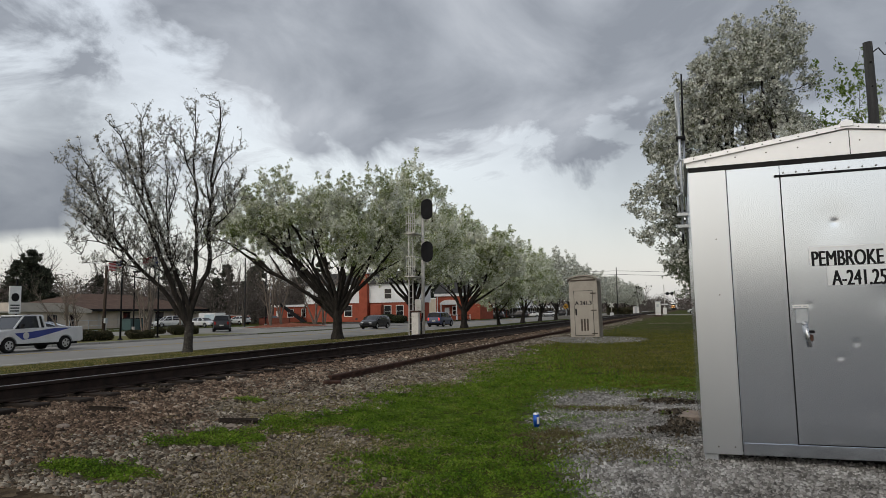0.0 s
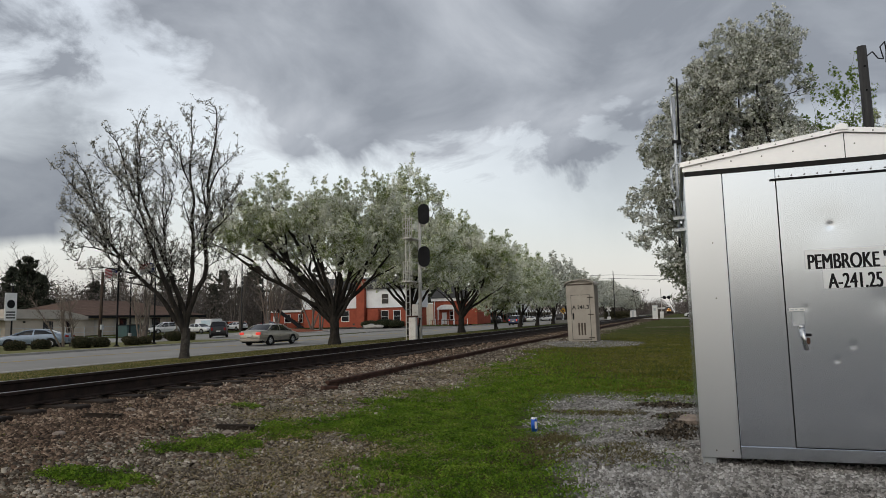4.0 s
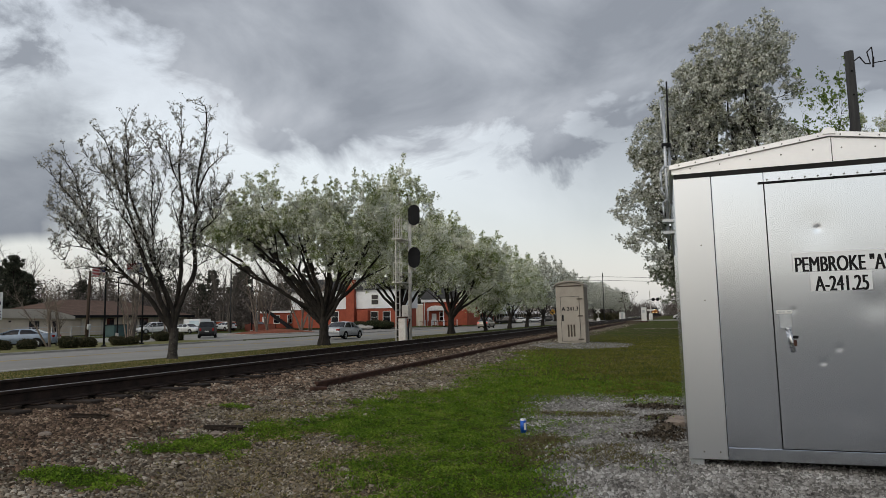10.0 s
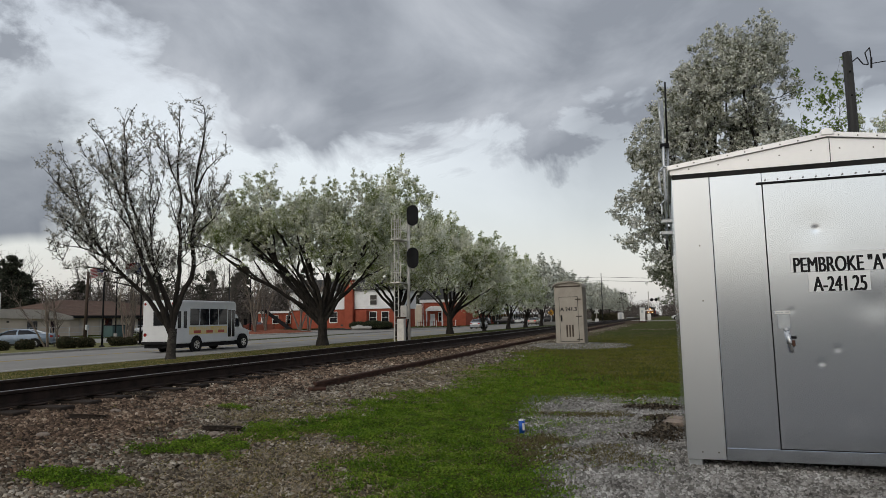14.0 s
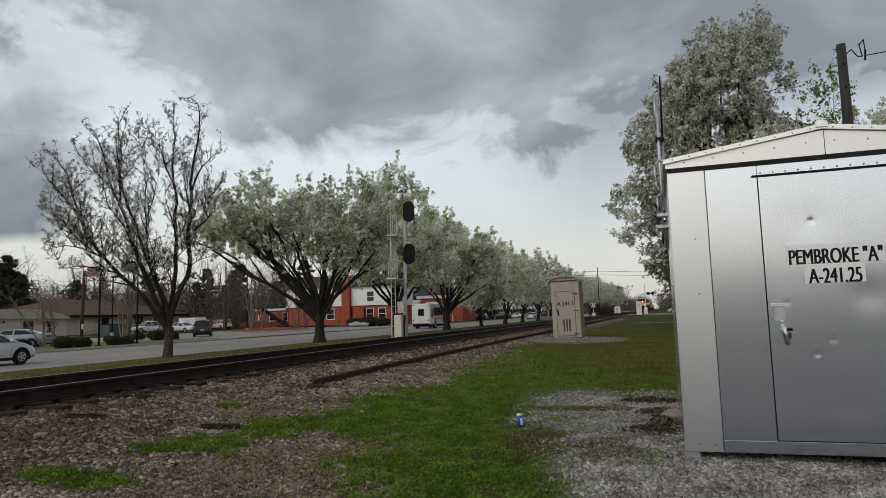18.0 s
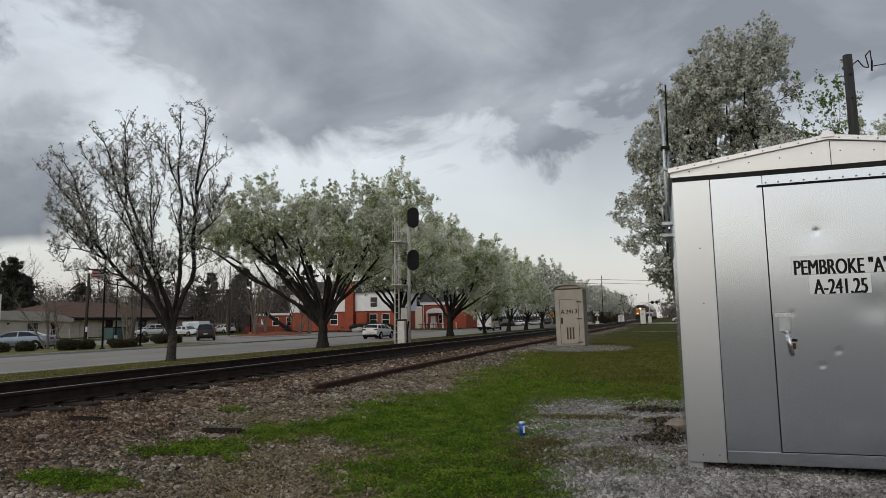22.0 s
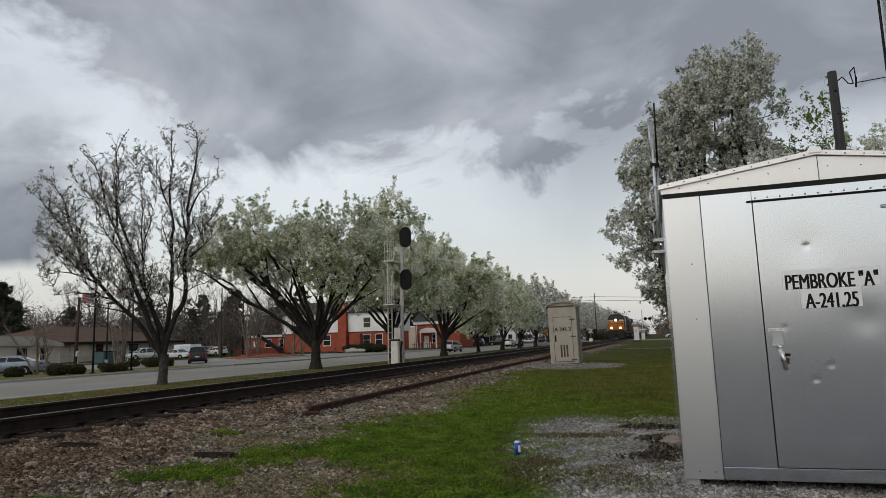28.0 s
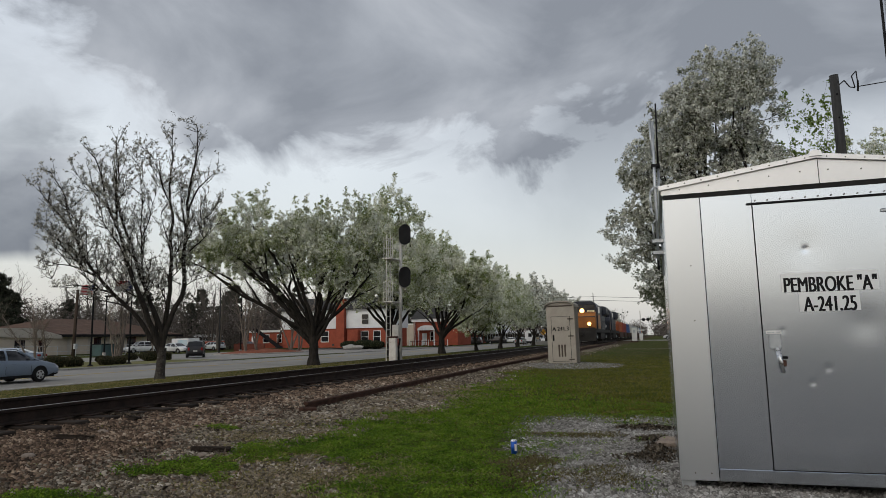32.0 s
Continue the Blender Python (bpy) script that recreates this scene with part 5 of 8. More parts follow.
    for k in range(spires):
        l = L[rnd.randrange(len(L))]
        if l[2] < L[:, 2].mean() - 0.3:
            continue
        th, rr = rnd.uniform(0, 6.283), rnd.uniform(0, 0.8)
        base = Vector((l[0] + l[3] * rr * math.cos(th), l[1] + l[4] * rr * math.sin(th), l[2] + l[5] * math.sqrt(1 - rr * rr) * 0.8))
        jobs.append((base, Vector((rnd.gauss(0, 0.1), rnd.gauss(0, 0.1), 1)).normalized(), length * rnd.uniform(1.3, 1.9), 0.085))
    jobs.sort(key=lambda j: (j[0] - top).length)
    npos = np.zeros((len(nodes) + 3 * len(jobs), 3))
    npos[:len(nodes)] = nodes
    count = len(nodes)
    pts = []
    for base, d, ln, wide in jobs:
        bv = np.array(base[:])
        gapv = np.linalg.norm(npos[:count] - bv, axis=1) + 0.25 * np.maximum(0, npos[:count, 2] - bv[2] + 0.2)
        at = int(np.argmin(gapv))
        p = Vector(npos[at])
        r0 = min(sizes[at] * 0.75, 0.05)
        span = (base - p).length
        steps = 3 if span > 0.5 else 1
        dd = (base - p)
        sag = Vector((rnd.gauss(0, 0.1), rnd.gauss(0, 0.1), rnd.gauss(-0.05, 0.1))) * span
        last, lr = p, r0
        for i in range(1, steps + 1):
            f = i / steps
            s = p + dd * f + sag * math.sin(math.pi * f)
            r = r0 + (min(r0, 0.016) - r0) * f
            w.a.append(last[:]), w.b.append(s[:]), w.ra.append(lr), w.rb.append(r)
            npos[count] = s[:]
            sizes.append(r)
            count += 1
            last, lr = s, r
        tw = w.limb(base, d, ln, min(lr, 0.015), 0.004, 0.06, 0.12, 0.3)
        for s, sd, sr in tw[1:-1:2] if per > 100 else ():
            side = Vector((rnd.gauss(0, 1), rnd.gauss(0, 1), rnd.gauss(0.5, 0.5))).normalized()
            w.limb(s, (sd * 0.6 + side * 0.8).normalized(), 0.35, 0.006, 0.003)
        # leaf clusters along the spray
        ends = np.array([s[0][:] for s in tw])
        c = max(4, int(ln * 9))
        f = gen.random(c) * (len(ends) - 1)
        i0 = np.minimum(f.astype(int), len(ends) - 2)
        mid = ends[i0] + (ends[i0 + 1] - ends[i0]) * (f - i0)[:, None] + gen.normal(0, wide, (c, 3)) * (1.25 - 0.6 * f / len(ends))[:, None]
        pick = gen.integers(0, c, int(per * ln))
        pts.append(mid[pick])
    t = thing(name, pose(x, y, z), label, "tree")
    o = new("trunk", w.mesh("trunk", bark, 5))
    o.parent = t
    o = new("crown", leaf_mesh("crown", np.concatenate(pts), leaf_size, leaf_mat, seed, leaf_size * 0.62, simple=per < 101))
    o.parent = t
    return t


def facing(x, y, rows):
    """Lobes given as (across, along, z, radius, half height), turned to face the open side of the track."""
    ln = math.hypot(x, y)
    vx, vy = x / ln, y / ln
    return [(vy * a + vx * b, -vx * a + vy * b, cz, r, r, h) for a, b, cz, r, h in rows]


TX = -21.4
gzf = lambda x, y: float(ground_z(x, y))
PEAR = "flowering pear tree with white blossom and young green leaves"


def vase_tree():
    """The half-bare tree: a low fork, long crooked limbs that lean to one side, short spurs and scattered buds."""
    bx, by = TX, 25.2
    ln_ = math.hypot(bx, by)
    vx, vy = bx / ln_, by / ln_
    spot = lambda a, b, z: Vector((vy * a + vx * b, -vx * a + vy * b, z))
    base = Wood(11)
    prev, pr = Vector((0, 0, -0.15)), 0.27
    for i in range(1, 6):
        q = Vector((0.01 * i, 0.01 * i, 1.35 * i / 5))
        r = 0.215 - 0.006 * i
        base.a.append(prev[:]), base.b.append(q[:]), base.ra.append(pr), base.rb.append(r)
        prev, pr = q, r
    w = Wood(12)
    rnd = w.r
    buds, stations = [], []
    # limbs from the fork: end (across, along, height), a point on the way (across, height), girth
    limbs = [(-4.6, 0.6, 9.3, -3.0, 4.7, 0.135), (-3.3, -0.5, 10.1, -1.25, 4.5, 0.16), (-2.1, 0.8, 10.9, -1.35, 5.6, 0.13), (0.3, -0.4, 11.4, 0.35, 4.7, 0.14), (1.15, 0.3, 12.0, 1.0, 3.9, 0.15), (-1.0, 1.0, 8.9, -1.0, 5.4, 0.09)]
    # boughs that leave a limb: end and girth
    boughs = [(-5.4, 0.0, 8.3, 0.08), (-0.3, 0.8, 8.8, 0.075), (2.3, 0.4, 10.2, 0.06), (2.3, -0.4, 7.1, 0.045), (-4.6, 0.9, 5.0, 0.06), (-4.9, -0.8, 6.0, 0.06), (-4.3, 0.2, 3.9, 0.05), (-3.7, -0.9, 3.5, 0.04), (-2.6, -1.3, 6.6, 0.06), (-2.4, 1.4, 8.8, 0.07), (-3.7, 0.3, 8.0, 0.07),
              (0.7, 1.2, 9.0, 0.06), (1.6, -1.0, 8.8, 0.05), (-1.7, 1.6, 4.6, 0.05), (-2.9, -1.6, 5.0, 0.055), (-0.2, -1.4, 7.2, 0.05), (-4.1, -0.6, 7.0, 0.06), (-1.7, -0.9, 9.6, 0.06), (-4.0, 1.5, 6.3, 0.05)]

    def grow(p, ways, r0, twigs):
        n_all = max(4, int(sum((b - a).length for a, b in zip([p] + ways, ways)) / 0.42))
        d, done = (ways[0] - p).normalized(), 0
        d = (d + Vector((0, 0, 0.25))).normalized()
        for leg, aim in enumerate(ways):
            n = max(2, int((aim - p).length / 0.42))
            for i in range(n):
                want = (aim - p).normalized()
                d = (d * 0.62 + want * 0.46 + Vector((rnd.uniform(-0.2, 0.2), rnd.uniform(-0.2, 0.2), rnd.uniform(-0.13, 0.15)))).normalized()
                q = p + d * min(0.44, (aim - p).length + 0.05)
                f0, f1 = min(1, done / n_all), min(1, (done + 1) / n_all)
                w.a.append(p[:]), w.b.append(q[:]), w.ra.append(r0 * (1 - 0.88 * f0)), w.rb.append(r0 * (1 - 0.88 * f1))
                p, done = q, done + 1
                stations.append((p.copy(), r0 * (1 - 0.88 * f1)))
                if f1 > twigs:
                    for _ in range(3):
                        if rnd.random() < 0.7:
                            side_ = Vector((rnd.gauss(0, 1), rnd.gauss(0, 1), rnd.gauss(0.55, 0.55))).normalized()
                            br = w.limb(p, (d * 0.5 + side_ * 0.8).normalized(), rnd.uniform(0.35, 1.45) * (1.15 - 0.6 * f1), 0.019, 0.006, 0.10, 0.26, 0.24)
                            for st, sd, _r in br[1:]:
                                buds.append(st)
                                for _k in range(2):
                                    if rnd.random() < 0.8:
                                        s2 = Vector((rnd.gauss(0, 1), rnd.gauss(0, 1), rnd.gauss(0.6, 0.6))).normalized()
                                        tw = w.limb(st, (sd * 0.4 + s2).normalized(), rnd.uniform(0.12, 0.5), 0.007, 0.004, 0.15, 0.2, 0.16)
                                        buds.extend(x[0] for x in tw[1:])

    for a, b, z, ma, mz, r0 in limbs:
        grow(Vector((0.02, 0.02, rnd.uniform(0.95, 1.3))), [spot(ma * 0.34, 0.1 * b, 1.3 + (mz - 1.3) * 0.42), spot(ma, 0.4 * b, mz), spot(a, b, z)], 0.9 * r0, 0.25)
    fork = Vector((0, 0, 1.3))
    for a, b, z, r0 in boughs:
        aim = spot(a, b, z)
        reach = (aim - fork).length
        at = min(((q - aim).length + 0.7 * abs((q - fork).length - reach * 0.5), i) for i, (q, r) in enumerate(stations) if (q - fork).length < reach * 0.72)[1]
        grow(stations[at][0].copy(), [aim], min(r0, stations[at][1] * 0.9), 0.12)
    # many thinner boughs fill the crown
    for _ in range(46):
        a = rnd.uniform(-5.2, 2.3)
        aim = spot(a, rnd.uniform(-1.9, 1.9), rnd.uniform(3.4 + 0.25 * abs(a + 1), 10.6 - 0.3 * abs(a + 1)))
        reach = (aim - fork).length
        at = min(((q - aim).length + 0.5 * abs((q - fork).length - reach * 0.55), i) for i, (q, r) in enumerate(stations) if (q - fork).length < reach * 0.8)[1]
        grow(stations[at][0].copy(), [aim], min(rnd.uniform(0.028, 0.045), stations[at][1] * 0.9), 0.15)
    t = thing("pear_tree", pose(bx, by, gzf(bx, by)), "half-bare pear tree with lichened bark and opening buds", "tree", "street trees")
    o = new("trunk", base.mesh("trunk", LICHEN_BARK, 10))
    o.parent = t
    tagged(o, "trunk with pale lichen patches")
    o = new("limb", w.mesh("limb", BARK, 5))
    o.parent = t
    arr = np.array([q[:] for q in buds])
    pick = np.repeat(np.random.default_rng(5).integers(0, len(arr), 5600), 6)
    o = new("crown", leaf_mesh("crown", arr[pick], 0.060, BUDS, 5, 0.04))
    o.parent = t


vase_tree()
tagged(crown_tree("pear_tree", TX, 39.3, gzf(TX, 39.3), PEAR, 21, 1.75, 0.34,
                  facing(TX, 39.3, [(-4.1, 0, 9.2, 1.2, 1.9), (-5.0, 0.3, 7.5, 1.9, 1.5), (-7.1, 0, 6.8, 1.3, 0.7), (-2.5, -0.6, 6.9, 1.9, 1.8), (-0.5, 0, 7.6, 2.1, 2.0), (2.5, 0, 8.7, 1.3, 1.8), (2.7, -0.4, 6.2, 1.8, 1.7), (4.2, 0.4, 6.5, 1.1, 1.4),
                                    (0.6, -2.0, 6.0, 1.8, 1.6), (-3.0, 2.4, 7.2, 2.0, 1.6), (0.9, 2.5, 7.4, 2.1, 1.9), (-1.0, -1.2, 8.6, 1.2, 1.2), (-6.1, 0.2, 7.8, 1.4, 1.2), (-5.4, -0.8, 6.5, 1.7, 0.8), (3.7, 0.3, 7.8, 1.2, 1.5), (0.9, 0.2, 9.0, 0.9, 1.0)]),
                  54, 1250, 150, 0.082, BLOSSOM_GREEN, spires=64, gap=0.44, length=0.9, mains=24, bare=0.4), group="street trees")
tagged(crown_tree("pear_tree", TX - 0.3, 53.2, gzf(TX, 53), PEAR, 31, 2.2, 0.34,
                  facing(TX, 53.2, [(0.1, 0, 12.3, 1.1, 2.2), (1.7, 0.3, 10.9, 1.2, 1.8), (-1.2, 0, 10.6, 1.3, 2.0), (-2.8, 0, 6.8, 2.0, 1.9), (0, 0, 8.2, 2.3, 2.6), (2.7, 0, 7.6, 1.6, 2.0), (0.2, -2.2, 6.6, 2.0, 1.8), (0.4, 2.3, 7.8, 2.2, 2.4), (-3.8, 0.5, 5.6, 1.4, 1.2), (3.3, -0.4, 5.4, 1.6, 1.3), (1.2, -1.6, 5.0, 1.6, 1.1), (-1.6, -1.0, 5.2, 1.6, 1.1)]),
                  30, 1000, 92, 0.125, BLOSSOM_GREEN, spires=34, gap=0.44, mains=16, bare=0.4), group="street trees")
tagged(crown_tree("pear_tree", TX, 66.2, gzf(TX, 66), "broad pear tree in white blossom with green inner leaves", 41, 1.9, 0.36,
                  facing(TX, 66.2, [(-0.6, 0, 9.9, 1.6, 1.9), (1.4, 0.3, 9.0, 1.7, 1.7), (-2.0, 0, 8.0, 1.7, 1.7), (0.2, 0, 7.2, 2.4, 2.2), (3.4, 0, 7.4, 1.8, 1.8), (5.0, 0.2, 8.0, 0.9, 1.3), (4.4, -0.4, 6.2, 1.4, 1.4), (0.2, -2.2, 5.8, 2.0, 1.6), (0.4, 2.3, 7.4, 2.2, 2.2), (-2.6, 0.5, 5.4, 1.5, 1.3), (2.4, -0.4, 5.0, 1.6, 1.2)]),
                  30, 800, 84, 0.15, BLOSSOM_GREEN, spires=26, gap=0.44, mains=16, bare=0.4), group="street trees")
for y, h, ln, seed in ((80, 0.62, -1.3, 42), (93, 0.84, 0.2, 43), (105, 0.84, 0.4, 44), (119, 0.88, 0, 45), (133, 0.9, 0.3, 46), (148, 0.9, -0.3, 47), (165, 0.9, 0, 48), (184, 0.92, 0, 49), (206, 0.95, 0, 50), (230, 0.95, 0, 51), (262, 1.0, 0, 52), (300, 1.0, 0, 53), (345, 1.05, 0, 54)):
    near = y < 110
    vary = random.Random(seed)
    lob = [(a * h + vary.uniform(-0.5, 0.5), b * h, cz * h + vary.uniform(-0.5, 0.5), r * h * vary.uniform(0.85, 1.15), r * h * vary.uniform(0.9, 1.2), hh * h * vary.uniform(0.85, 1.15)) for a, b, cz, r, hh in
           ((0, 0, 7.4, 2.8, 2.6), (0.4, -3.6, 6.4, 2.4, 1.9), (-0.3, 3.6, 6.8, 2.5, 2.2), (0.2, 0.5, 10.4, 2.0, 2.1), (2.6, -0.8, 6.4, 2.2, 2.0), (-2.6, 0.4, 6.8, 2.2, 2.2), (0.9, -2.2, 9.2, 1.9, 1.8), (0.3, 2.6, 9.3, 1.9, 2.0), (1.7, 1.7, 5.2, 1.9, 1.4), (2.0, -2.4, 4.7, 1.7, 1.1), (-0.6, -3.4, 4.8, 1.6, 1.0))]
    tagged(crown_tree("pear_tree", TX, y, gzf(TX, y), "rounded pear tree in full white blossom", seed, 1.9 * h, 0.36 * h, lob, 16 if near else 11, 460 if near else 220, 76 if near else 55, 0.17 if near else 0.25, BLOSSOM_GREEN if y < 110 else BLOSSOM, lean=(0.2, ln), spires=14, gap=0.4, length=1.2), group="street trees")
tagged(crown_tree("pear_tree", 2.3, 28.0, gzf(2, 28), "tall pear tree in full white blossom behind the hut", 61, 2.2, 0.36,
                  [(1.7, 0, 11.2, 0.8, 1.2, 1.2), (1.6, 0.2, 9.9, 1.0, 1.4, 1.4), (0.2, 0, 10.7, 1.1, 1.5, 1.1), (0.6, -0.6, 9.3, 1.5, 1.5, 1.4), (-0.75, 0.2, 9.6, 1.1, 1.5, 1.2), (-1.35, 0, 8.9, 1.0, 1.5, 1.2), (-2.3, 0, 7.9, 1.0, 1.5, 0.9), (-0.6, 0.6, 7.8, 1.7, 1.6, 1.5),
                   (1.5, 0.4, 7.6, 1.2, 1.6, 1.6), (-1.9, -0.3, 7.0, 1.4, 1.5, 1.1), (-2.9, 0, 5.2, 1.2, 1.6, 0.8), (-1.6, -0.5, 5.6, 1.5, 1.5, 1.2), (-2.3, 0, 3.9, 1.4, 1.7, 1.1), (0.3, 0, 5.4, 1.9, 2.0, 1.6), (1.3, -1.2, 5.8, 1.5, 1.4, 1.6)],
                  48, 1900, 108, 0.080, BLOSSOM, spires=22, gap=0.8, length=0.6, mains=18, bare=0.6), group="trees behind the hut")
tagged(crown_tree("young_tree", 6.4, 30.0, gzf(6, 30), "slender young tree with fresh green leaves", 71, 2.4, 0.13, [(-0.9, 0, 6.8, 0.6, 0.6, 1.4), (0.6, 0, 6.0, 1.1, 1.1, 1.2), (-0.2, 0, 6.4, 0.8, 0.8, 1.3), (0.5, 0, 7.0, 0.7, 0.7, 1.2), (0.4, 0, 9.1, 0.4, 0.4, 1.2), (0.2, 0, 5.2, 1.1, 1.1, 1.3), (-0.9, 0, 9.0, 0.25, 0.3, 1.0)], 10, 170, 60, 0.11, SPRING_LEAF, spires=4, gap=0.3, length=0.8), group="trees behind the hut")
tagged(crown_tree("pear_tree", 9.4, 32.0, gzf(9, 32), "small pear tree in blossom behind the hut", 72, 2.2, 0.2, [(0, 0, 6.2, 1.9, 2.0, 2.0), (0.5, 0, 8.0, 1.3, 1.3, 1.4), (-1.1, 0, 7.4, 1.0, 1.2, 1.2)], 12, 220, 120, 0.085, BLOSSOM_GREEN, spires=5, length=0.8), group="trees behind the hut")
# the two nearest trees carry the darkened blossom in place of real shade
for x, y, h, seed in ((2.5, 47, 0.62, 85), (3.4, 66, 0.75, 86), (12, 60, 1.0, 81), (9, 88, 1.0, 82), (10, 140, 1.1, 83), (6.5, 165, 1.0, 84)):
    tagged(crown_tree("pear_tree", x, y, 0.1, "pear tree in blossom on the grass beyond the hut", seed, 2.0, 0.3, [(0, 0, 8.0 * h, 2.2, 2.2, 2.2 * h), (-1.4, 0, 6.0 * h, 2.2, 2.2, 1.8 * h), (1.5, 0, 5.8 * h, 2.0, 2.0, 1.8 * h), (0, -1.5, 4.6 * h, 2.2, 2.0, 1.6 * h)], 12, 560 if y < 70 else 240, 110 if y < 70 else 60, 0.085 if y < 70 else 0.19, BLOSSOM_SHADED if y < 70 else BLOSSOM, spires=4), group="trees behind the hut")
# ---- utility poles, wires ----
pole = thing("utility_pole", pose(4.95, 20, 0), "dark weathered wooden utility pole behind the hut", "utility pole")
part("post", R((0, 0, -0.1), (-0.06, 0, 8.12), 0.16, 0.115, 12), POLE_WOOD, pole, smooth=True)
part("bolt", R((-0.05, -0.13, 7.55), (-0.05, 0.13, 7.55), 0.03, sides=8), BLACK, pole)
part("bolt", R((-0.05, -0.13, 6.9), (-0.05, 0.13, 6.9), 0.025, sides=8), BLACK, pole)
part("wire_loop", bar([(0.05, 0, 7.85), (0.18, 0, 7.95), (0.3, 0, 7.75), (0.42, 0, 7.72), (0.36, 0, 8.05), (0.48, 0, 8.18), (0.5, 0, 7.75)], 0.016, 5), BLACK, pole)
part("insulator", R((0.48, 0, 7.62), (0.5, 0, 7.9), 0.025, sides=8), BLACK, pole)
wire = thing("overhead_wire", pose(0, 0, 0), "thin black service wire running from the pole", "wire")
part("strand", bar([(5.43, 20, 7.74), (7.5, 19.6, 7.76), (10, 19, 7.9), (16, 18, 8.5)], 0.014, 5), BLACK, wire)
far_poles = []
for x, y, h in ((-13.5, 150, 10.6), (9.5, 170, 9.2), (-38, 128, 9.5), (-59.4, 81.7, 10.0)):
    p = thing("utility_pole", pose(x, y, gzf(x, y) - 0.05), "dark wooden utility pole beside the street", "utility pole", "distant poles")
    part("post", R((0, 0, 0), (0, 0, h), 0.10, 0.075, 8), POLE_WOOD, p, smooth=True)
    far_poles.append(p)
lp_ = thing("utility_pole", pose(-48.4, 46.2, gzf(-48.4, 46.2) - 0.1, 0, 1.6, 0), "brown weathered wooden pole leaning slightly by the lawn", "utility pole", "distant poles")
part("post", R((0, 0, 0), (0, 0, 6.4), 0.15, 0.12, 10), surface("brown_pole_wood", (0.085, 0.062, 0.048), (0.045, 0.033, 0.026), 4, 40, 0.9, 0.0, 0.5, 0.01, stretch=(2, 2, 0.2)), lp_, smooth=True)
part("cable", R((0.14, -0.02, 0.1), (0.12, -0.02, 4.2), 0.02, sides=6), BLACK, lp_)
part("meter", B(0.1, 0.3, -0.16, 0.16, 1.3, 1.75, 0.03), GALV, lp_)
cross_wire = thing("overhead_wire", pose(0, 0, 0), "pair of black wires strung over the crossing", "wire")
for dz in (9.6, 8.8):
    part("strand", bar([(-60, 148, dz + 0.4), (-34, 149, dz - 0.1), (-13.5, 150, dz), (0.8, 160, dz - 0.35), (9.5, 170, dz - 0.5), (30, 176, dz)], 0.035, 5), BLACK, cross_wire)

# ---- level crossing ----
cab = thing("crossing_cabinet", pose(-3.75, 108, 0.02), "pale metal cabinet beside the level crossing", "cabinet")
part("body", B(-0.38, 0.38, -0.3, 0.3, 0.25, 2.25, 0.03), TRIM_WHITE, cab)
part("base", B(-0.6, 0.6, -0.45, 0.45, -0.1, 0.25, 0.02), RUST, cab, "dark steel footing")
part("roof", B(-0.43, 0.43, -0.35, 0.35, 2.25, 2.33, 0.02), GALV, cab)
part("sign", B(-0.2, 0.15, -0.315, -0.3, 1.5, 1.9), GALV, cab)
cs = thing("crossing_signal", pose(-3.2, 125, 0), "crossing signal mast with a pair of black round lamps", "signal")
part("mast", R((0, 0, -0.1), (0, 0, 5.4), 0.07, sides=8), SIGNAL_GREY, cs)
for x in (0.55, 1.3):
    l = part("lamp", R((x, -0.05, 3.85), (x, 0.2, 3.85), 0.30, sides=18), BLACK, cs, "black round lamp shield")
part("arm", B(-0.1, 1.5, -0.04, 0.04, 3.8, 3.9), BLACK, cs)
part("crossbuck", B(-0.6, 0.6, -0.05, -0.02, 1.9, 2.1), TRIM_WHITE, cs)
part("case", B(-0.3, 0.3, -0.2, 0.25, 0.3, 1.4, 0.02), TRIM_WHITE, cs)
for x, y in ((-11.5, 96), (-12.6, 128)):
    sg = thing("trackside_sign", pose(x, y, gzf(x, y)), "small white railway sign on a post", "sign")
    part("post", R((0, 0, -0.1), (0, 0, 2.6), 0.05, sides=8), SIGNAL_GREY, sg)
    for a in (45, -45):
        b = part("blade", B(-0.55, 0.55, -0.02, 0.02, -0.1, 0.1), TRIM_WHITE, sg)
        b.matrix_basis = pose(0, -0.06, 2.1, 0, a, 0)
    part("base_case", B(-0.3, 0.3, -0.3, 0.3, -0.05, 0.7, 0.03), TRIM_WHITE, sg)
ys = thing("warning_sign", pose(-22.2, 135.4, -0.4), "yellow diamond road warning sign", "sign")
part("post", R((0, 0, -0.1), (0, 0, 3.2), 0.05, sides=8), GALV, ys)
d = part("plate", B(-0.46, 0.46, -0.02, 0.02, -0.46, 0.46), surface("yellow_sign_paint", (0.75, 0.40, 0.03), (0.62, 0.32, 0.02), 2, 20, 0.5), ys, "yellow diamond plate")
d.matrix_basis = pose(0, -0.08, 2.4, 0, 45, 0)
for a in (45, -45):
    part("cross_bar", B(-0.3, 0.3, -0.12, -0.105, -0.05, 0.05), BLACK, ys).matrix_basis = pose(0, 0, 2.4, 0, a, 0)
hutch = thing("crossing_cabinet", pose(-12.3, 190, gzf(-12.3, 190)), "small pale steel relay cabinet beyond the crossing", "cabinet")
part("body", B(-0.75, 0.75, -0.6, 0.6, 0.1, 1.85, 0.03), TRIM_WHITE, hutch)
part("roof", prism([(-0.85, 1.85), (0.85, 1.85), (0, 2.15)], -0.7, 0.7), GALV, hutch)
part("base", B(-0.85, 0.85, -0.7, 0.7, -0.2, 0.1), CONCRETE, hutch)
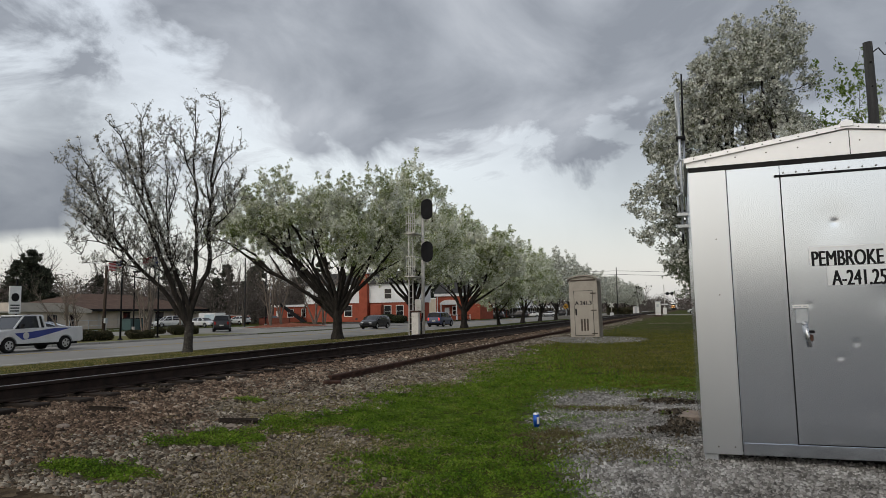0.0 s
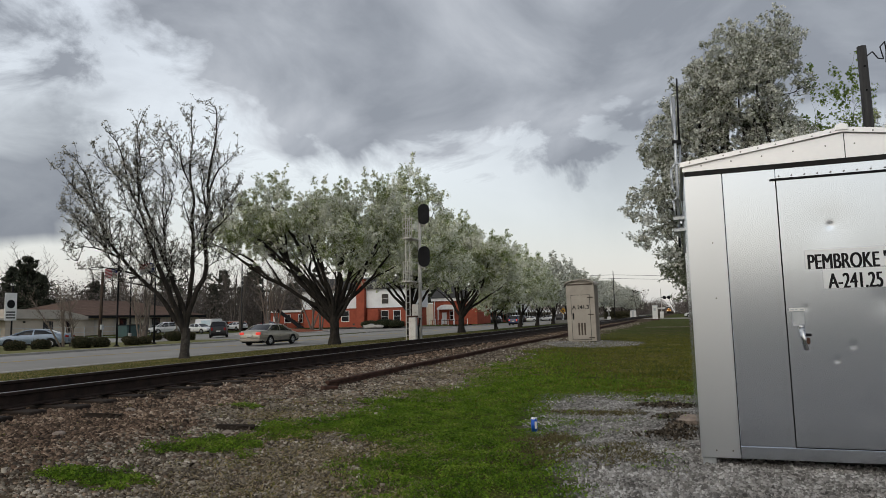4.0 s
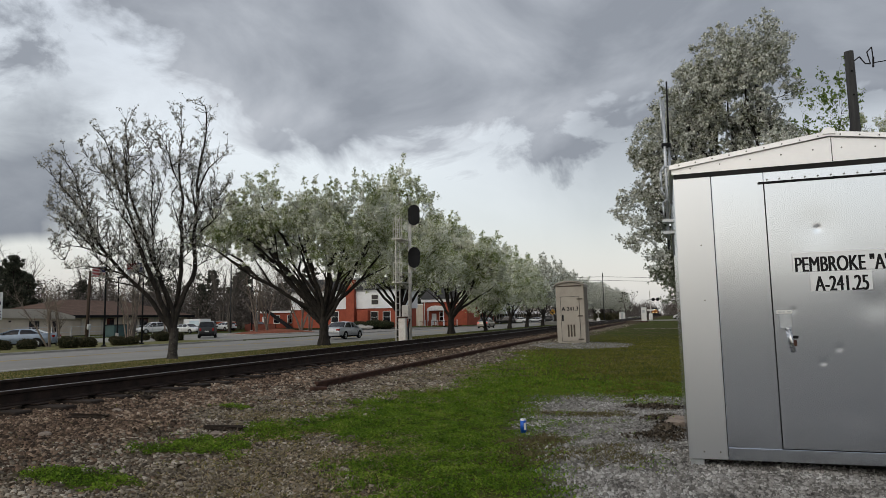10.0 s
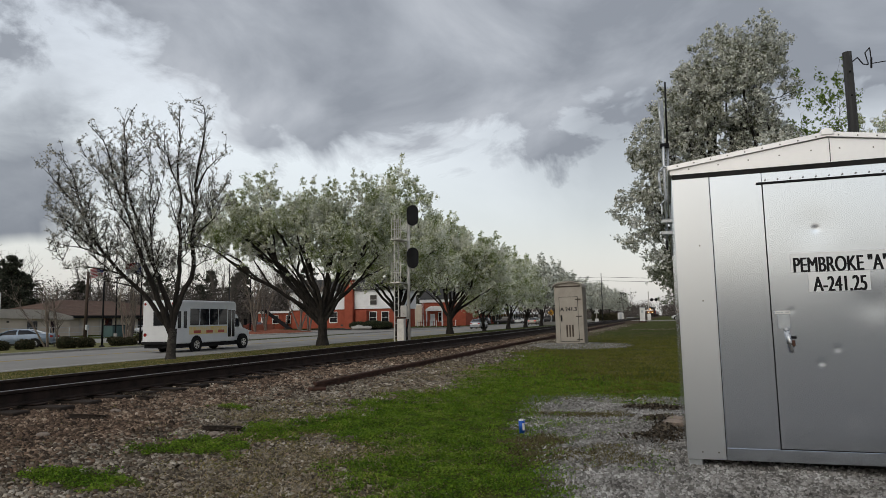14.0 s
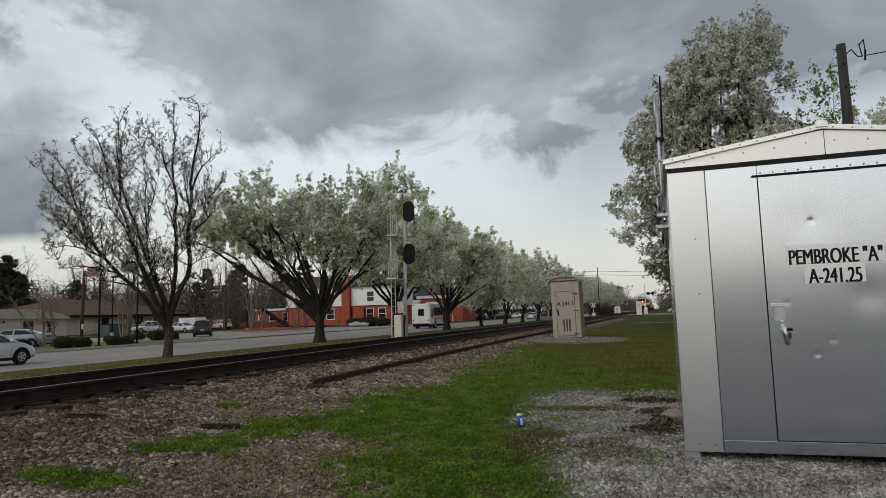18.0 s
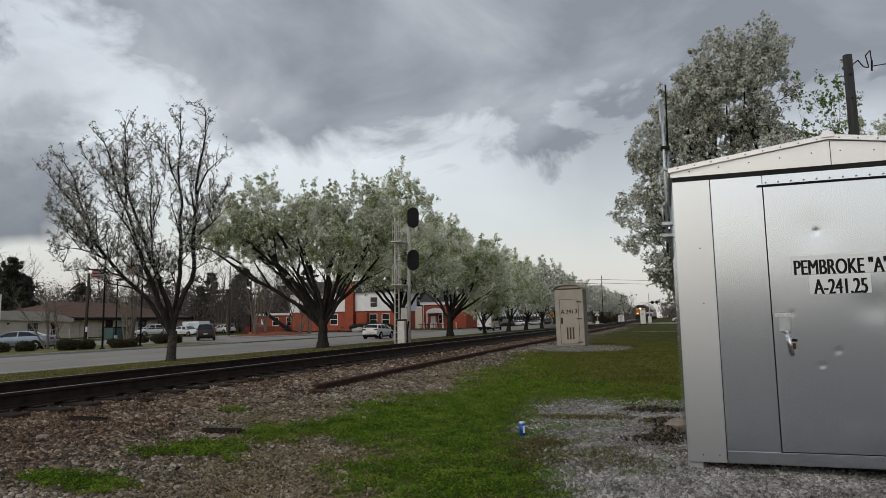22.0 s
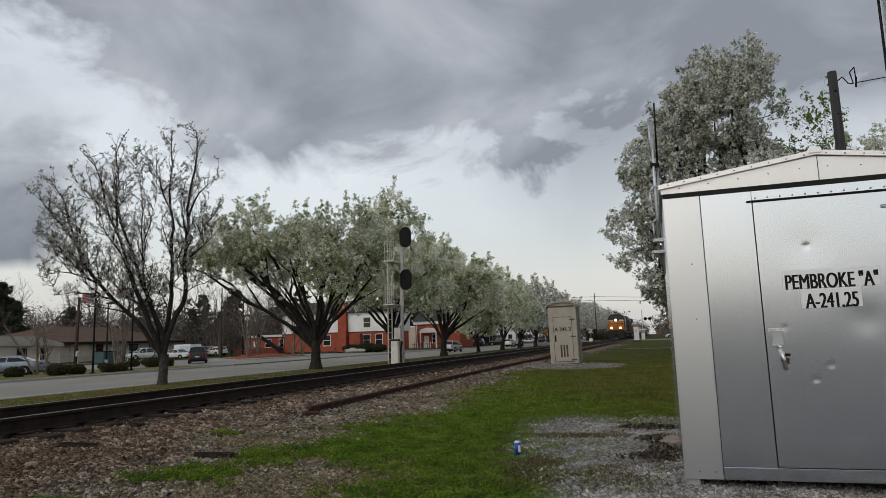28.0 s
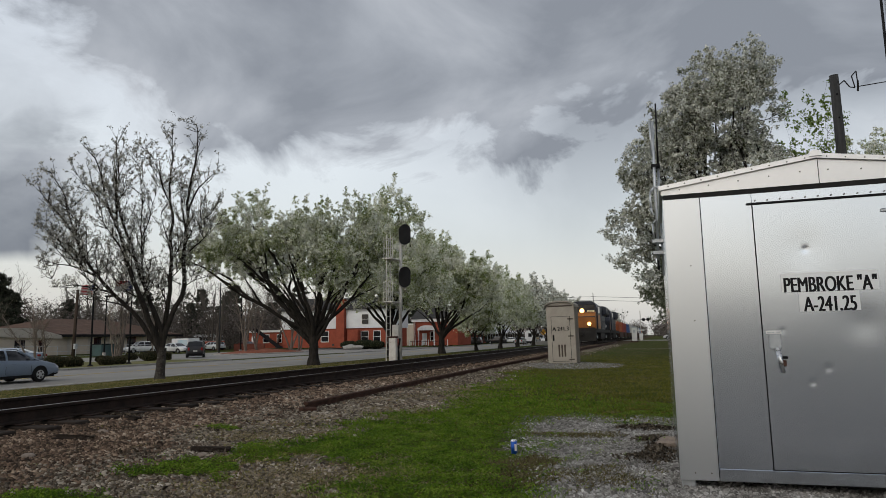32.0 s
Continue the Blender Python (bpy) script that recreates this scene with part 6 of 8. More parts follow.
part("door", B(-0.3, 0.3, -0.625, -0.6, 0.2, 1.7, 0.01), GALV, hutch)
dirt = sheet("pavement", ROAD_NEAR, 60, 128, 135, 0.20, ASPHALT, "side street over the level crossing", "road", 0.9)


# ---- buildings ----
def window(parent, x0, x1, z0, z1, y, frame=TRIM_WHITE, panes=(1, 2), out=-1):
    """A framed window in a wall that faces -y (out = -1)."""
    wn_ = part("window", B(x0, x1, y - 0.03, y + 0.02, z0, z1), GLASS_DARK, parent)
    t = 0.09
    for b in ((x0 - t, x1 + t, z1, z1 + t), (x0 - t, x1 + t, z0 - t * 1.4, z0), (x0 - t, x0, z0, z1), (x1, x1 + t, z0, z1)):
        part("frame", B(b[0], b[1], y - 0.06, y + 0.02, b[2], b[3]), frame, wn_)
    for i in range(1, panes[1]):
        z = z0 + (z1 - z0) * i / panes[1]
        part("mullion", B(x0, x1, y - 0.05, y - 0.03, z - 0.03, z + 0.03), frame, wn_)
    for i in range(1, panes[0]):
        x = x0 + (x1 - x0) * i / panes[0]
        part("mullion", B(x - 0.03, x + 0.03, y - 0.05, y - 0.03, z0, z1), frame, wn_)
    return wn_


# red brick house with white upper storey, facing the railway yard
house = thing("brick_house", pose(0, 103, -0.15), "two-storey house with red brick below and white siding above", "house")
part("wall", B(-62.0, -42.6, 0.0, 9, 0, 3.15), BRICK, house, "red brick ground floor")
part("siding", B(-62.3, -42.4, -0.25, 9.2, 3.15, 6.3), WHITE_SIDING, house, "white boarded upper storey")
for i in range(1, 13):
    part("board", B(-62.32, -42.38, -0.275, -0.25, 3.15 + i * 0.24, 3.15 + i * 0.24 + 0.02), TRIM_WHITE, house)
part("roof", prism([(-0.7, 6.25), (9.7, 6.25), (9.7, 6.5), (4.5, 8.6), (-0.7, 6.5)], -62.8, -41.9, "x"), DARK_ROOF, house, "dark shallow gable roof")
chim = part("chimney", B(-51.4, -49.9, -1.0, 0.2, -0.1, 8.0, 0.03), BRICK, house, "tall red brick chimney")
part("cap", B(-51.55, -49.75, -1.15, 0.3, 8.0, 8.2), CONCRETE, chim)
for x0, x1, z0, z1 in ((-54.6, -53.3, 1.0, 2.7), (-58.5, -57.4, 3.7, 5.3), (-47.2, -46.0, 0.8, 2.6), (-45.0, -43.8, 0.8, 2.6), (-47.0, -45.8, 3.8, 5.4)):
    window(house, x0, x1, z0, z1, 0.0 if z0 < 3 else -0.26)
part("vent", B(-52.6, -52.2, -0.02, 0.0, 0.3, 0.6), DARK_ROOF, house)
part("meter_box", B(-57.9, -57.5, -0.2, 0.0, 2.3, 2.9, 0.03), TRIM_WHITE, house)
bay = part("bay_window", B(-49.4, -47.4, -0.9, 0.0, 0.0, 2.9, 0.1), BRICK, house, "projecting brick bay")
# outside stair on the house
stair = part("stair", prism([(-69.2 + 3.0, 3.3), (-69.2 + 2.0, 3.3), (-62.2, 0.0), (-61.0, 0.0)], -1.4, -1.3), BLACK, house, "dark outside stair")
for i in range(12):
    f = i / 12
    part("tread", B(-66.8 + 5.0 * f, -66.4 + 5.0 * f, -1.3, -0.3, 3.2 - 3.2 * f, 3.26 - 3.2 * f), BLACK, stair)
wing = thing("brick_annex", pose(0, 104.5, -0.15), "low flat-roofed red brick annex with white fascia", "building")
part("wall", B(-69.8, -62.1, 0, 8, 0, 2.75), BRICK, wing)
part("fascia", B(-70.1, -62.35, -0.3, 8.2, 2.75, 3.15, 0.02), TRIM_WHITE, wing, "white roof fascia")
part("roof", B(-70.2, -62.35, -0.35, 8.25, 3.15, 3.25), DARK_ROOF, wing)
window(wing, -66.8, -65.7, 1.0, 2.3, 0.0)
window(wing, -64.0, -63.2, 1.0, 2.3, 0.0)
part("door", B(-69.2, -68.3, -0.05, 0.0, 0.05, 2.1), TRIM_WHITE, wing)
low = thing("brick_wall", pose(-72, 98, -0.3), "low red brick garden wall", "wall")
part("wall", B(-4, 1.6, 0, 0.35, 0, 1.5, 0.02), BRICK, low)
part("coping", B(-4.05, 1.65, -0.04, 0.39, 1.5, 1.58), CONCRETE, low)
front = thing("brick_house", pose(0, 118, -0.15), "red brick building with a white arched porch", "house")
part("wall", B(-43.5, -35.0, 0, 9, 0, 4.3), BRICK, front)
part("cornice", B(-43.8, -34.7, -0.35, 9.2, 4.3, 4.9, 0.04), TRIM_WHITE, front, "white cornice under the roof")
part("roof", prism([(-0.5, 4.85), (9.4, 4.85), (4.5, 7.3)], -43.9, -34.6, "x"), DARK_ROOF, front)
porch = part("porch", prism([(-40.6 + 1.7 * math.cos(math.pi * i / 10), 2.75 + 0.9 * math.sin(math.pi * i / 10)) for i in range(11)], -1.4, 0.0), TRIM_WHITE, front, "white arched porch hood")
for x in (-42.1, -39.1):
    part("column", R((x, -1.25, 0), (x, -1.25, 2.78), 0.12, sides=10), TRIM_WHITE, porch)
window(front, -40.2, -39.5, 0.9, 2.4, 0.0)
part("door", B(-41.8, -40.9, -0.05, 0.0, 0.05, 2.2), TRIM_WHITE, front)
part("downpipe", R((-43.2, -0.12, 0), (-43.2, -0.12, 4.3), 0.07, sides=8), TRIM_WHITE, front)
fence = thing("garden_rail", pose(-39.4, 114.2, -0.2), "low white-topped railing before the brick building", "fence")
for i in range(13):
    part("post", B(-3.6 + i * 0.6, -3.5 + i * 0.6, 0, 0.1, 0, 0.95 if i % 2 else 1.1), TRIM_WHITE if i % 2 == 0 else BRICK, fence)
part("rail", B(-3.6, 3.75, 0.02, 0.08, 0.75, 0.82), BLACK, fence)

# low tan building with a brown hipped roof
bank = thing("tan_building", pose(-82, 88, -0.4), "low tan building with a broad brown hipped roof", "building")
part("wall", B(-17, 0, -15, 12.2, 0, 2.95), TAN_WALL, bank)
hip = bmesh.new()
e = [hip.verts.new(q) for q in ((0.9, -16, 2.9), (0.9, 13, 2.9), (-18, 13, 2.9), (-18, -16, 2.9), (-8.5, -6.5, 5.5), (-8.5, 5.5, 5.5))]
for f in ((0, 1, 5, 4), (2, 3, 4, 5), (3, 0, 4), (1, 2, 5), (0, 3, 2, 1)):
    hip.faces.new([e[i] for i in f])
part("roof", hip, SHINGLE, bank, "brown shingled hip roof")
part("eave", B(0.72, 0.95, -16, 13, 2.55, 2.92), BLACK, bank, "dark eave board")
for i in range(1, 12):
    f = i / 12
    part("shingle_course", bar([(0.9 - 9.4 * f, -16 + 9.5 * f, 2.9 + 2.6 * f), (0.9 - 9.4 * f, 13 - 7.5 * f, 2.9 + 2.6 * f)], 0.014, 4), SHINGLE, bank)
for y0, y1 in ((0.4, 2.6), (5.2, 6.6), (-6.0, -4.6)):
    wd = part("window", B(0.0, 0.04, y0, y1, 0.75, 2.35), GLASS_DARK, bank)
    part("frame", B(0.04, 0.07, y0 - 0.08, y1 + 0.08, 2.35, 2.45), BLACK, wd)
    part("mullion", B(0.04, 0.07, (y0 + y1) / 2 - 0.04, (y0 + y1) / 2 + 0.04, 0.75, 2.35), BLACK, wd)
for i in range(6):
    part("pilaster", B(0.0, 0.06, -14.5 + i * 3.7, -14.1 + i * 3.7, 0, 2.6), TAN_FASCIA, bank)
annex = thing("tan_annex", pose(-81, 68.5, -0.4), "tan flat-fronted wing with sloping parapet and dark doors", "building")
part("wall", B(-13, 0, -6, 6.2, 0, 2.7), TAN_WALL, annex)
part("parapet", prism([(-6.3, 2.6), (6.4, 2.3), (6.4, 2.75), (2.2, 3.7), (-6.3, 3.75)], -13.2, 0.35, "x"), TAN_FASCIA, annex, "plain tan sloping parapet")
part("canopy", B(-2, 0.8, -8.8, -6, 2.35, 2.6, 0.03), TAN_FASCIA, annex)
for y0, y1 in ((-0.6, 0.9), (2.9, 3.6)):
    part("door", B(0.0, 0.05, y0, y1, 0.05, 2.15), GLASS_DARK, annex, "dark glass entrance door")
part("column", B(0.3, 0.6, -8.6, -8.3, 0, 2.35), TAN_FASCIA, annex)
part("wall_lamp", B(0.0, 0.15, -3.6, -3.3, 2.0, 2.2, 0.03), BLACK, annex)

# shop row along the street
for k, (y0, y1, h) in enumerate(((142, 158, 4.6), (158.1, 176, 4.2), (176.1, 205, 5.0), (205.1, 240, 4.6))):
    shop = thing("shop_building", pose(-44, y0, -0.4), "single-storey shop with dark windows under a pale canopy", "building", "shop row")
    ln = y1 - y0
    part("wall", B(-12, 0, 0, ln, 0, h), (TAN_WALL, BRICK, WHITE_SIDING, TAN_WALL)[k], shop)
    part("canopy", prism([(0.0, 3.2), (2.6, 2.5), (2.6, 2.62), (0.0, 3.4)], 0.1, ln - 0.1, "y"), (TRIM_WHITE, TRIM_WHITE, WHITE_SIDING, TRIM_WHITE)[k], shop, "pale sloping canopy")
    part("parapet", B(-12.1, 0.05, -0.02, ln + 0.02, h, h + 0.25), TRIM_WHITE, shop)
    n = int(ln / 3)
    for i in range(n):
        part("window", B(0.0, 0.04, 0.5 + i * ln / n, (i + 0.85) * ln / n, 0.4, 2.4), GLASS_DARK, shop)
        part("post", B(2.4, 2.5, 0.2 + i * ln / n, 0.3 + i * ln / n, 0, 2.55), BLACK, shop)
    part("end_window", B(-6, -4, -0.04, 0.0, 0.9, 2.3), GLASS_DARK, shop)


# ---- hedges, lawn furniture ----
def hedge(x, y, r, h, seed, n=2600):
    t = thing("shrub", pose(x, y, ROAD_Z + 0.05), "clipped dark evergreen shrub", "shrub", "clipped shrubs")
    bs = bmesh.new()
    bmesh.ops.create_icosphere(bs, subdivisions=3, radius=1)
    pts = []
    for vtx in bs.verts:
        d = vtx.co.normalized()
        k = 1 + 0.10 * noise.noise(d * 3 + Vector((seed, 0, 0)))
        vtx.co = Vector((d.x * r * k, d.y * r * k, h * 0.5 + math.copysign(abs(d.z) ** 0.85, d.z) * h * 0.5 * k))
        pts.append(vtx.co[:])
    part("core", bs, HEDGE_CORE, t)
    g = np.random.default_rng(seed)
    arr = np.array(pts)[g.integers(0, len(pts), n)]
    o = new("foliage", leaf_mesh("foliage", arr, 0.07, HEDGE_LEAF, seed, 0.035))
    o.parent = t


for i, (x, y, r, h) in enumerate(((-40.0, 31.6, 0.85, 0.72), (-39.7, 33.2, 0.8, 0.75), (-37.6, 34.5, 0.88, 0.88), (-37.6, 36.0, 0.78, 0.8), (-37.3, 38.5, 0.72, 0.72), (-37.5, 39.9, 0.62, 0.68), (-40.9, 46.9, 0.85, 0.95), (-40.6, 48.4, 0.72, 0.9), (-44.0, 41.6, 0.75, 0.6), (-45.2, 46.2, 0.7, 0.55), (-47.5, 52.0, 0.8, 0.6), (-49.0, 55.5, 0.8, 0.6))):
    hedge(x, y, r * 0.68, h * 0.88, 100 + i)
for i, (x, y, r, h) in enumerate(((-48.6, 101.6, 1.6, 1.3), (-46.0, 101.6, 1.7, 1.5), (-44, 101.6, 1.4, 1.3))):
    hedge(x, y, r, h, 130 + i, 3000)
for x, y, s in ((-47.2, 98.5, 0.9), (-45.5, 98.0, 0.7)):
    bs = bmesh.new()
    bmesh.ops.create_icosphere(bs, subdivisions=2, radius=s)
    for vtx in bs.verts:
        vtx.co = Vector((vtx.co.x * 1.3, vtx.co.y, vtx.co.z * 0.5)) * (1 + 0.4 * noise.noise(vtx.co * 2 + Vector((x, 0, 0))))
    tagged(new("boulder", mesh_of(bs, CONCRETE)), "pale landscape boulder by the house", "rock").matrix_basis = pose(x, y, -0.1)

FLAG_RED, FLAG_WHITE, FLAG_BLUE = (surface(n, c, tuple(v * 0.75 for v in c), 3, 40, 0.8, 0.0, 0.05, 0.003) for n, c in (("red_cloth", (0.42, 0.03, 0.045)), ("white_cloth", (0.50, 0.48, 0.48)), ("blue_cloth", (0.03, 0.045, 0.16))))


def flag_strip(x0, x1, z0, z1, n=10, phase=0.0):
    own = bmesh.new()
    rows_ = []
    for j in range(2):
        z = (z0, z1)[j]
        rows_.append([own.verts.new((x0 + (x1 - x0) * i / n, 0.10 * math.sin(3.6 * (x0 + (x1 - x0) * i / n) + phase + z) * min(1, abs(x0 + (x1 - x0) * i / n)), z + 0.05 * math.sin(2.5 * (x0 + (x1 - x0) * i / n) + 1))) for i in range(n + 1)])
    for i in range(n):
        own.faces.new((rows_[0][i], rows_[0][i + 1], rows_[1][i + 1], rows_[1][i]))
    ret = bmesh.ops.solidify(own, geom=own.faces[:], thickness=0.012)
    return own


flags = []
for k, (x, y, ph, hh) in enumerate(((-36.7, 36.5, 0.0, 6.5), (-37.4, 40.75, 1.7, 7.0))):
    fp = thing("flagpole", pose(x, y, ROAD_Z + 0.1), "dark slender flagpole on the lawn", "flagpole", "flagpoles")
    part("pole", R((0, 0, -0.1), (0, 0, hh), 0.07, 0.045, 10), BLACK, fp, smooth=True)
    part("base", R((0, 0, 0), (0, 0, 0.12), 0.22, 0.12, 12), BLACK, fp)
    part("finial", R((0, 0, hh), (0, 0, hh + 0.12), 0.06, 0.03, 8), CHROME, fp)
    fl = thing("flag", pose(x, y, ROAD_Z + 0.1 + hh - 1.75, 0, 0, 230), ("striped red and white flag with a blue corner flying in wind", "red, white and blue state flag flying in wind")[k], "flag")
    if k == 0:
        for i in range(13):
            z0, z1 = i * 0.05, (i + 1) * 0.05
            part("stripe", flag_strip(0.4 if i > 5 else 0.06, 0.85, z0, z1, 12, ph), FLAG_RED if i % 2 == 0 else FLAG_WHITE, fl)
        part("canton", flag_strip(0.06, 0.4, 6 * 0.05, 13 * 0.05, 6, ph), FLAG_BLUE, fl, "blue corner")
    else:
        part("hoist_band", flag_strip(0.06, 0.38, 0.0, 0.8, 6, ph), FLAG_BLUE, fl, "blue band at the pole")
        part("fly_band", flag_strip(0.38, 1.15, 0.4, 0.8, 10, ph), FLAG_RED, fl, "red upper band")
        part("fly_band", flag_strip(0.38, 1.15, 0.0, 0.4, 10, ph), FLAG_WHITE, fl, "white lower band")
    flags.append((fl, x, y, ROAD_Z + 0.1 + hh - 1.75))

for x, y, h, lab in ((-62.0, 63.6, 7.0, "dark car park lamp with a flat box head"), (-50.6, 74.0, 7.4, "tall dark street lamp in the mulch island")):
    lp = thing("street_lamp", pose(x, y, ROAD_Z + 0.05), lab, "street lamp")
    part("pole", R((0, 0, -0.1), (0, 0, h), 0.09, 0.07, 10), BLACK, lp, smooth=True)
    part("head", B(-0.1, 0.9, -0.25, 0.25, h - 0.05, h + 0.15, 0.03), BLACK, lp)
    part("base", R((0, 0, -0.1), (0, 0, 0.5), 0.2, sides=12), CONCRETE, lp)
gl = thing("street_lamp", pose(-52, 77, ROAD_Z), "street lamp with a white globe", "street lamp")
part("pole", R((0, 0, -0.1), (0, 0, 5.0), 0.07, sides=8), GALV, gl)
bs = bmesh.new()
bmesh.ops.create_uvsphere(bs, u_segments=14, v_segments=8, radius=0.32)
bmesh.ops.translate(bs, vec=(0, 0, 5.2), verts=bs.verts[:])
part("globe", bs, TRIM_WHITE, gl, smooth=True)
bn = thing("street_banner", pose(-62, 48.5, ROAD_Z), "white and dark banner hung on a pole", "banner")
part("pole", R((0, 0, -0.1), (0, 0, 5.6), 0.08, sides=8), BLACK, bn)
cloth = part("cloth", B(0.1, 0.16, -0.9, 0.35, 2.2, 4.9), TRIM_WHITE, bn)
part("emblem", R((0.165, -0.27, 3.8), (0.175, -0.27, 3.8), 0.42, sides=18), BLACK, cloth, "dark round emblem")
for i in range(3):
    part("print_bar", B(0.165, 0.175, -0.75, 0.2, 2.4 + i * 0.28, 2.52 + i * 0.28), BLACK, cloth)
isl = thing("planting_island", pose(-48.6, 76.2, ROAD_Z + 0.012, 0, 0, -14), "raised island of red mulch with a pale kerb", "planting bed", kind="structure")
own = bmesh.new()
rings = [[own.verts.new((2.9 * k * math.cos(a) * (1 + 0.06 * math.sin(3 * a)), 7.6 * k * math.sin(a), hz + 0.12 * (hz > 0.2) * math.cos(2 * a))) for a in (2 * math.pi * i / 36 for i in range(36))] for k, hz in ((1.0, 0.0), (0.97, 0.12), (0.8, 0.26), (0.5, 0.42), (0.15, 0.5))]
for ra_, rb_ in zip(rings, rings[1:]):
    for i in range(36):
        own.faces.new((ra_[i], ra_[(i + 1) % 36], rb_[(i + 1) % 36], rb_[i]))
own.faces.new(rings[-1])
part("mulch", own, MULCH, isl)
for i in range(24):
    a0, a1 = 2 * math.pi * i / 24, 2 * math.pi * (i + 0.97) / 24
    part("kerb_stone", R((3.0 * math.cos(a0), 7.75 * math.sin(a0), 0.05), (3.0 * math.cos(a1), 7.75 * math.sin(a1), 0.05), 0.09), CONCRETE, isl)
BRICK_DARK = surface("dark_brick", (0.17, 0.058, 0.04), (0.11, 0.036, 0.027), 1.2, 14, 0.85, 0.0, 0.1, 0.004)
garden = thing("garden_wall", pose(-64.0, 99.0, ROAD_Z), "low dark red brick wall beside the annex", "wall")
part("brick_face", B(-5.0, 1.0, -0.12, 0.12, 0, 1.1, 0.01), BRICK_DARK, garden)
part("coping", B(-5.05, 1.05, -0.16, 0.16, 1.1, 1.16, 0.02), BRICK_DARK, garden)
ebox = thing("utility_box", pose(-64.0, 65.5, ROAD_Z + 0.05), "teal green metal utility box", "cabinet")
part("body", B(-0.8, 0.8, -1.1, 1.1, 0.02, 1.4, 0.05), surface("teal_paint", (0.035, 0.085, 0.085), (0.025, 0.06, 0.062), 2, 20, 0.5), ebox)
part("lid", B(-0.85, 0.85, -1.15, 1.15, 1.4, 1.5, 0.03), BLACK, ebox)
cf_ = thing("chain_fence", pose(-66, 40, ROAD_Z + 0.05), "low pale wire fence before the tan building", "fence")
for i in range(15):
    part("post", R((0, i * 2.6, -0.05), (0, i * 2.6, 1.35), 0.04, sides=6), GALV, cf_)
for z in (0.1, 0.7, 1.32):
    part("rail", R((0, 0, z), (0, 36.4, z), 0.025, sides=5), GALV, cf_)


# ---- bare trees, pines, far woods ----
def bare_tree(x, y, h, seed, mat=BARK_PALE, stems=3, label="small bare tree with pale smooth stems", haze=900, group="bare trees", spread=0.28):
    w = Wood(seed)
    rnd = w.r
    tips = []
    for s in range(stems):
        d = Vector((rnd.uniform(-spread, spread), rnd.uniform(-spread, spread), 1)).normalized()
        st = w.limb(Vector((rnd.uniform(-0.15, 0.15), rnd.uniform(-0.15, 0.15), -0.1)), d, h * rnd.uniform(0.75, 0.95), h * 0.016, h * 0.004, 0.02, 0.09, h / 12)
        for q, dd, r in st[4:]:
            for _ in range(2):
                side = Vector((rnd.gauss(0, 1), rnd.gauss(0, 1), rnd.gauss(0.6, 0.4))).normalized()
                br = w.limb(q, (dd * 0.6 + side * 0.7).normalized(), h * rnd.uniform(0.12, 0.28), r * 0.55, h * 0.0012, 0.06, 0.2, h / 18)
                for s2, sd, sr in br[1:]:
                    for _ in range(2):
                        side = Vector((rnd.gauss(0, 1), rnd.gauss(0, 1), rnd.gauss(0.5, 0.5))).normalized()
                        tw = w.limb(s2, (sd * 0.5 + side).normalized(), h * rnd.uniform(0.04, 0.1), h * 0.0014, h * 0.0008, 0.08, 0.2, h / 20)
    t = thing("bare_tree", pose(x, y, gzf(x, y) - 0.02), label, "tree", group)
    o = new("trunk", w.mesh("trunk", mat, 5))
    o.parent = t
    return t


def pine(x, y, h, seed, label="tall dark pine tree with ragged boughs", n=15000):
    w = Wood(seed)
    rnd = w.r
    st = w.limb(Vector((0, 0, -0.1)), Vector((0, 0, 1)), h, h * 0.02, 0.03, 0.05, 0.03, 0.6)
    tips = []
    for q, d, r in st:
        f = (q.z - h * 0.3) / (h * 0.7)
        if f < 0:
            continue
        for _ in range(rnd.choice((1, 2, 3, 4))):
            a = rnd.uniform(0, 6.283)
            ln = h * 0.24 * (1.06 - f ** 1.6) * rnd.uniform(0.45, 1.2)
            br = w.limb(q, Vector((math.cos(a), math.sin(a), rnd.uniform(-0.05, 0.35))).normalized(), ln, 0.06, 0.015, 0.03, 0.14, 0.5)
            tips.extend(x[0] for x in br[max(1, len(br) // 3):] for _k in range(2))
    t = thing("pine_tree", pose(x, y, gzf(x, y)), label, "tree", "distant pines")
    o = new("trunk", w.mesh("trunk", BARK, 5))
    o.parent = t
    arr = np.array([q[:] for q in tips]) + np.random.default_rng(seed + 1).normal(0, 1, (len(tips), 3)) * (0.4, 0.4, 0.06)
    o = new("crown", leaf_mesh("crown", arr[np.random.default_rng(seed).integers(0, len(arr), n)], 0.25, PINE_LEAF, seed, 0.14, 0.2, simple=True))
    o.parent = t


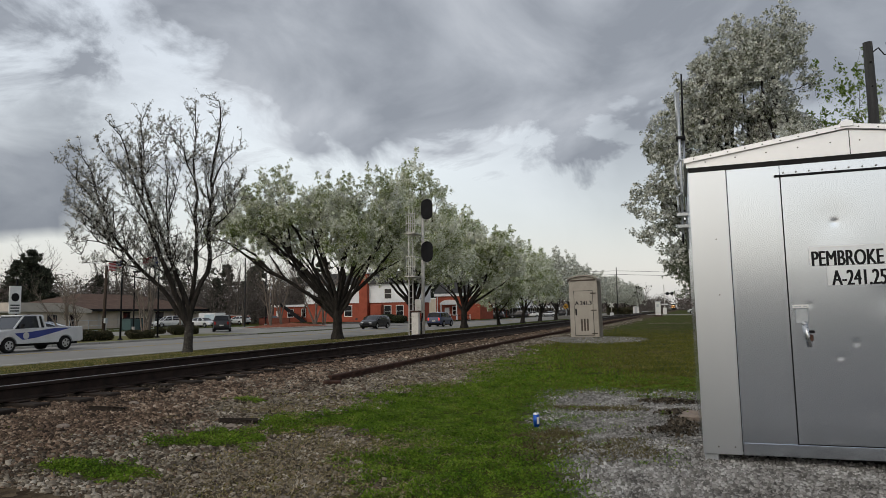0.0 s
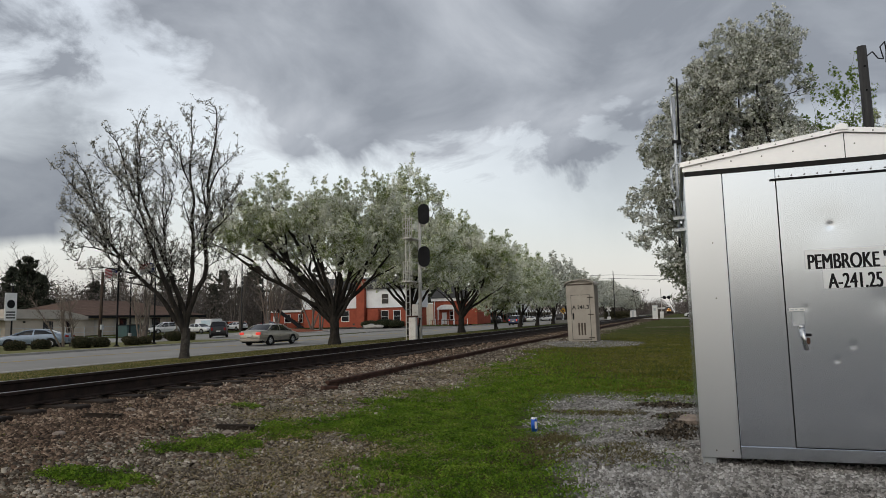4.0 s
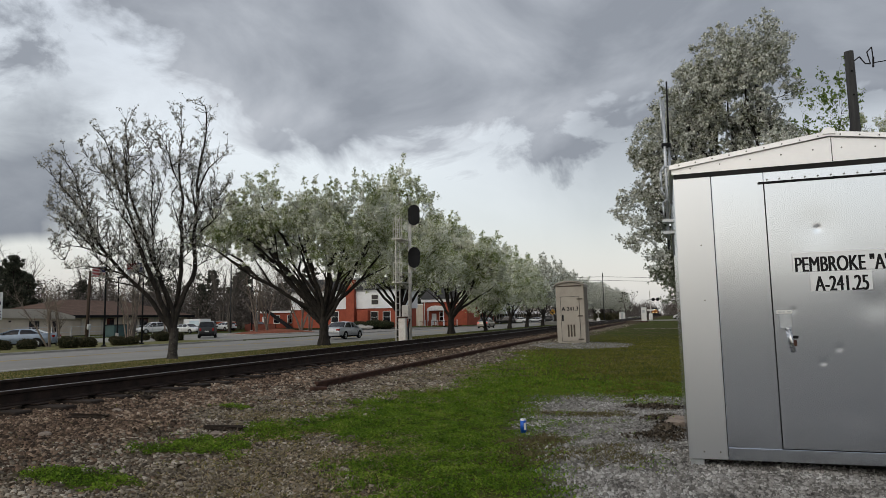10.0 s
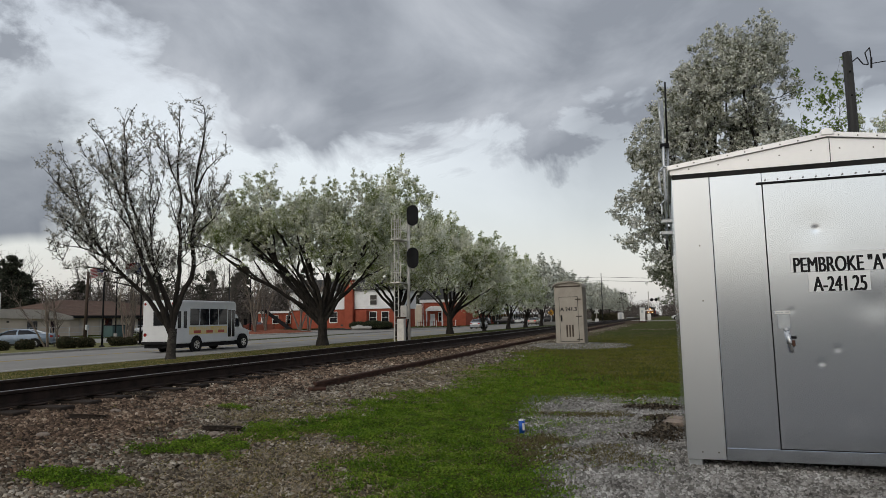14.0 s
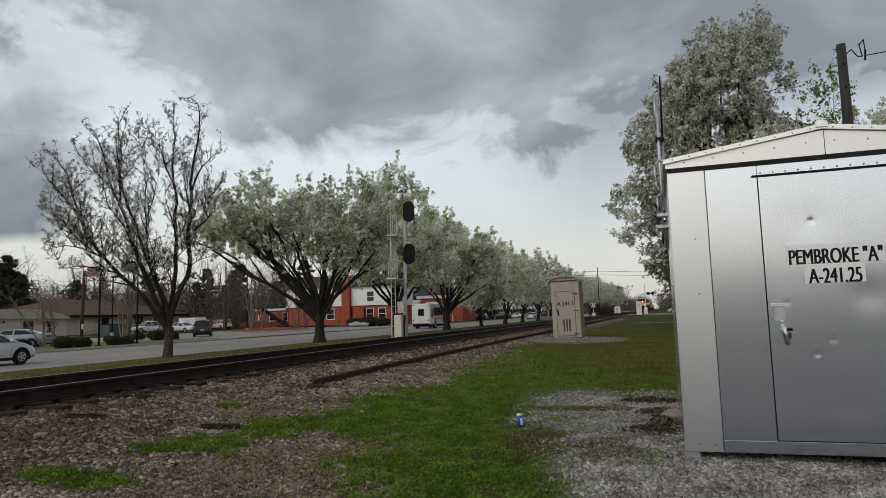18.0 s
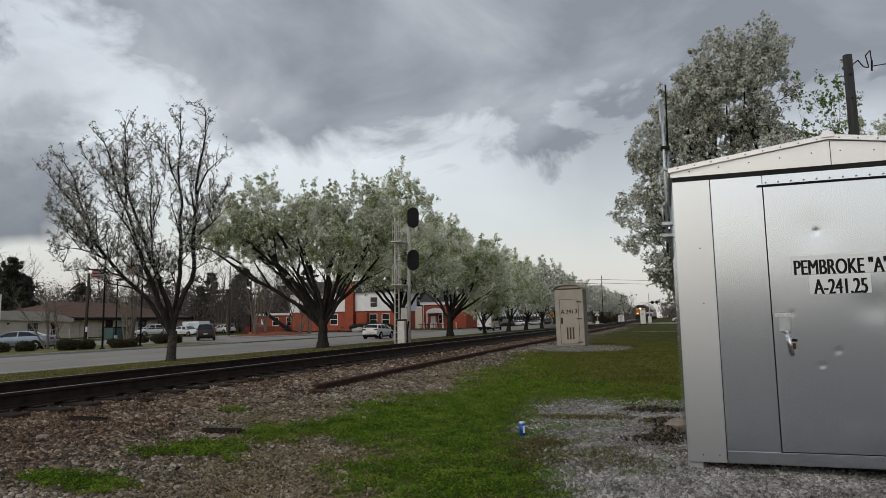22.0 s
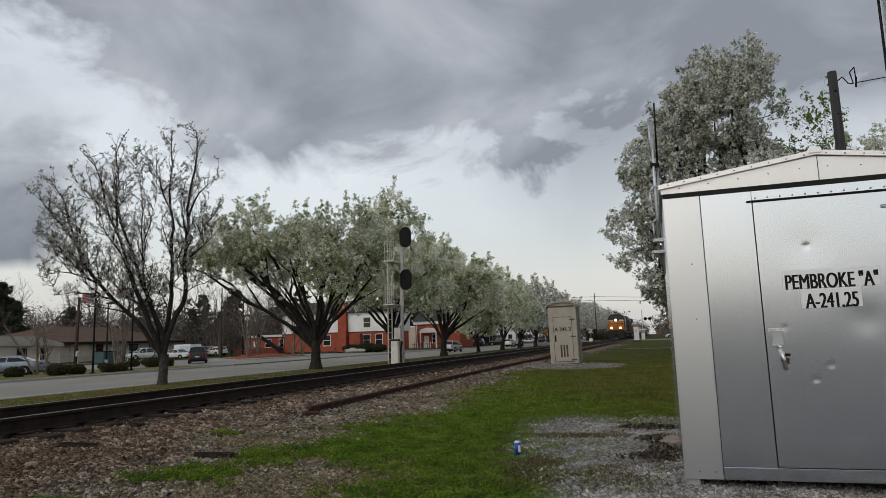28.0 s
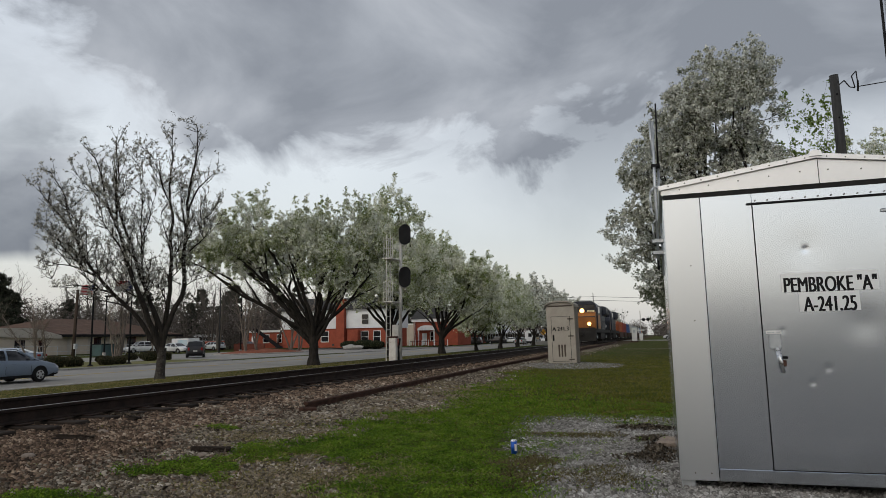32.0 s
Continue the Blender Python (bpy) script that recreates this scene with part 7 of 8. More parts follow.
for i, (x, y, h, st) in enumerate(((-41.6, 36.5, 4.6, 4), (-42.5, 38.2, 4.2, 4), (-45.5, 48, 5.6, 4), (-43.8, 51.5, 4.8, 3), (-46.5, 54, 4.4, 3), (-49.6, 73.6, 8.2, 4), (-49.2, 75.4, 8.6, 3), (-47.2, 80.4, 8.8, 4), (-46.8, 82.0, 8.4, 3))):
    bare_tree(x, y, h, 200 + i, stems=st)
for i, (x, y, h) in enumerate(((-60.5, 64.5, 11), (-70, 96, 12), (-76, 102, 13), (-64, 104, 12), (-84, 106, 13), (-100, 100, 13), (-118, 92, 15), (-122, 100, 16), (-112, 108, 15), (-90, 118, 14), (-104, 128, 15), (-78, 125, 13), (-86, 140, 15), (-3, 500, 13), (4, 420, 12), (-95, 150, 16), (-70, 150, 14), (-60, 160, 14))):
    bare_tree(x, y, h, 240 + i, BARK_GREY, 3, "tall leafless tree with fine grey twigs", spread=0.4)
for i, (x, y, h) in enumerate(((-99.5, 80, 12.6), (-104, 83, 12), (-97.5, 81, 9.5), (-112, 86, 12), (-104, 118, 12), (-98, 128, 13), (-86, 122, 13.5), (-92, 132, 14), (-80, 130, 13), (-76, 134, 14.5), (-88, 112, 9), (-112, 124, 12), (-70, 138, 13), (-66, 142, 12), (-60, 145, 12), (-56, 150, 12.5), (-110, 104, 10), (-72, 122, 8))):
    pine(x, y, h, 300 + i)
pts = []
g = np.random.default_rng(77)
for i in range(150):
    s = 1 if g.random() < 0.6 else -1
    y = g.uniform(190, 620)
    x = TRACK_X + (g.uniform(11, 45) if s > 0 else -g.uniform(20, 60))
    h = g.uniform(6, 11)
    m = 380
    pts.append(np.stack([g.normal(x, 2.6, m), g.normal(y, 3.0, m), np.minimum(np.abs(g.normal(0.42 * h, 0.27 * h, m)), h * g.uniform(0.75, 1.0, m))], -1))
for i in range(260):
    a = g.uniform(-1.15, 0.5)
    d = g.uniform(230, 420)
    x, y, h = d * math.sin(a) - 20, d * math.cos(a) + 20, g.uniform(8, 15)
    if -30 < x < 14 and y < 380:
        continue
    m = 320
    c = np.stack([g.normal(x, 3.2, m), g.normal(y, 3.2, m), np.minimum(np.abs(g.normal(0.45 * h, 0.28 * h, m)), h * g.uniform(0.75, 1.0, m))], -1)
    pts.append(c)
clumpy = bare_tree(-14.6, 250, 10.2, 261, BARK_GREY, 2, "leafless tree with dark round clumps in its crown", spread=0.3)
for i in range(15):
    c = np.array([g.normal(0, 2.0), g.normal(0, 1.6), g.uniform(5.6, 9.6)])
    bs = bmesh.new()
    bmesh.ops.create_icosphere(bs, subdivisions=2, radius=0.24)
    for vtx in bs.verts:
        vtx.co = vtx.co * (1 + 0.7 * noise.noise(vtx.co * 9 + Vector((i, 0, 0)))) + Vector(c)
    part("clump", bs, HEDGE_CORE, clumpy)
pts_hedge = np.stack([g.uniform(-21.5, -13.5, 5000), g.normal(206, 0.8, 5000), 1.7 * g.random(5000) - 0.1], -1)
stuff("far_hedge", leaf_mesh("far_hedge", pts_hedge, 0.3, HEDGE_LEAF, 23, 0.2, 0.3, simple=True), "low dark hedge beyond the level crossing", "hedge")
pts_near = []
for i in range(150):
    a, d = g.uniform(-1.0, -0.45), g.uniform(128, 190)
    x, y, h = d * math.sin(a), d * math.cos(a), g.uniform(6.5, 11)
    pts_near.append(np.stack([g.normal(x, 2.2, 1150), g.normal(y, 2.2, 1150), np.minimum(np.abs(g.normal(0.42 * h, 0.26 * h, 1150)), h * g.uniform(0.8, 1.05, 1150))], -1))
for i in range(46):
    x, y, h = g.uniform(5.5, 24), g.uniform(185, 280), g.uniform(3.0, 5.5)
    pts.append(np.stack([g.normal(x, 1.7, 420), g.normal(y, 2.4, 420), np.minimum(np.abs(g.normal(0.42 * h, 0.27 * h, 420)), h * g.uniform(0.75, 1.0, 420))], -1))
for i in range(130):
    y, h = g.uniform(500, 720), g.uniform(8, 13.5)
    x = g.uniform(-52, -13) if i % 3 else g.uniform(-3.5, 30)
    pts.append(np.stack([g.normal(x, 2.4, 420), g.normal(y, 3.0, 420), np.minimum(np.abs(g.normal(0.45 * h, 0.28 * h, 420)), h * g.uniform(0.75, 1.0, 420))], -1))
pts = np.concatenate(pts)
pts = pts[np.abs(pts[:, 0] - TRACK_X) > 3.4]
stuff("far_woods", leaf_mesh("far_woods", pts[pts[:, 2] < 12.5], 0.5, TWIG_HAZE, 9, 0.4, 0.25, simple=True), "far belt of grey leafless woods", "woods")
stuff("far_woods", leaf_mesh("far_woods", np.concatenate(pts_near), 0.24, TWIG_HAZE, 19, 0.4, 0.25, simple=True), "grey leafless woods beyond the car park", "woods")
pts = []
for i in range(60):
    a, d = g.uniform(-1.2, -0.42), g.uniform(190, 300)
    x, y, h = d * math.sin(a) - 20, d * math.cos(a) + 10, g.uniform(9, 15)
    m = 420
    k = g.random(m)
    c = np.stack([x + g.normal(0, 1, m) * (3.4 * (1.1 - k)), y + g.normal(0, 1, m) * (3.4 * (1.1 - k)), 1.0 + k * h], -1)
    pts.append(c)
stuff("far_woods", leaf_mesh("far_woods", np.concatenate(pts), 0.6, PINE_LEAF, 10, 0.4, 0.25, simple=True), "far belt of dark pines", "woods")
# added out of view: darkens the middle of the hut's reflection
back = new("backdrop", mesh_of(B(-160, 120, -61, -60, -1, 5.0), TAN_FASCIA))
tagged(back, "unseen wall added behind the viewpoint for the hut to reflect", "boundary", kind="structure")

# ---- vehicles ----
LAMP_CLEAR = surface("clear_lamp_lens", (0.62, 0.63, 0.65), (0.48, 0.49, 0.5), 6, 40, 0.15, 0.2, 0.0)
LAMP_RED = surface("red_lamp_lens", (0.30, 0.012, 0.012), (0.20, 0.008, 0.008), 6, 40, 0.2, 0.0, 0.0)
LAMP_RED_LIT = glow("lit_tail_lamp", (0.75, 0.05, 0.035), 0.45)
UNDER = surface("car_underside", (0.016, 0.016, 0.017), (0.010, 0.010, 0.010), 4, 40, 0.8, 0.0, 0.0)
PLATE = surface("plain_plate", (0.6, 0.6, 0.58), (0.5, 0.5, 0.48), 6, 40, 0.5, 0.0, 0.0)


def wheel(parent, x, y, r, width=0.2, rim=RIM):
    t = part("wheel", B(-0.001, 0.001, -0.001, 0.001, -0.001, 0.001), UNDER, parent)
    t.location = (x, y, r)
    s = 1 if x > 0 else -1
    ty = bmesh.new()
    R((-width / 2, 0, 0), (width / 2, 0, 0), r, sides=22, bm=ty)
    bmesh.ops.bevel(ty, geom=[e for e in ty.edges if len(e.link_faces) == 2 and any(len(f.verts) > 4 for f in e.link_faces)], offset=0.03, segments=2, affect="EDGES")
    part("tyre", ty, TYRE, t, smooth=False)
    part("rim", R((s * width * 0.3, 0, 0), (s * (width / 2 + 0.008), 0, 0), r * 0.66, r * 0.60, 18), rim, t)
    for k in range(5):
        a = 2 * math.pi * k / 5
        part("rim_slot", R((s * (width / 2 + 0.004), r * 0.4 * math.cos(a), r * 0.4 * math.sin(a)), (s * (width / 2 + 0.012), r * 0.4 * math.cos(a), r * 0.4 * math.sin(a)), r * 0.13, sides=8), UNDER, t)
    part("hub", R((s * width * 0.3, 0, 0), (s * (width / 2 + 0.02), 0, 0), r * 0.16, sides=10), rim, t)
    return t


def side_profile(L, wb, top, r, z0=0.24):
    """Outline of a car body from the rear, with the wheel arches cut out."""
    pts = [(-L / 2, z0 + 0.12), (-L / 2 + 0.12, z0)]
    for yc in (-wb / 2, wb / 2):
        R_ = r + 0.06
        pts += [(yc - R_ * math.cos(a), max(z0, r + R_ * math.sin(a) * 0.98)) for a in [math.pi * i / 10 for i in range(11)]]
    pts += [(L / 2 - 0.14, z0), (L / 2, z0 + 0.14)]
    return pts + top


CAR_SHAPES = {
    # along the length (share of it), waist height, roof height (0: none), share of the height that the roof takes
    "sedan": [(-0.5, 0.60, 0), (-0.492, 0.90, 0), (-0.47, 0.985, 0), (-0.34, 1.01, 0), (-0.20, 1.0, 0.97), (-0.16, 0.99, 0.985), (-0.05, 0.975, 1.0), (-0.03, 0.975, 1.0), (0.06, 0.96, 0.985), (0.09, 0.955, 0.965), (0.265, 0.93, 0), (0.36, 0.86, 0), (0.45, 0.75, 0), (0.488, 0.66, 0), (0.5, 0.50, 0)],
    "hatch": [(-0.5, 0.56, 0), (-0.495, 0.84, 0), (-0.475, 1.0, 0), (-0.455, 1.04, 0), (-0.385, 1.04, 0.955), (-0.27, 1.02, 0.985), (-0.25, 1.01, 0.99), (-0.06, 0.985, 1.0), (-0.04, 0.98, 1.0), (0.05, 0.97, 0.985), (0.09, 0.965, 0.96), (0.275, 0.94, 0), (0.37, 0.87, 0), (0.455, 0.74, 0), (0.49, 0.64, 0), (0.5, 0.48, 0)],
    "estate": [(-0.5, 0.56, 0), (-0.496, 0.82, 0), (-0.488, 0.97, 0), (-0.478, 1.0, 0), (-0.425, 1.0, 0.965), (-0.29, 0.985, 0.995), (-0.275, 0.985, 1.0), (-0.07, 0.97, 1.0), (-0.05, 0.97, 1.0), (0.05, 0.96, 0.985), (0.09, 0.955, 0.96), (0.265, 0.93, 0), (0.37, 0.87, 0), (0.455, 0.74, 0), (0.49, 0.64, 0), (0.5, 0.48, 0)],
    "suv": [(-0.5, 0.60, 0), (-0.495, 0.95, 0), (-0.485, 1.06, 0), (-0.475, 1.10, 0), (-0.425, 1.10, 0.97), (-0.27, 1.09, 0.995), (-0.25, 1.09, 1.0), (-0.06, 1.07, 1.0), (-0.04, 1.07, 1.0), (0.07, 1.05, 0.99), (0.10, 1.05, 0.965), (0.25, 1.03, 0), (0.37, 0.97, 0), (0.46, 0.86, 0), (0.492, 0.74, 0), (0.5, 0.52, 0)],
}


def car(name, m, label, colour_mat, L=4.7, W=1.8, H=1.46, wb=2.7, r=0.32, kind="sedan", lit=False, group="parked cars", rim=RIM):
    """A car lofted from rounded cross-sections; windows are the sections between waist and roof."""
    t = thing(name, m, label, "car", group)
    h, rows_ = W / 2, CAR_SHAPES[kind]
    rings = []
    for f, zb, top in rows_:
        end = max(0.0, abs(f) / 0.5 - 0.62) / 0.38
        k = 1 - 0.15 * end * end
        low = 0.26 + 0.10 * max(0, abs(f) / 0.5 - 0.8) / 0.2
        z2 = low + (zb - low) * 0.55
        if top:
            zr = top * H
            up = [(h - 0.045, zb), (h - 0.10, zb + (zr - zb) * 0.45), (h - 0.22, zr - 0.06), (h - 0.34, zr - 0.012), (0.0, zr + 0.015)]
        else:
            up = [(h - 0.045, zb), (h - 0.10, zb + 0.018), (h - 0.22, zb + 0.03), (h - 0.34, zb + 0.04), (0.0, zb + 0.055)]
        half = [(h - 0.10, low), (h - 0.02, low + 0.10), (h, z2), (h - 0.012, z2 + (zb - z2) * 0.7)] + up
        ring = [(x * k, f * L, z) for x, z in half]
        rings.append(ring + [(-x, y, z) for x, y, z in ring[-2::-1]])
    body, glass = bmesh.new(), bmesh.new()
    n = len(rings[0])

    def quad(bm, i, j):
        bm.faces.new([bm.verts.new(q) for q in (rings[i][j], rings[i][j + 1], rings[i + 1][j + 1], rings[i + 1][j])])

    for i in range(len(rings) - 1):
        t0, t1 = rows_[i][2], rows_[i + 1][2]
        for j in range(n - 1):
            side = j in (4, 5, n - 7, n - 6)
            upper = 4 <= j <= n - 6
            pillar = abs(rows_[i + 1][0] - rows_[i][0]) < 0.025
            screen = upper and bool(t0) != bool(t1)
            quad(glass if (screen or (side and t0 and t1 and not pillar)) else body, i, j)
    for i, flip in ((0, False), (len(rings) - 1, True)):
        body.faces.new([body.verts.new(q) for q in (rings[i][::-1] if flip else rings[i])])
    for bm in (body, glass):
        bmesh.ops.remove_doubles(bm, verts=bm.verts[:], dist=0.0005)
        bmesh.ops.recalc_face_normals(bm, faces=bm.faces[:])
    part("body", body, colour_mat, t, smooth=True)
    part("glasshouse", glass, GLASS_DARK, t, "dark tinted glass", True)
    part("underbody", B(-h + 0.12, h - 0.12, -L / 2 + 0.25, L / 2 - 0.25, 0.2, 0.5), UNDER, t)
    at = lambda f: min(range(len(rows_)), key=lambda i: abs(rows_[i][0] - f))
    front = next(i for i in range(len(rows_) - 1) if rows_[i][2] and not rows_[i + 1][2])
    rear = next(i for i in range(len(rows_) - 1) if not rows_[i][2] and rows_[i + 1][2])
    zb = rows_[at(0)][1]
    for s in (-1, 1):
        pick = lambda i, j: Vector(rings[i][j if s > 0 else n - 1 - j])
        for lo_, hi_ in ((pick(front + 1, 4), pick(front, 6)), (pick(rear, 4), pick(rear + 1, 6))):
            part("pillar", R(lo_, hi_, 0.04, 0.05, 6), colour_mat, t)
        part("headlight", B(s * (h - 0.42) - 0.17, s * (h - 0.42) + 0.17, L / 2 - 0.24, L / 2 - 0.03, 0.60, 0.74, 0.03), LAMP_CLEAR, t)
        wide, z0, z1 = (0.17, 0.74, 0.90) if kind == "sedan" else (0.17, 0.84, 0.98) if kind == "hatch" else (0.08, 0.66, 0.94) if kind == "estate" else (0.09, 0.74, 1.04)
        part("tail_light", B(s * (h - 0.28) - wide, s * (h - 0.28) + wide, -L / 2 - 0.012, -L / 2 + 0.16, z0, z1, 0.025), LAMP_RED_LIT if lit else LAMP_RED, t)
        part("mirror", B(s * (h + 0.04) - 0.09, s * (h + 0.04) + 0.09, L * 0.17, L * 0.17 + 0.14, zb + 0.0, zb + 0.14, 0.035), colour_mat, t)
        for yd in (L * 0.19, -L * 0.05, -L * 0.24):
            part("door_seam", B(s * (h - 0.002) - 0.003, s * (h - 0.002) + 0.003, yd - 0.006, yd + 0.006, 0.40, 0.72), UNDER, t)
        for yd in (0.0, -L * 0.2):
            part("door_handle", B(s * (h - 0.01) - 0.02, s * (h - 0.01) + 0.02, yd, yd + 0.18, 0.80, 0.835, 0.008), colour_mat, t)
        part("sill", B(s * (h - 0.05) - 0.045, s * (h - 0.05) + 0.045, -wb / 2, wb / 2, 0.20, 0.32, 0.02), UNDER, t, "dark plastic sill")
        for y in (-wb / 2, wb / 2):
            arc = [(y + (r + 0.075) * math.cos(a), max(0.2, r + (r + 0.075) * math.sin(a))) for a in (math.pi * (1.2 - 1.4 * i / 14) for i in range(15))]
            x0, x1 = sorted((s * (h - 0.25), s * (h + 0.003)))
            part("wheel_arch", prism(arc, x0, x1, "x"), UNDER, t)
            wheel(t, s * (h - 0.10), y, r, 0.21, rim)
    part("bumper", B(-h + 0.14, h - 0.14, -L / 2 - 0.05, -L / 2 + 0.12, 0.30, 0.46, 0.05), colour_mat if kind == "sedan" else UNDER, t)
    part("front_bumper", B(-h + 0.2, h - 0.2, L / 2 - 0.12, L / 2 + 0.03, 0.28, 0.42, 0.04), UNDER, t)
    part("grille", B(-0.42, 0.42, L / 2 - 0.06, L / 2 + 0.02, 0.46, 0.62, 0.02), UNDER, t)
    part("plate", B(-0.2, 0.2, -L / 2 - 0.06, -L / 2 - 0.0, 0.62, 0.74), PLATE, t)
    return t


def pickup(m, label, group):
    L, W, h, wb, r = 5.3, 1.9, 0.95, 3.2, 0.37
    white = paint("pickup_white", (0.70, 0.71, 0.72))
    t = thing("pickup_truck", m, label, "pickup truck", group)
    top = [(L / 2 - 0.03, 0.75), (L / 2 - 0.06, 1.02), (L * 0.24, 1.16), (0.3, 1.2), (-0.35, 1.2), (-0.36, 1.22), (-L / 2 + 0.02, 1.22), (-L / 2, 1.15), (-L / 2 - 0.02, 0.6)]
    body = prism(side_profile(L, wb, top, r, 0.42), -h, h, "x", 0.03)
    part("body", body, white, t)
    part("underbody", B(-h + 0.15, h - 0.15, -L / 2 + 0.2, L / 2 - 0.3, 0.3, 0.6), UNDER, t)
    part("bed_floor", B(-h + 0.1, h - 0.1, -L / 2 + 0.08, -0.5, 1.19, 1.226), UNDER, t, "dark open load bed")
    gh = bmesh.new()
    lo = [gh.verts.new(q) for q in ((-h + 0.06, -0.4, 1.18), (h - 0.06, -0.4, 1.18), (h - 0.06, 1.35, 1.18), (-h + 0.06, 1.35, 1.18))]
    hi = [gh.verts.new(q) for q in ((-h + 0.2, -0.28, 1.80), (h - 0.2, -0.28, 1.80), (h - 0.2, 0.75, 1.80), (-h + 0.2, 0.75, 1.80))]
    for i in range(4):
        gh.faces.new((lo[i], lo[(i + 1) % 4], hi[(i + 1) % 4], hi[i]))
    gh.faces.new(hi), gh.faces.new(lo[::-1])
    part("glasshouse", gh, GLASS_DARK, t, "dark cab glass")
    part("roof", B(-h + 0.18, h - 0.18, -0.34, 0.82, 1.78, 1.86, 0.04, seg=2), white, t)
    for s in (-1, 1):
        for a, b in ((-0.4, -0.28), (1.35, 0.75), (-0.1, -0.02)):
            part("pillar", R((s * (h - 0.055), a, 1.18), (s * (h - 0.195), b, 1.80), 0.06 if a < 0 else 0.045, sides=6), white, t)
        part("headlight", B(s * (h - 0.25) - 0.2, s * (h - 0.25) + 0.2, L / 2 - 0.15, L / 2 + 0.01, 0.8, 0.98, 0.02), LAMP_CLEAR, t)
        part("tail_light", B(s * (h - 0.06) - 0.05, s * (h - 0.06) + 0.05, -L / 2 - 0.03, -L / 2 + 0.1, 0.75, 1.15, 0.02), LAMP_RED, t)
        part("mirror", B(s * (h + 0.1) - 0.1, s * (h + 0.1) + 0.1, 0.95, 1.05, 1.2, 1.42, 0.03), UNDER, t)
        part("door_stripe", prism([(0.9, 0.62), (0.15, 0.70), (-1.9, 1.16), (-0.9, 1.16), (0.5, 1.0), (1.35, 0.95)], s * (h + 0.001) - 0.005, s * (h + 0.001) + 0.005, "x"), paint("stripe_blue", (0.02, 0.04, 0.25)), t, "slanting blue side stripe")
        part("door_emblem", R((s * (h - 0.002), 0.72, 0.82), (s * (h + 0.012), 0.72, 0.82), 0.17, sides=16), PLATE, t)
        for y in (-wb / 2, wb / 2):
            wheel(t, s * (h - 0.12), y, r, 0.24)
    part("grille", B(-0.6, 0.6, L / 2 - 0.05, L / 2 + 0.03, 0.72, 0.98, 0.02), UNDER, t)
    part("bumper", B(-h + 0.05, h - 0.05, L / 2 - 0.1, L / 2 + 0.08, 0.45, 0.68, 0.04), CHROME, t)
    part("bumper", B(-h + 0.05, h - 0.05, -L / 2 - 0.1, -L / 2 + 0.05, 0.48, 0.66, 0.03), CHROME, t)
    return t


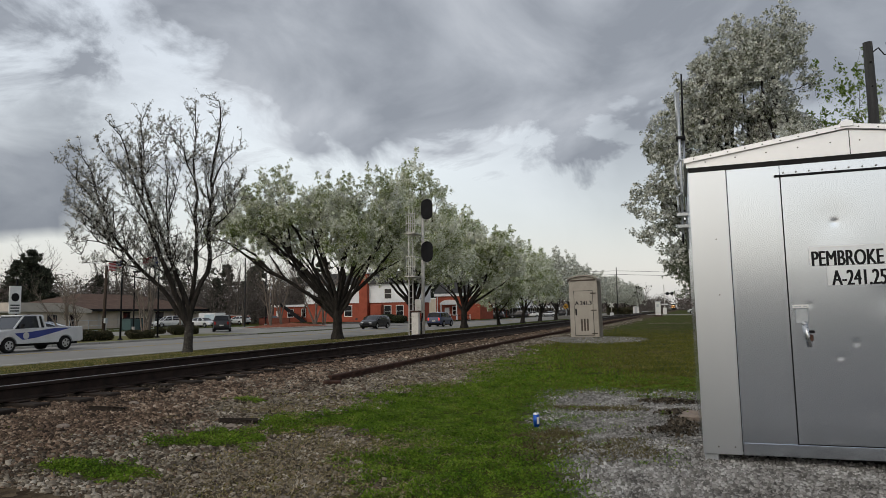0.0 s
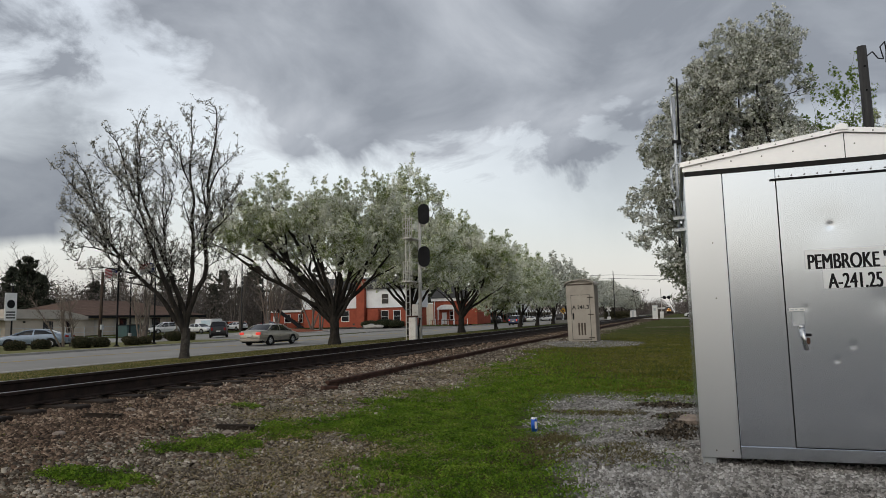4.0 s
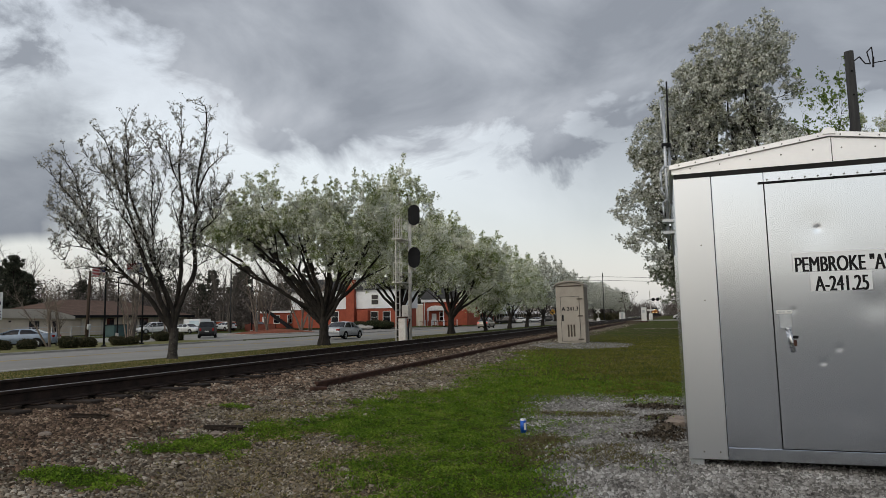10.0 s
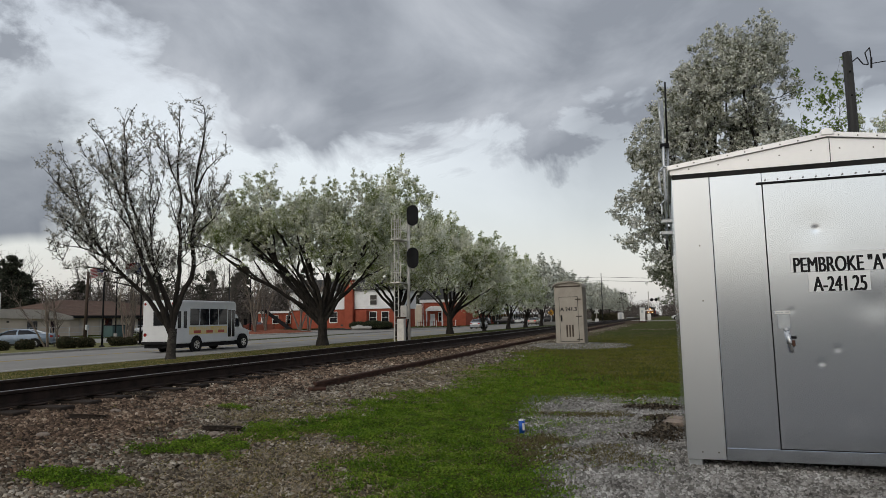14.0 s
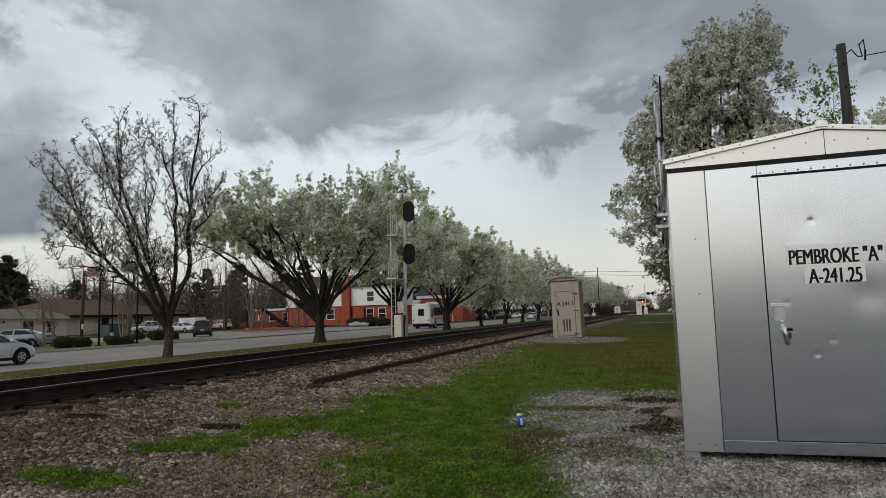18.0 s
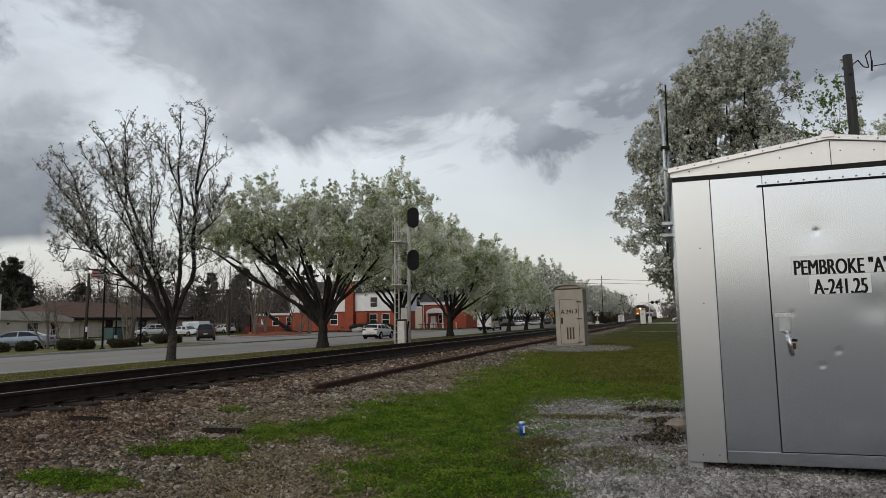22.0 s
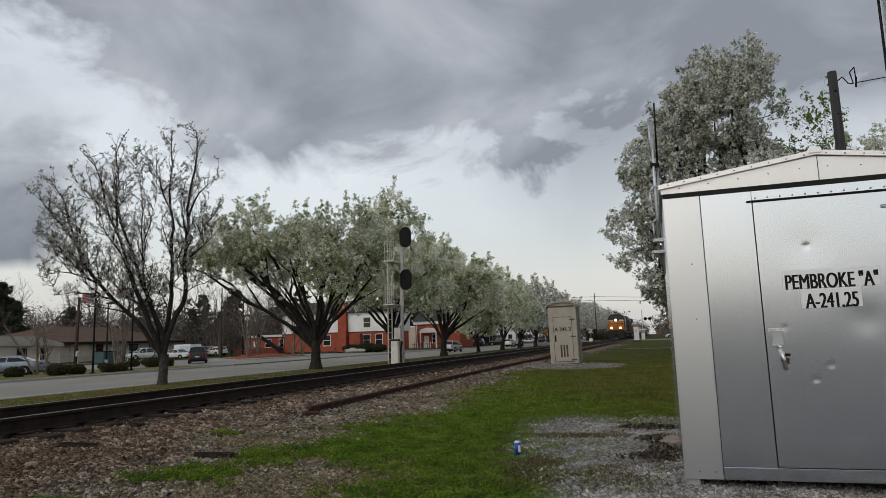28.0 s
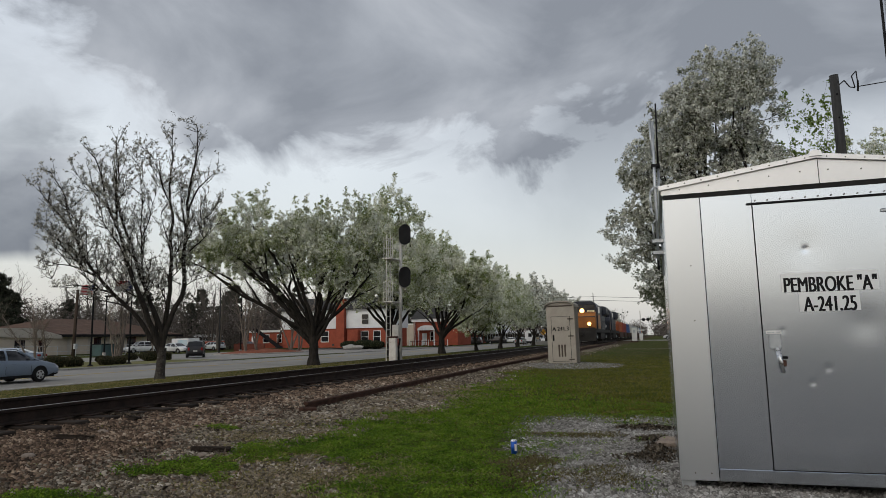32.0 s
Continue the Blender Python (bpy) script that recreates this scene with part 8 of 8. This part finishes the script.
def bus(m, label, L=7.2, group="moving traffic", lines=True):
    W, h = 2.3, 1.15
    white = paint("bus_white", (0.72, 0.73, 0.74), dirt=0.06)
    t = thing("minibus", m, label, "bus", group)
    y0, y1 = -L / 2, L / 2 - 1.75
    part("body", B(-h, h, y0, y1, 0.48, 2.92, 0.09, seg=3), white, t)
    nose = prism([(y1 - 0.1, 0.45), (L / 2 - 0.05, 0.45), (L / 2, 0.7), (L / 2 - 0.08, 1.12), (L / 2 - 0.75, 1.3), (y1 + 0.35, 2.15), (y1 - 0.1, 2.3)], -0.98, 0.98, "x", 0.05)
    part("cab", nose, white, t)
    part("windscreen", prism([(L / 2 - 0.80, 1.32), (y1 + 0.33, 2.12), (y1 + 0.36, 2.13), (L / 2 - 0.72, 1.32)], -0.88, 0.88, "x"), GLASS_DARK, t)
    part("underbody", B(-h + 0.1, h - 0.1, y0 + 0.1, L / 2 - 0.3, 0.25, 0.52), UNDER, t)
    part("roof_cap", B(-h + 0.12, h - 0.12, y1 - 0.3, y1 + 0.25, 2.3, 2.85, 0.1, seg=2), white, t)
    n = 4
    for s in (-1, 1):
        for i in range(n):
            a = y0 + 1.15 + i * (y1 - y0 - 2.0) / n
            wd = part("window", B(s * h - 0.012, s * h + 0.012, a + 0.03, a + (y1 - y0 - 2.0) / n - 0.03, 1.5, 2.45, 0.01), GLASS_DARK, t)
            part("frame", B(s * h - 0.016, s * h + 0.018, a + 0.03, a + (y1 - y0 - 2.0) / n - 0.03, 2.12, 2.15), UNDER, wd)
        if lines:
            part("side_panel", B(s * (h + 0.004) - 0.006, s * (h + 0.004) + 0.006, y0 + 1.1, y1 - 0.9, 0.98, 1.42), surface("yellow_advert", (0.72, 0.50, 0.08), (0.66, 0.62, 0.50), 2.5, 9, 0.5, 0, 0), t, "yellow and pale advertising band")
            for k in range(3):
                part("advert_shape", B(s * (h + 0.012) - 0.003, s * (h + 0.012) + 0.003, y0 + 1.5 + k * 1.1, y0 + 2.1 + k * 1.1, 1.04, 1.2), paint("advert_red", (0.5, 0.08, 0.05)), t)
        part("door_glass", B(s * h - 0.012, s * h + 0.014, y1 - 0.78, y1 - 0.12, 0.75, 2.4), GLASS_DARK, t, "glazed folding door")
        part("door_post", B(s * h + 0.0, s * h + 0.02, y1 - 0.47, y1 - 0.43, 0.7, 2.45), white, t)
        part("door_glass", B(s * 0.985 - 0.01, s * 0.985 + 0.01, y1 + 0.05, y1 + 0.62, 1.35, 1.9), GLASS_DARK, t)
        for k in range(2):
            part("rear_side_window", B(s * h - 0.012, s * h + 0.012, y0 + 0.16 + k * 0.48, y0 + 0.42 + k * 0.48, 1.35, 2.3, 0.02), GLASS_DARK, t)
        part("tail_light", R((s * 0.92, y0 - 0.03, 1.0), (s * 0.92, y0 + 0.02, 1.0), 0.1, sides=12), LAMP_RED, t)
        part("top_light", R((s * 0.95, y0 - 0.03, 2.72), (s * 0.95, y0 + 0.02, 2.72), 0.07, sides=10), LAMP_RED, t)
        part("mirror", B(s * 1.3 - 0.1, s * 1.3 + 0.1, y1 + 0.75, y1 + 0.85, 1.45, 1.85, 0.03), UNDER, t)
        part("headlight", B(s * 0.75 - 0.14, s * 0.75 + 0.14, L / 2 - 0.14, L / 2 - 0.01, 0.78, 0.98, 0.02), LAMP_CLEAR, t)
        for y in (-L / 2 + 1.75, L / 2 - 0.95):
            part("wheel_arch", R((s * (h - 0.12), y, 0.42), (s * (h + 0.006), y, 0.42), 0.5, sides=18), UNDER, t)
            wheel(t, s * (h - 0.08), y, 0.39, 0.26, CHROME)
    part("rear_window", B(-0.38, 0.38, y0 - 0.015, y0 + 0.02, 1.5, 2.3, 0.03), GLASS_DARK, t)
    part("rear_door", B(-0.5, 0.5, y0 - 0.012, y0 + 0.0, 0.62, 1.42), white, t)
    part("bumper", B(-h + 0.05, h - 0.05, y0 - 0.12, y0 + 0.1, 0.45, 0.62, 0.03), UNDER, t)
    part("grille", B(-0.55, 0.55, L / 2 - 0.1, L / 2 + 0.015, 0.75, 1.02, 0.02), UNDER, t)
    return t


ZC = ROAD_Z + 0.003
SILVER, BLUEGREY, BEIGE, BLACKP = paint("silver_paint", (0.43, 0.45, 0.48), 0.3, 0.4), paint("blue_grey_paint", (0.23, 0.29, 0.38), 0.3, 0.3), paint("beige_paint", (0.40, 0.37, 0.31), 0.3, 0.4), paint("black_car_paint", (0.012, 0.012, 0.014), 0.3, 0.0, 0.1)
WHITEP, NAVY, REDP, GREYP = paint("white_car_paint", (0.72, 0.73, 0.74)), paint("navy_paint", (0.02, 0.035, 0.11)), paint("red_car_paint", (0.30, 0.03, 0.03)), paint("warm_grey_paint", (0.42, 0.44, 0.45), 0.3, 0.4)
TRAFFIC = "moving traffic"
LANE_OUT, LANE_IN = -27.0, -32.0
pk = pickup(pose(LANE_IN, 26.7, ZC, 0, 0, 180), "white pickup truck with a blue slanting side stripe", TRAFFIC)
black_car = car("car", pose(LANE_IN, 67, ZC, 0, 0, 180), "dark sedan driving along the street", BLACKP, kind="hatch", group=TRAFFIC)
suv = car("car", pose(LANE_OUT, 75, ZC), "dark blue sport utility car driving away", NAVY, 4.5, 1.85, 1.68, 2.65, 0.35, "suv", True, TRAFFIC)
beige_car = car("car", pose(LANE_OUT, 10, ZC), "beige sedan driving away along the street", BEIGE, 4.9, 1.82, 1.45, 2.75, 0.32, "sedan", True, TRAFFIC)
silver_car = car("car", pose(LANE_OUT, 0, ZC), "silver sedan driving away along the street", SILVER, 4.65, 1.78, 1.49, 2.7, 0.32, "sedan", False, TRAFFIC)
minibus = bus(pose(LANE_OUT, 0, ZC), "white shuttle minibus with a yellow advertising band")
hatch = car("car", pose(LANE_OUT, 0, ZC), "white hatchback driving away along the street", WHITEP, 4.1, 1.76, 1.44, 2.55, 0.33, "hatch", False, TRAFFIC)
wagon = car("car", pose(LANE_OUT, 0, ZC), "grey estate car driving away along the street", GREYP, 4.75, 1.78, 1.5, 2.7, 0.33, "estate", False, TRAFFIC)
last_car = car("car", pose(LANE_OUT, 0, ZC), "blue-grey sedan entering along the street", BLUEGREY, 5.0, 1.85, 1.45, 2.8, 0.32, "sedan", False, TRAFFIC)
shuttle = bus(pose(-66, 87, ZC), "small white shuttle bus crossing the car park", 6.4, TRAFFIC, False)
# parked
car("car", pose(-44.9, 37.0, ZC + 0.02, 0, 0, 120), "blue-grey sedan parked behind clipped shrubs", BLUEGREY, 4.9, 1.82, 1.36, 2.75, 0.32, "sedan")
car("car", pose(-46.0, 59.4, ZC + 0.02, 0, 0, 36), "black sport utility car parked in the car park", BLACKP, 4.6, 1.78, 1.7, 2.7, 0.35, "suv")
car("car", pose(-66.5, 81.5, ZC + 0.02, 0, 0, -100), "white sedan parked in the car park", WHITEP, 4.9, 1.82, 1.45, 2.75, 0.32, "sedan")
car("car", pose(-74.5, 83.5, ZC + 0.02, 0, 0, 150), "white estate car parked by the low building", WHITEP, 4.8, 1.85, 1.75, 2.75, 0.35, "suv")
car("car", pose(-68, 101, ZC + 0.1, 0, 0, 60), "dark red car parked far off", REDP, kind="sedan")
car("car", pose(-72, 97.5, ZC + 0.1, 0, 0, 70), "white car parked far off", WHITEP, kind="hatch")
car("car", pose(-76, 99, ZC + 0.1, 0, 0, 70), "dark car parked far off", BLACKP, kind="suv", H=1.7)
car("car", pose(-39.6, 123.5, ZC, 0, 0, 75), "white sedan parked before the shops", WHITEP, kind="sedan")
car("car", pose(-38.5, 140, ZC, 0, 0, 90), "dark estate car parked before the shops", BLACKP, 4.7, 1.85, 1.65, 2.7, 0.34, "suv")
car("car", pose(-37.2, 158, ZC, 0, 0, 92), "black sport utility car parked before the shops", BLACKP, 4.8, 1.9, 1.8, 2.75, 0.36, "suv")
car("car", pose(-36.5, 170, ZC, 0, 0, 88), "white sedan parked before the shops", WHITEP, kind="sedan")
car("car", pose(-34.5, 182, ZC, 0, 0, 85), "silver sedan parked before the shops", SILVER, kind="sedan")
car("car", pose(-32.5, 190, ZC, 0, 0, 80), "black pickup-sized car parked before the shops", BLACKP, 5.2, 1.95, 1.85, 3.0, 0.38, "suv")
car("car", pose(4.6, 132, 0.21, 0, 0, 90), "dark sport utility car waiting at the crossing", BLACKP, 4.8, 1.9, 1.8, 2.75, 0.36, "suv")
car("car", pose(3.2, 150, 0.05, 0, 0, 60), "white van-like car beyond the crossing", WHITEP, 5.0, 1.95, 1.95, 2.9, 0.36, "suv")
tr = thing("box_trailer", pose(-75.0, 94.0, ZC + 0.02, 0, 0, 75), "white box trailer in the car park", "trailer")
part("body", B(-1.1, 1.1, -2.3, 2.0, 0.55, 2.15, 0.05), WHITE_SIDING, tr)
part("panel", B(1.1, 1.12, -2.1, 0.4, 0.8, 1.9), surface("pale_blue_panel", (0.42, 0.58, 0.68), (0.6, 0.66, 0.7), 1.5, 9, 0.5), tr, "pale blue printed panel")
part("panel", B(-1.12, -1.1, -2.1, 0.4, 0.8, 1.9), bpy.data.materials["pale_blue_panel"], tr)
part("drawbar", B(-0.1, 0.1, 2.0, 3.2, 0.5, 0.6), UNDER, tr)
for s in (-1, 1):
    wheel(tr, s * 1.05, -0.3, 0.35)

# ---- train ----
LOCO_ORANGE = surface("faded_orange_yellow_paint", (0.44, 0.165, 0.025), (0.27, 0.095, 0.018), 0.8, 12, 0.5, 0.0, 0.05, 0.004, (0.14, 0.07, 0.03), -0.05)
LOCO_NAVY = surface("dark_blue_loco_paint", (0.020, 0.026, 0.045), (0.012, 0.015, 0.025), 0.8, 12, 0.5, 0.0, 0.05, 0.004)
LOCO_GREY = surface("loco_grime", (0.045, 0.042, 0.04), (0.024, 0.023, 0.022), 1.2, 14, 0.75, 0.0, 0.2, 0.01)
HEADLIGHT = glow("train_headlight", (1.0, 0.74, 0.38), 7.0)
DITCH = glow("train_ditch_light", (1.0, 0.62, 0.26), 6.0)
# glow of the discs that imitate the bloom round the lit lamps
HALO_AMBER = glow("lamp_halo_glow", (1.0, 0.50, 0.16), 2.2)
NUMBERS = glow("number_board", (0.75, 0.62, 0.36), 0.25)


def bogie(parent, y, axles=3, spacing=1.9, wr=0.53):
    b = part("bogie", B(-1.15, 1.15, y - spacing * (axles - 1) / 2 - 0.6, y + spacing * (axles - 1) / 2 + 0.6, 0.42, 0.85, 0.05), LOCO_GREY, parent)
    for i in range(axles):
        yy = y + (i - (axles - 1) / 2) * spacing
        for s in (-1, 1):
            part("wheel", R((s * 0.70, yy, wr), (s * 0.84, yy, wr), wr, sides=18), LOCO_GREY, b)
            part("axle_box", B(s * 1.12 - 0.14, s * 1.12 + 0.14, yy - 0.25, yy + 0.25, 0.38, 0.75, 0.04), GALV if i % 2 else LOCO_GREY, b)
    return b


def locomotive(label, nose_mat, lights):
    """Front of the nose at y = 0, the body runs towards +y, rail at z = 0."""
    t = thing("locomotive", pose(TRACK_X, 300, RAIL_TOP), label, "locomotive", "train")
    L = 22.0
    part("frame", B(-1.5, 1.5, 0.6, L, 1.05, 1.45, 0.04), LOCO_GREY, t)
    part("pilot", prism([(0.25, 0.18), (0.95, 0.15), (0.95, 1.5), (0.35, 1.5)], -1.5, 1.5, "x"), LOCO_GREY, t, "dark plough and front platform")
    part("plough", prism([(-1.45, 0.12), (1.45, 0.12), (1.5, 1.2), (-1.5, 1.2)], 0.1, 0.4, "y", 0.03), LOCO_GREY, t, "dark snow plough")
    part("coupler", B(-0.18, 0.18, -0.35, 0.5, 0.75, 1.1, 0.05), LOCO_GREY, t)
    for s in (-1, 1):
        part("step", B(s * 1.2 - 0.28, s * 1.2 + 0.28, 0.35, 0.9, 0.3, 0.36), LOCO_GREY, t)
        part("handrail", bar([(s * 1.45, 0.45, 0.6), (s * 1.45, 0.45, 2.5), (s * 1.4, 1.1, 2.5)], 0.03, 5), LOCO_ORANGE, t)
    part("nose", prism([(0.75, 1.45), (0.72, 2.75), (1.15, 3.25), (2.6, 3.35), (2.6, 1.45)], -1.42, 1.42, "x", 0.08), nose_mat, t, "broad faded orange nose")
    part("nose_skirt", B(-1.44, 1.44, 0.69, 0.80, 1.45, 1.60, 0.02), LOCO_GREY, t)
    part("nose_stripe", B(-1.43, 1.43, 0.70, 0.745, 2.74, 2.82, 0.01), LOCO_NAVY, t)
    part("nose_door", B(-0.95, -0.35, 0.70, 0.74, 1.5, 2.75, 0.02), LOCO_NAVY if nose_mat is LOCO_NAVY else nose_mat, t)
    cabp = part("cab", prism([(-1.55, 1.45), (1.55, 1.45), (1.55, 3.75), (1.3, 4.3), (0.85, 4.58), (-0.85, 4.58), (-1.3, 4.3), (-1.55, 3.75)], 2.4, 5.6, "y", 0.05), LOCO_NAVY, t, "dark blue crew cab")
    part("cab_lower", B(-1.57, 1.57, 2.5, 5.55, 1.5, 3.05), nose_mat, cabp)
    for x0, x1 in ((-1.4, -0.08), (0.08, 1.4)):
        part("windscreen", B(x0 * 0.86, x1 * 0.86, 2.37, 2.41, 3.68, 4.14, 0.01), GLASS_DARK, cabp)
        part("windscreen_frame", B(x0 * 0.9, x1 * 0.9, 2.385, 2.398, 3.63, 4.19), LOCO_GREY, cabp)
    for s in (-1, 1):
        for y0, y1 in ((2.95, 3.75), (4.0, 4.8)):
            part("side_window", B(s * 1.56 - 0.02, s * 1.56 + 0.02, y0, y1, 3.25, 3.95), GLASS_DARK, cabp)
        part("number_board", B(s * 0.95 - 0.38, s * 0.95 + 0.38, 1.05, 1.14, 3.3, 3.5), NUMBERS if lights else GLASS_DARK, t, "pale number board with a dark bar")
        part("number_bar", B(s * 0.95 - 0.26, s * 0.95 + 0.26, 1.035, 1.049, 3.36, 3.44), BLACK, t)
    hl = part("headlight", B(-0.24, 0.24, 0.95, 1.25, 3.28, 3.62, 0.04), LOCO_NAVY, t)
    # added disc behind each lamp, glowing to widen it like a halo
    part("halo_disc", R((0, 0.93, 3.45), (0, 0.955, 3.45), 0.27, sides=18), HALO_AMBER if lights else LAMP_CLEAR, hl)
    part("lamp", R((0, 0.90, 3.45), (0, 0.94, 3.45), 0.165, sides=16), HEADLIGHT if lights else LAMP_CLEAR, hl)
    for s in (-1, 1):
        d = part("ditch_light", B(s * 0.8 - 0.16, s * 0.8 + 0.16, 0.30, 0.55, 1.85, 2.15, 0.03), LOCO_GREY, t)
        part("halo_disc", R((s * 0.8, 0.285, 2.0), (s * 0.8, 0.305, 2.0), 0.23, sides=14), HALO_AMBER if lights else LAMP_CLEAR, d)
        part("lamp", R((s * 0.8, 0.26, 2.0), (s * 0.8, 0.295, 2.0), 0.125, sides=14), DITCH if lights else LAMP_CLEAR, d)
        part("ditch_post", B(s * 0.8 - 0.05, s * 0.8 + 0.05, 0.4, 0.5, 1.45, 1.86), LOCO_GREY, t)
    part("hood", B(-1.0, 1.0, 5.55, L - 1.6, 1.45, 4.3, 0.08, seg=2), LOCO_NAVY, t, "long dark blue engine hood")
    for i in range(9):
        for s in (-1, 1):
            part("hood_door", B(s * 1.005 - 0.012, s * 1.005 + 0.012, 6.2 + i * 1.0, 7.05 + i * 1.0, 1.6, 3.3, 0.01), LOCO_NAVY, t)
    part("radiator", prism([(-1.0, 3.2), (-1.5, 3.55), (-1.5, 4.35), (-1.2, 4.5), (1.2, 4.5), (1.5, 4.35), (1.5, 3.55), (1.0, 3.2)], L - 6.2, L - 1.7, "y", 0.03), LOCO_NAVY, t, "flared radiator housing")
    part("inverter_box", B(-1.45, 0.9, 5.6, 8.6, 1.5, 4.2, 0.06), LOCO_NAVY, t)
    part("exhaust", B(-0.4, 0.4, 10.4, 11.4, 4.3, 4.62, 0.04), LOCO_GREY, t)
    part("fan_housing", B(-0.8, 0.8, 12.6, 14.4, 4.3, 4.5, 0.05), LOCO_GREY, t)
    part("horn", R((0, 6.4, 4.55), (0, 5.9, 4.6), 0.08, 0.12, 8), GALV, t)
    part("fuel_tank", B(-1.35, 1.35, 8.3, 14.2, 0.28, 1.06, 0.12, seg=2), LOCO_GREY, t)
    for s in (-1, 1):
        part("side_rail", bar([(s * 1.48, 5.7, 2.45), (s * 1.48, L - 0.6, 2.45)], 0.02, 5), LOCO_GREY, t)
        for i in range(9):
            part("stanchion", R((s * 1.48, 5.8 + i * 1.9, 1.45), (s * 1.48, 5.8 + i * 1.9, 2.45), 0.018, sides=5), LOCO_GREY, t)
    bogie(t, 4.2)
    bogie(t, L - 3.6)
    return t


def well_car(label, cols):
    t = thing("container_wagon", pose(TRACK_X, 340, RAIL_TOP), label, "rail wagon", "train")
    L = 16.0
    part("well", B(-1.4, 1.4, 1.8, L - 1.8, 0.35, 1.25, 0.04), RUST, t)
    part("end_sill", B(-1.2, 1.2, 0.2, 1.8, 0.9, 1.25, 0.04), RUST, t)
    part("end_sill", B(-1.2, 1.2, L - 1.8, L - 0.2, 0.9, 1.25, 0.04), RUST, t)
    z = 0.5
    for c in cols:
        bx = part("container", B(-1.22, 1.22, 1.9, L - 1.9, z, z + 2.6, 0.02), c, t)
        for i in range(20):
            yy = 2.1 + i * (L - 4.2) / 19
            for s in (-1, 1):
                part("rib", B(s * 1.225 - 0.015, s * 1.225 + 0.015, yy - 0.09, yy + 0.09, z + 0.15, z + 2.45), c, bx)
        part("end_door", B(-1.15, 1.15, 1.87, 1.9, z + 0.1, z + 2.5), c, bx)
        for x in (-0.8, -0.3, 0.3, 0.8):
            part("lock_rod", R((x, 1.85, z + 0.1), (x, 1.85, z + 2.5), 0.025, sides=5), GALV, bx)
        z += 2.62
    bogie(t, 1.2, 2, 1.75, 0.42)
    bogie(t, L - 1.2, 2, 1.75, 0.42)
    return t


C_ORANGE, C_BLUE, C_WHITE, C_RED, C_GREY = (surface(n, c, tuple(v * 0.7 for v in c), 0.7, 10, 0.6, 0, 0.05, 0.005) for n, c in (("orange_container", (0.46, 0.11, 0.03)), ("blue_container", (0.05, 0.12, 0.32)), ("white_container", (0.62, 0.62, 0.60)), ("red_container", (0.33, 0.05, 0.035)), ("grey_container", (0.30, 0.31, 0.32))))
consist = [(locomotive("orange-nosed dark blue freight locomotive with lit headlights", LOCO_ORANGE, True), 0.0), (locomotive("second dark blue freight locomotive", LOCO_NAVY, False), 22.6)]
pos = 45.4
for cols in ((C_ORANGE,), (C_RED, ), (C_BLUE,), (C_WHITE,), (C_GREY,), (C_WHITE,), (C_GREY,), (C_WHITE,), (C_BLUE,), (C_ORANGE,)):
    consist.append((well_car("container wagon carrying steel containers", cols), pos))
    pos += 16.3


# ---- motion ----
def motions():
    drift = [(0, pose(0, 0, 0)), (32, pose(-30, -330, 0))]
    walk(clouds, drift)
    nose = [(0, 564), (6, 467.2), (13, 354), (19, 258), (23, 198), (25, 170), (28, 128.6), (29, 115.1), (30, 101.6), (32, 74.4)]
    for ob, back_ in consist:
        walk(ob, [(t, pose(TRACK_X, y + back_, RAIL_TOP)) for t, y in nose])

    def drive(ob, lane, rows, turn=0.0):
        walk(ob, [(t, pose(lane, y, ZC, 0, 0, turn)) for t, y in rows])

    drive(pk, LANE_IN, [(0, 25.6), (2, 1.6), (32, -358)], 180)
    drive(black_car, LANE_IN, [(0, 67.4), (1, 55.0), (2, 42.4), (3, 30.2), (3.5, 24.2), (32, -318)], 180)
    drive(suv, LANE_OUT, [(0, 74.6), (1, 82.6), (2, 92.8), (3, 103.6), (10, 180), (32, 420)])
    drive(beige_car, LANE_OUT, [(0, 1.2), (2, 20.4), (3, 30.3), (3.5, 35.3), (5.5, 56.4), (6, 61.6), (9, 91.5), (32, 330)])
    drive(silver_car, LANE_OUT, [(0, -48), (7, 21.4), (8, 31.2), (9, 41.6), (10, 53.2), (11, 64.0), (13, 86.5), (32, 300)])
    drive(minibus, LANE_OUT, [(0, -106), (12.5, 18.6), (13, 23.8), (13.5, 29.0), (14, 34.4), (14.5, 39.9), (16.5, 62.2), (17, 68.4), (18, 77.5), (19, 88), (23, 107), (32, 150)])
    drive(hatch, LANE_OUT, [(0, -162), (18, 20.6), (19, 30.9), (20, 40.9), (21, 51.0), (22, 60.8), (23, 71.0), (32, 165)])
    drive(wagon, LANE_OUT, [(0, -210), (22.5, 21.6), (23, 27.0), (23.5, 32.6), (24, 38.4), (24.5, 44.3), (25, 50.4), (25.5, 56.6), (32, 136)])
    drive(last_car, LANE_OUT, [(0, -315), (31.5, 17.0), (32, 21.8)])
    walk(shuttle, [(0, pose(-60, 121.5, ZC, 0, 0, 120)), (28, pose(-60, 121.5, ZC, 0, 0, 120)), (30.5, pose(-74.7, 112.6, ZC, 0, 0, 118)), (31, pose(-78.3, 110.6, ZC, 0, 0, 116)), (31.5, pose(-80.9, 109.2, ZC, 0, 0, 112)), (32, pose(-82.2, 108.4, ZC, 0, 0, 108))])
    for k, (fl, x, y, z) in enumerate(flags):
        rows = []
        for i in range(33):
            rows.append((i, pose(x, y, z, 0, 5 * math.sin(1.9 * i + k), 226 + 14 * math.sin(1.3 * i + 2 * k) + 6 * math.sin(3.1 * i + k))))
        walk(fl, rows)


motions()
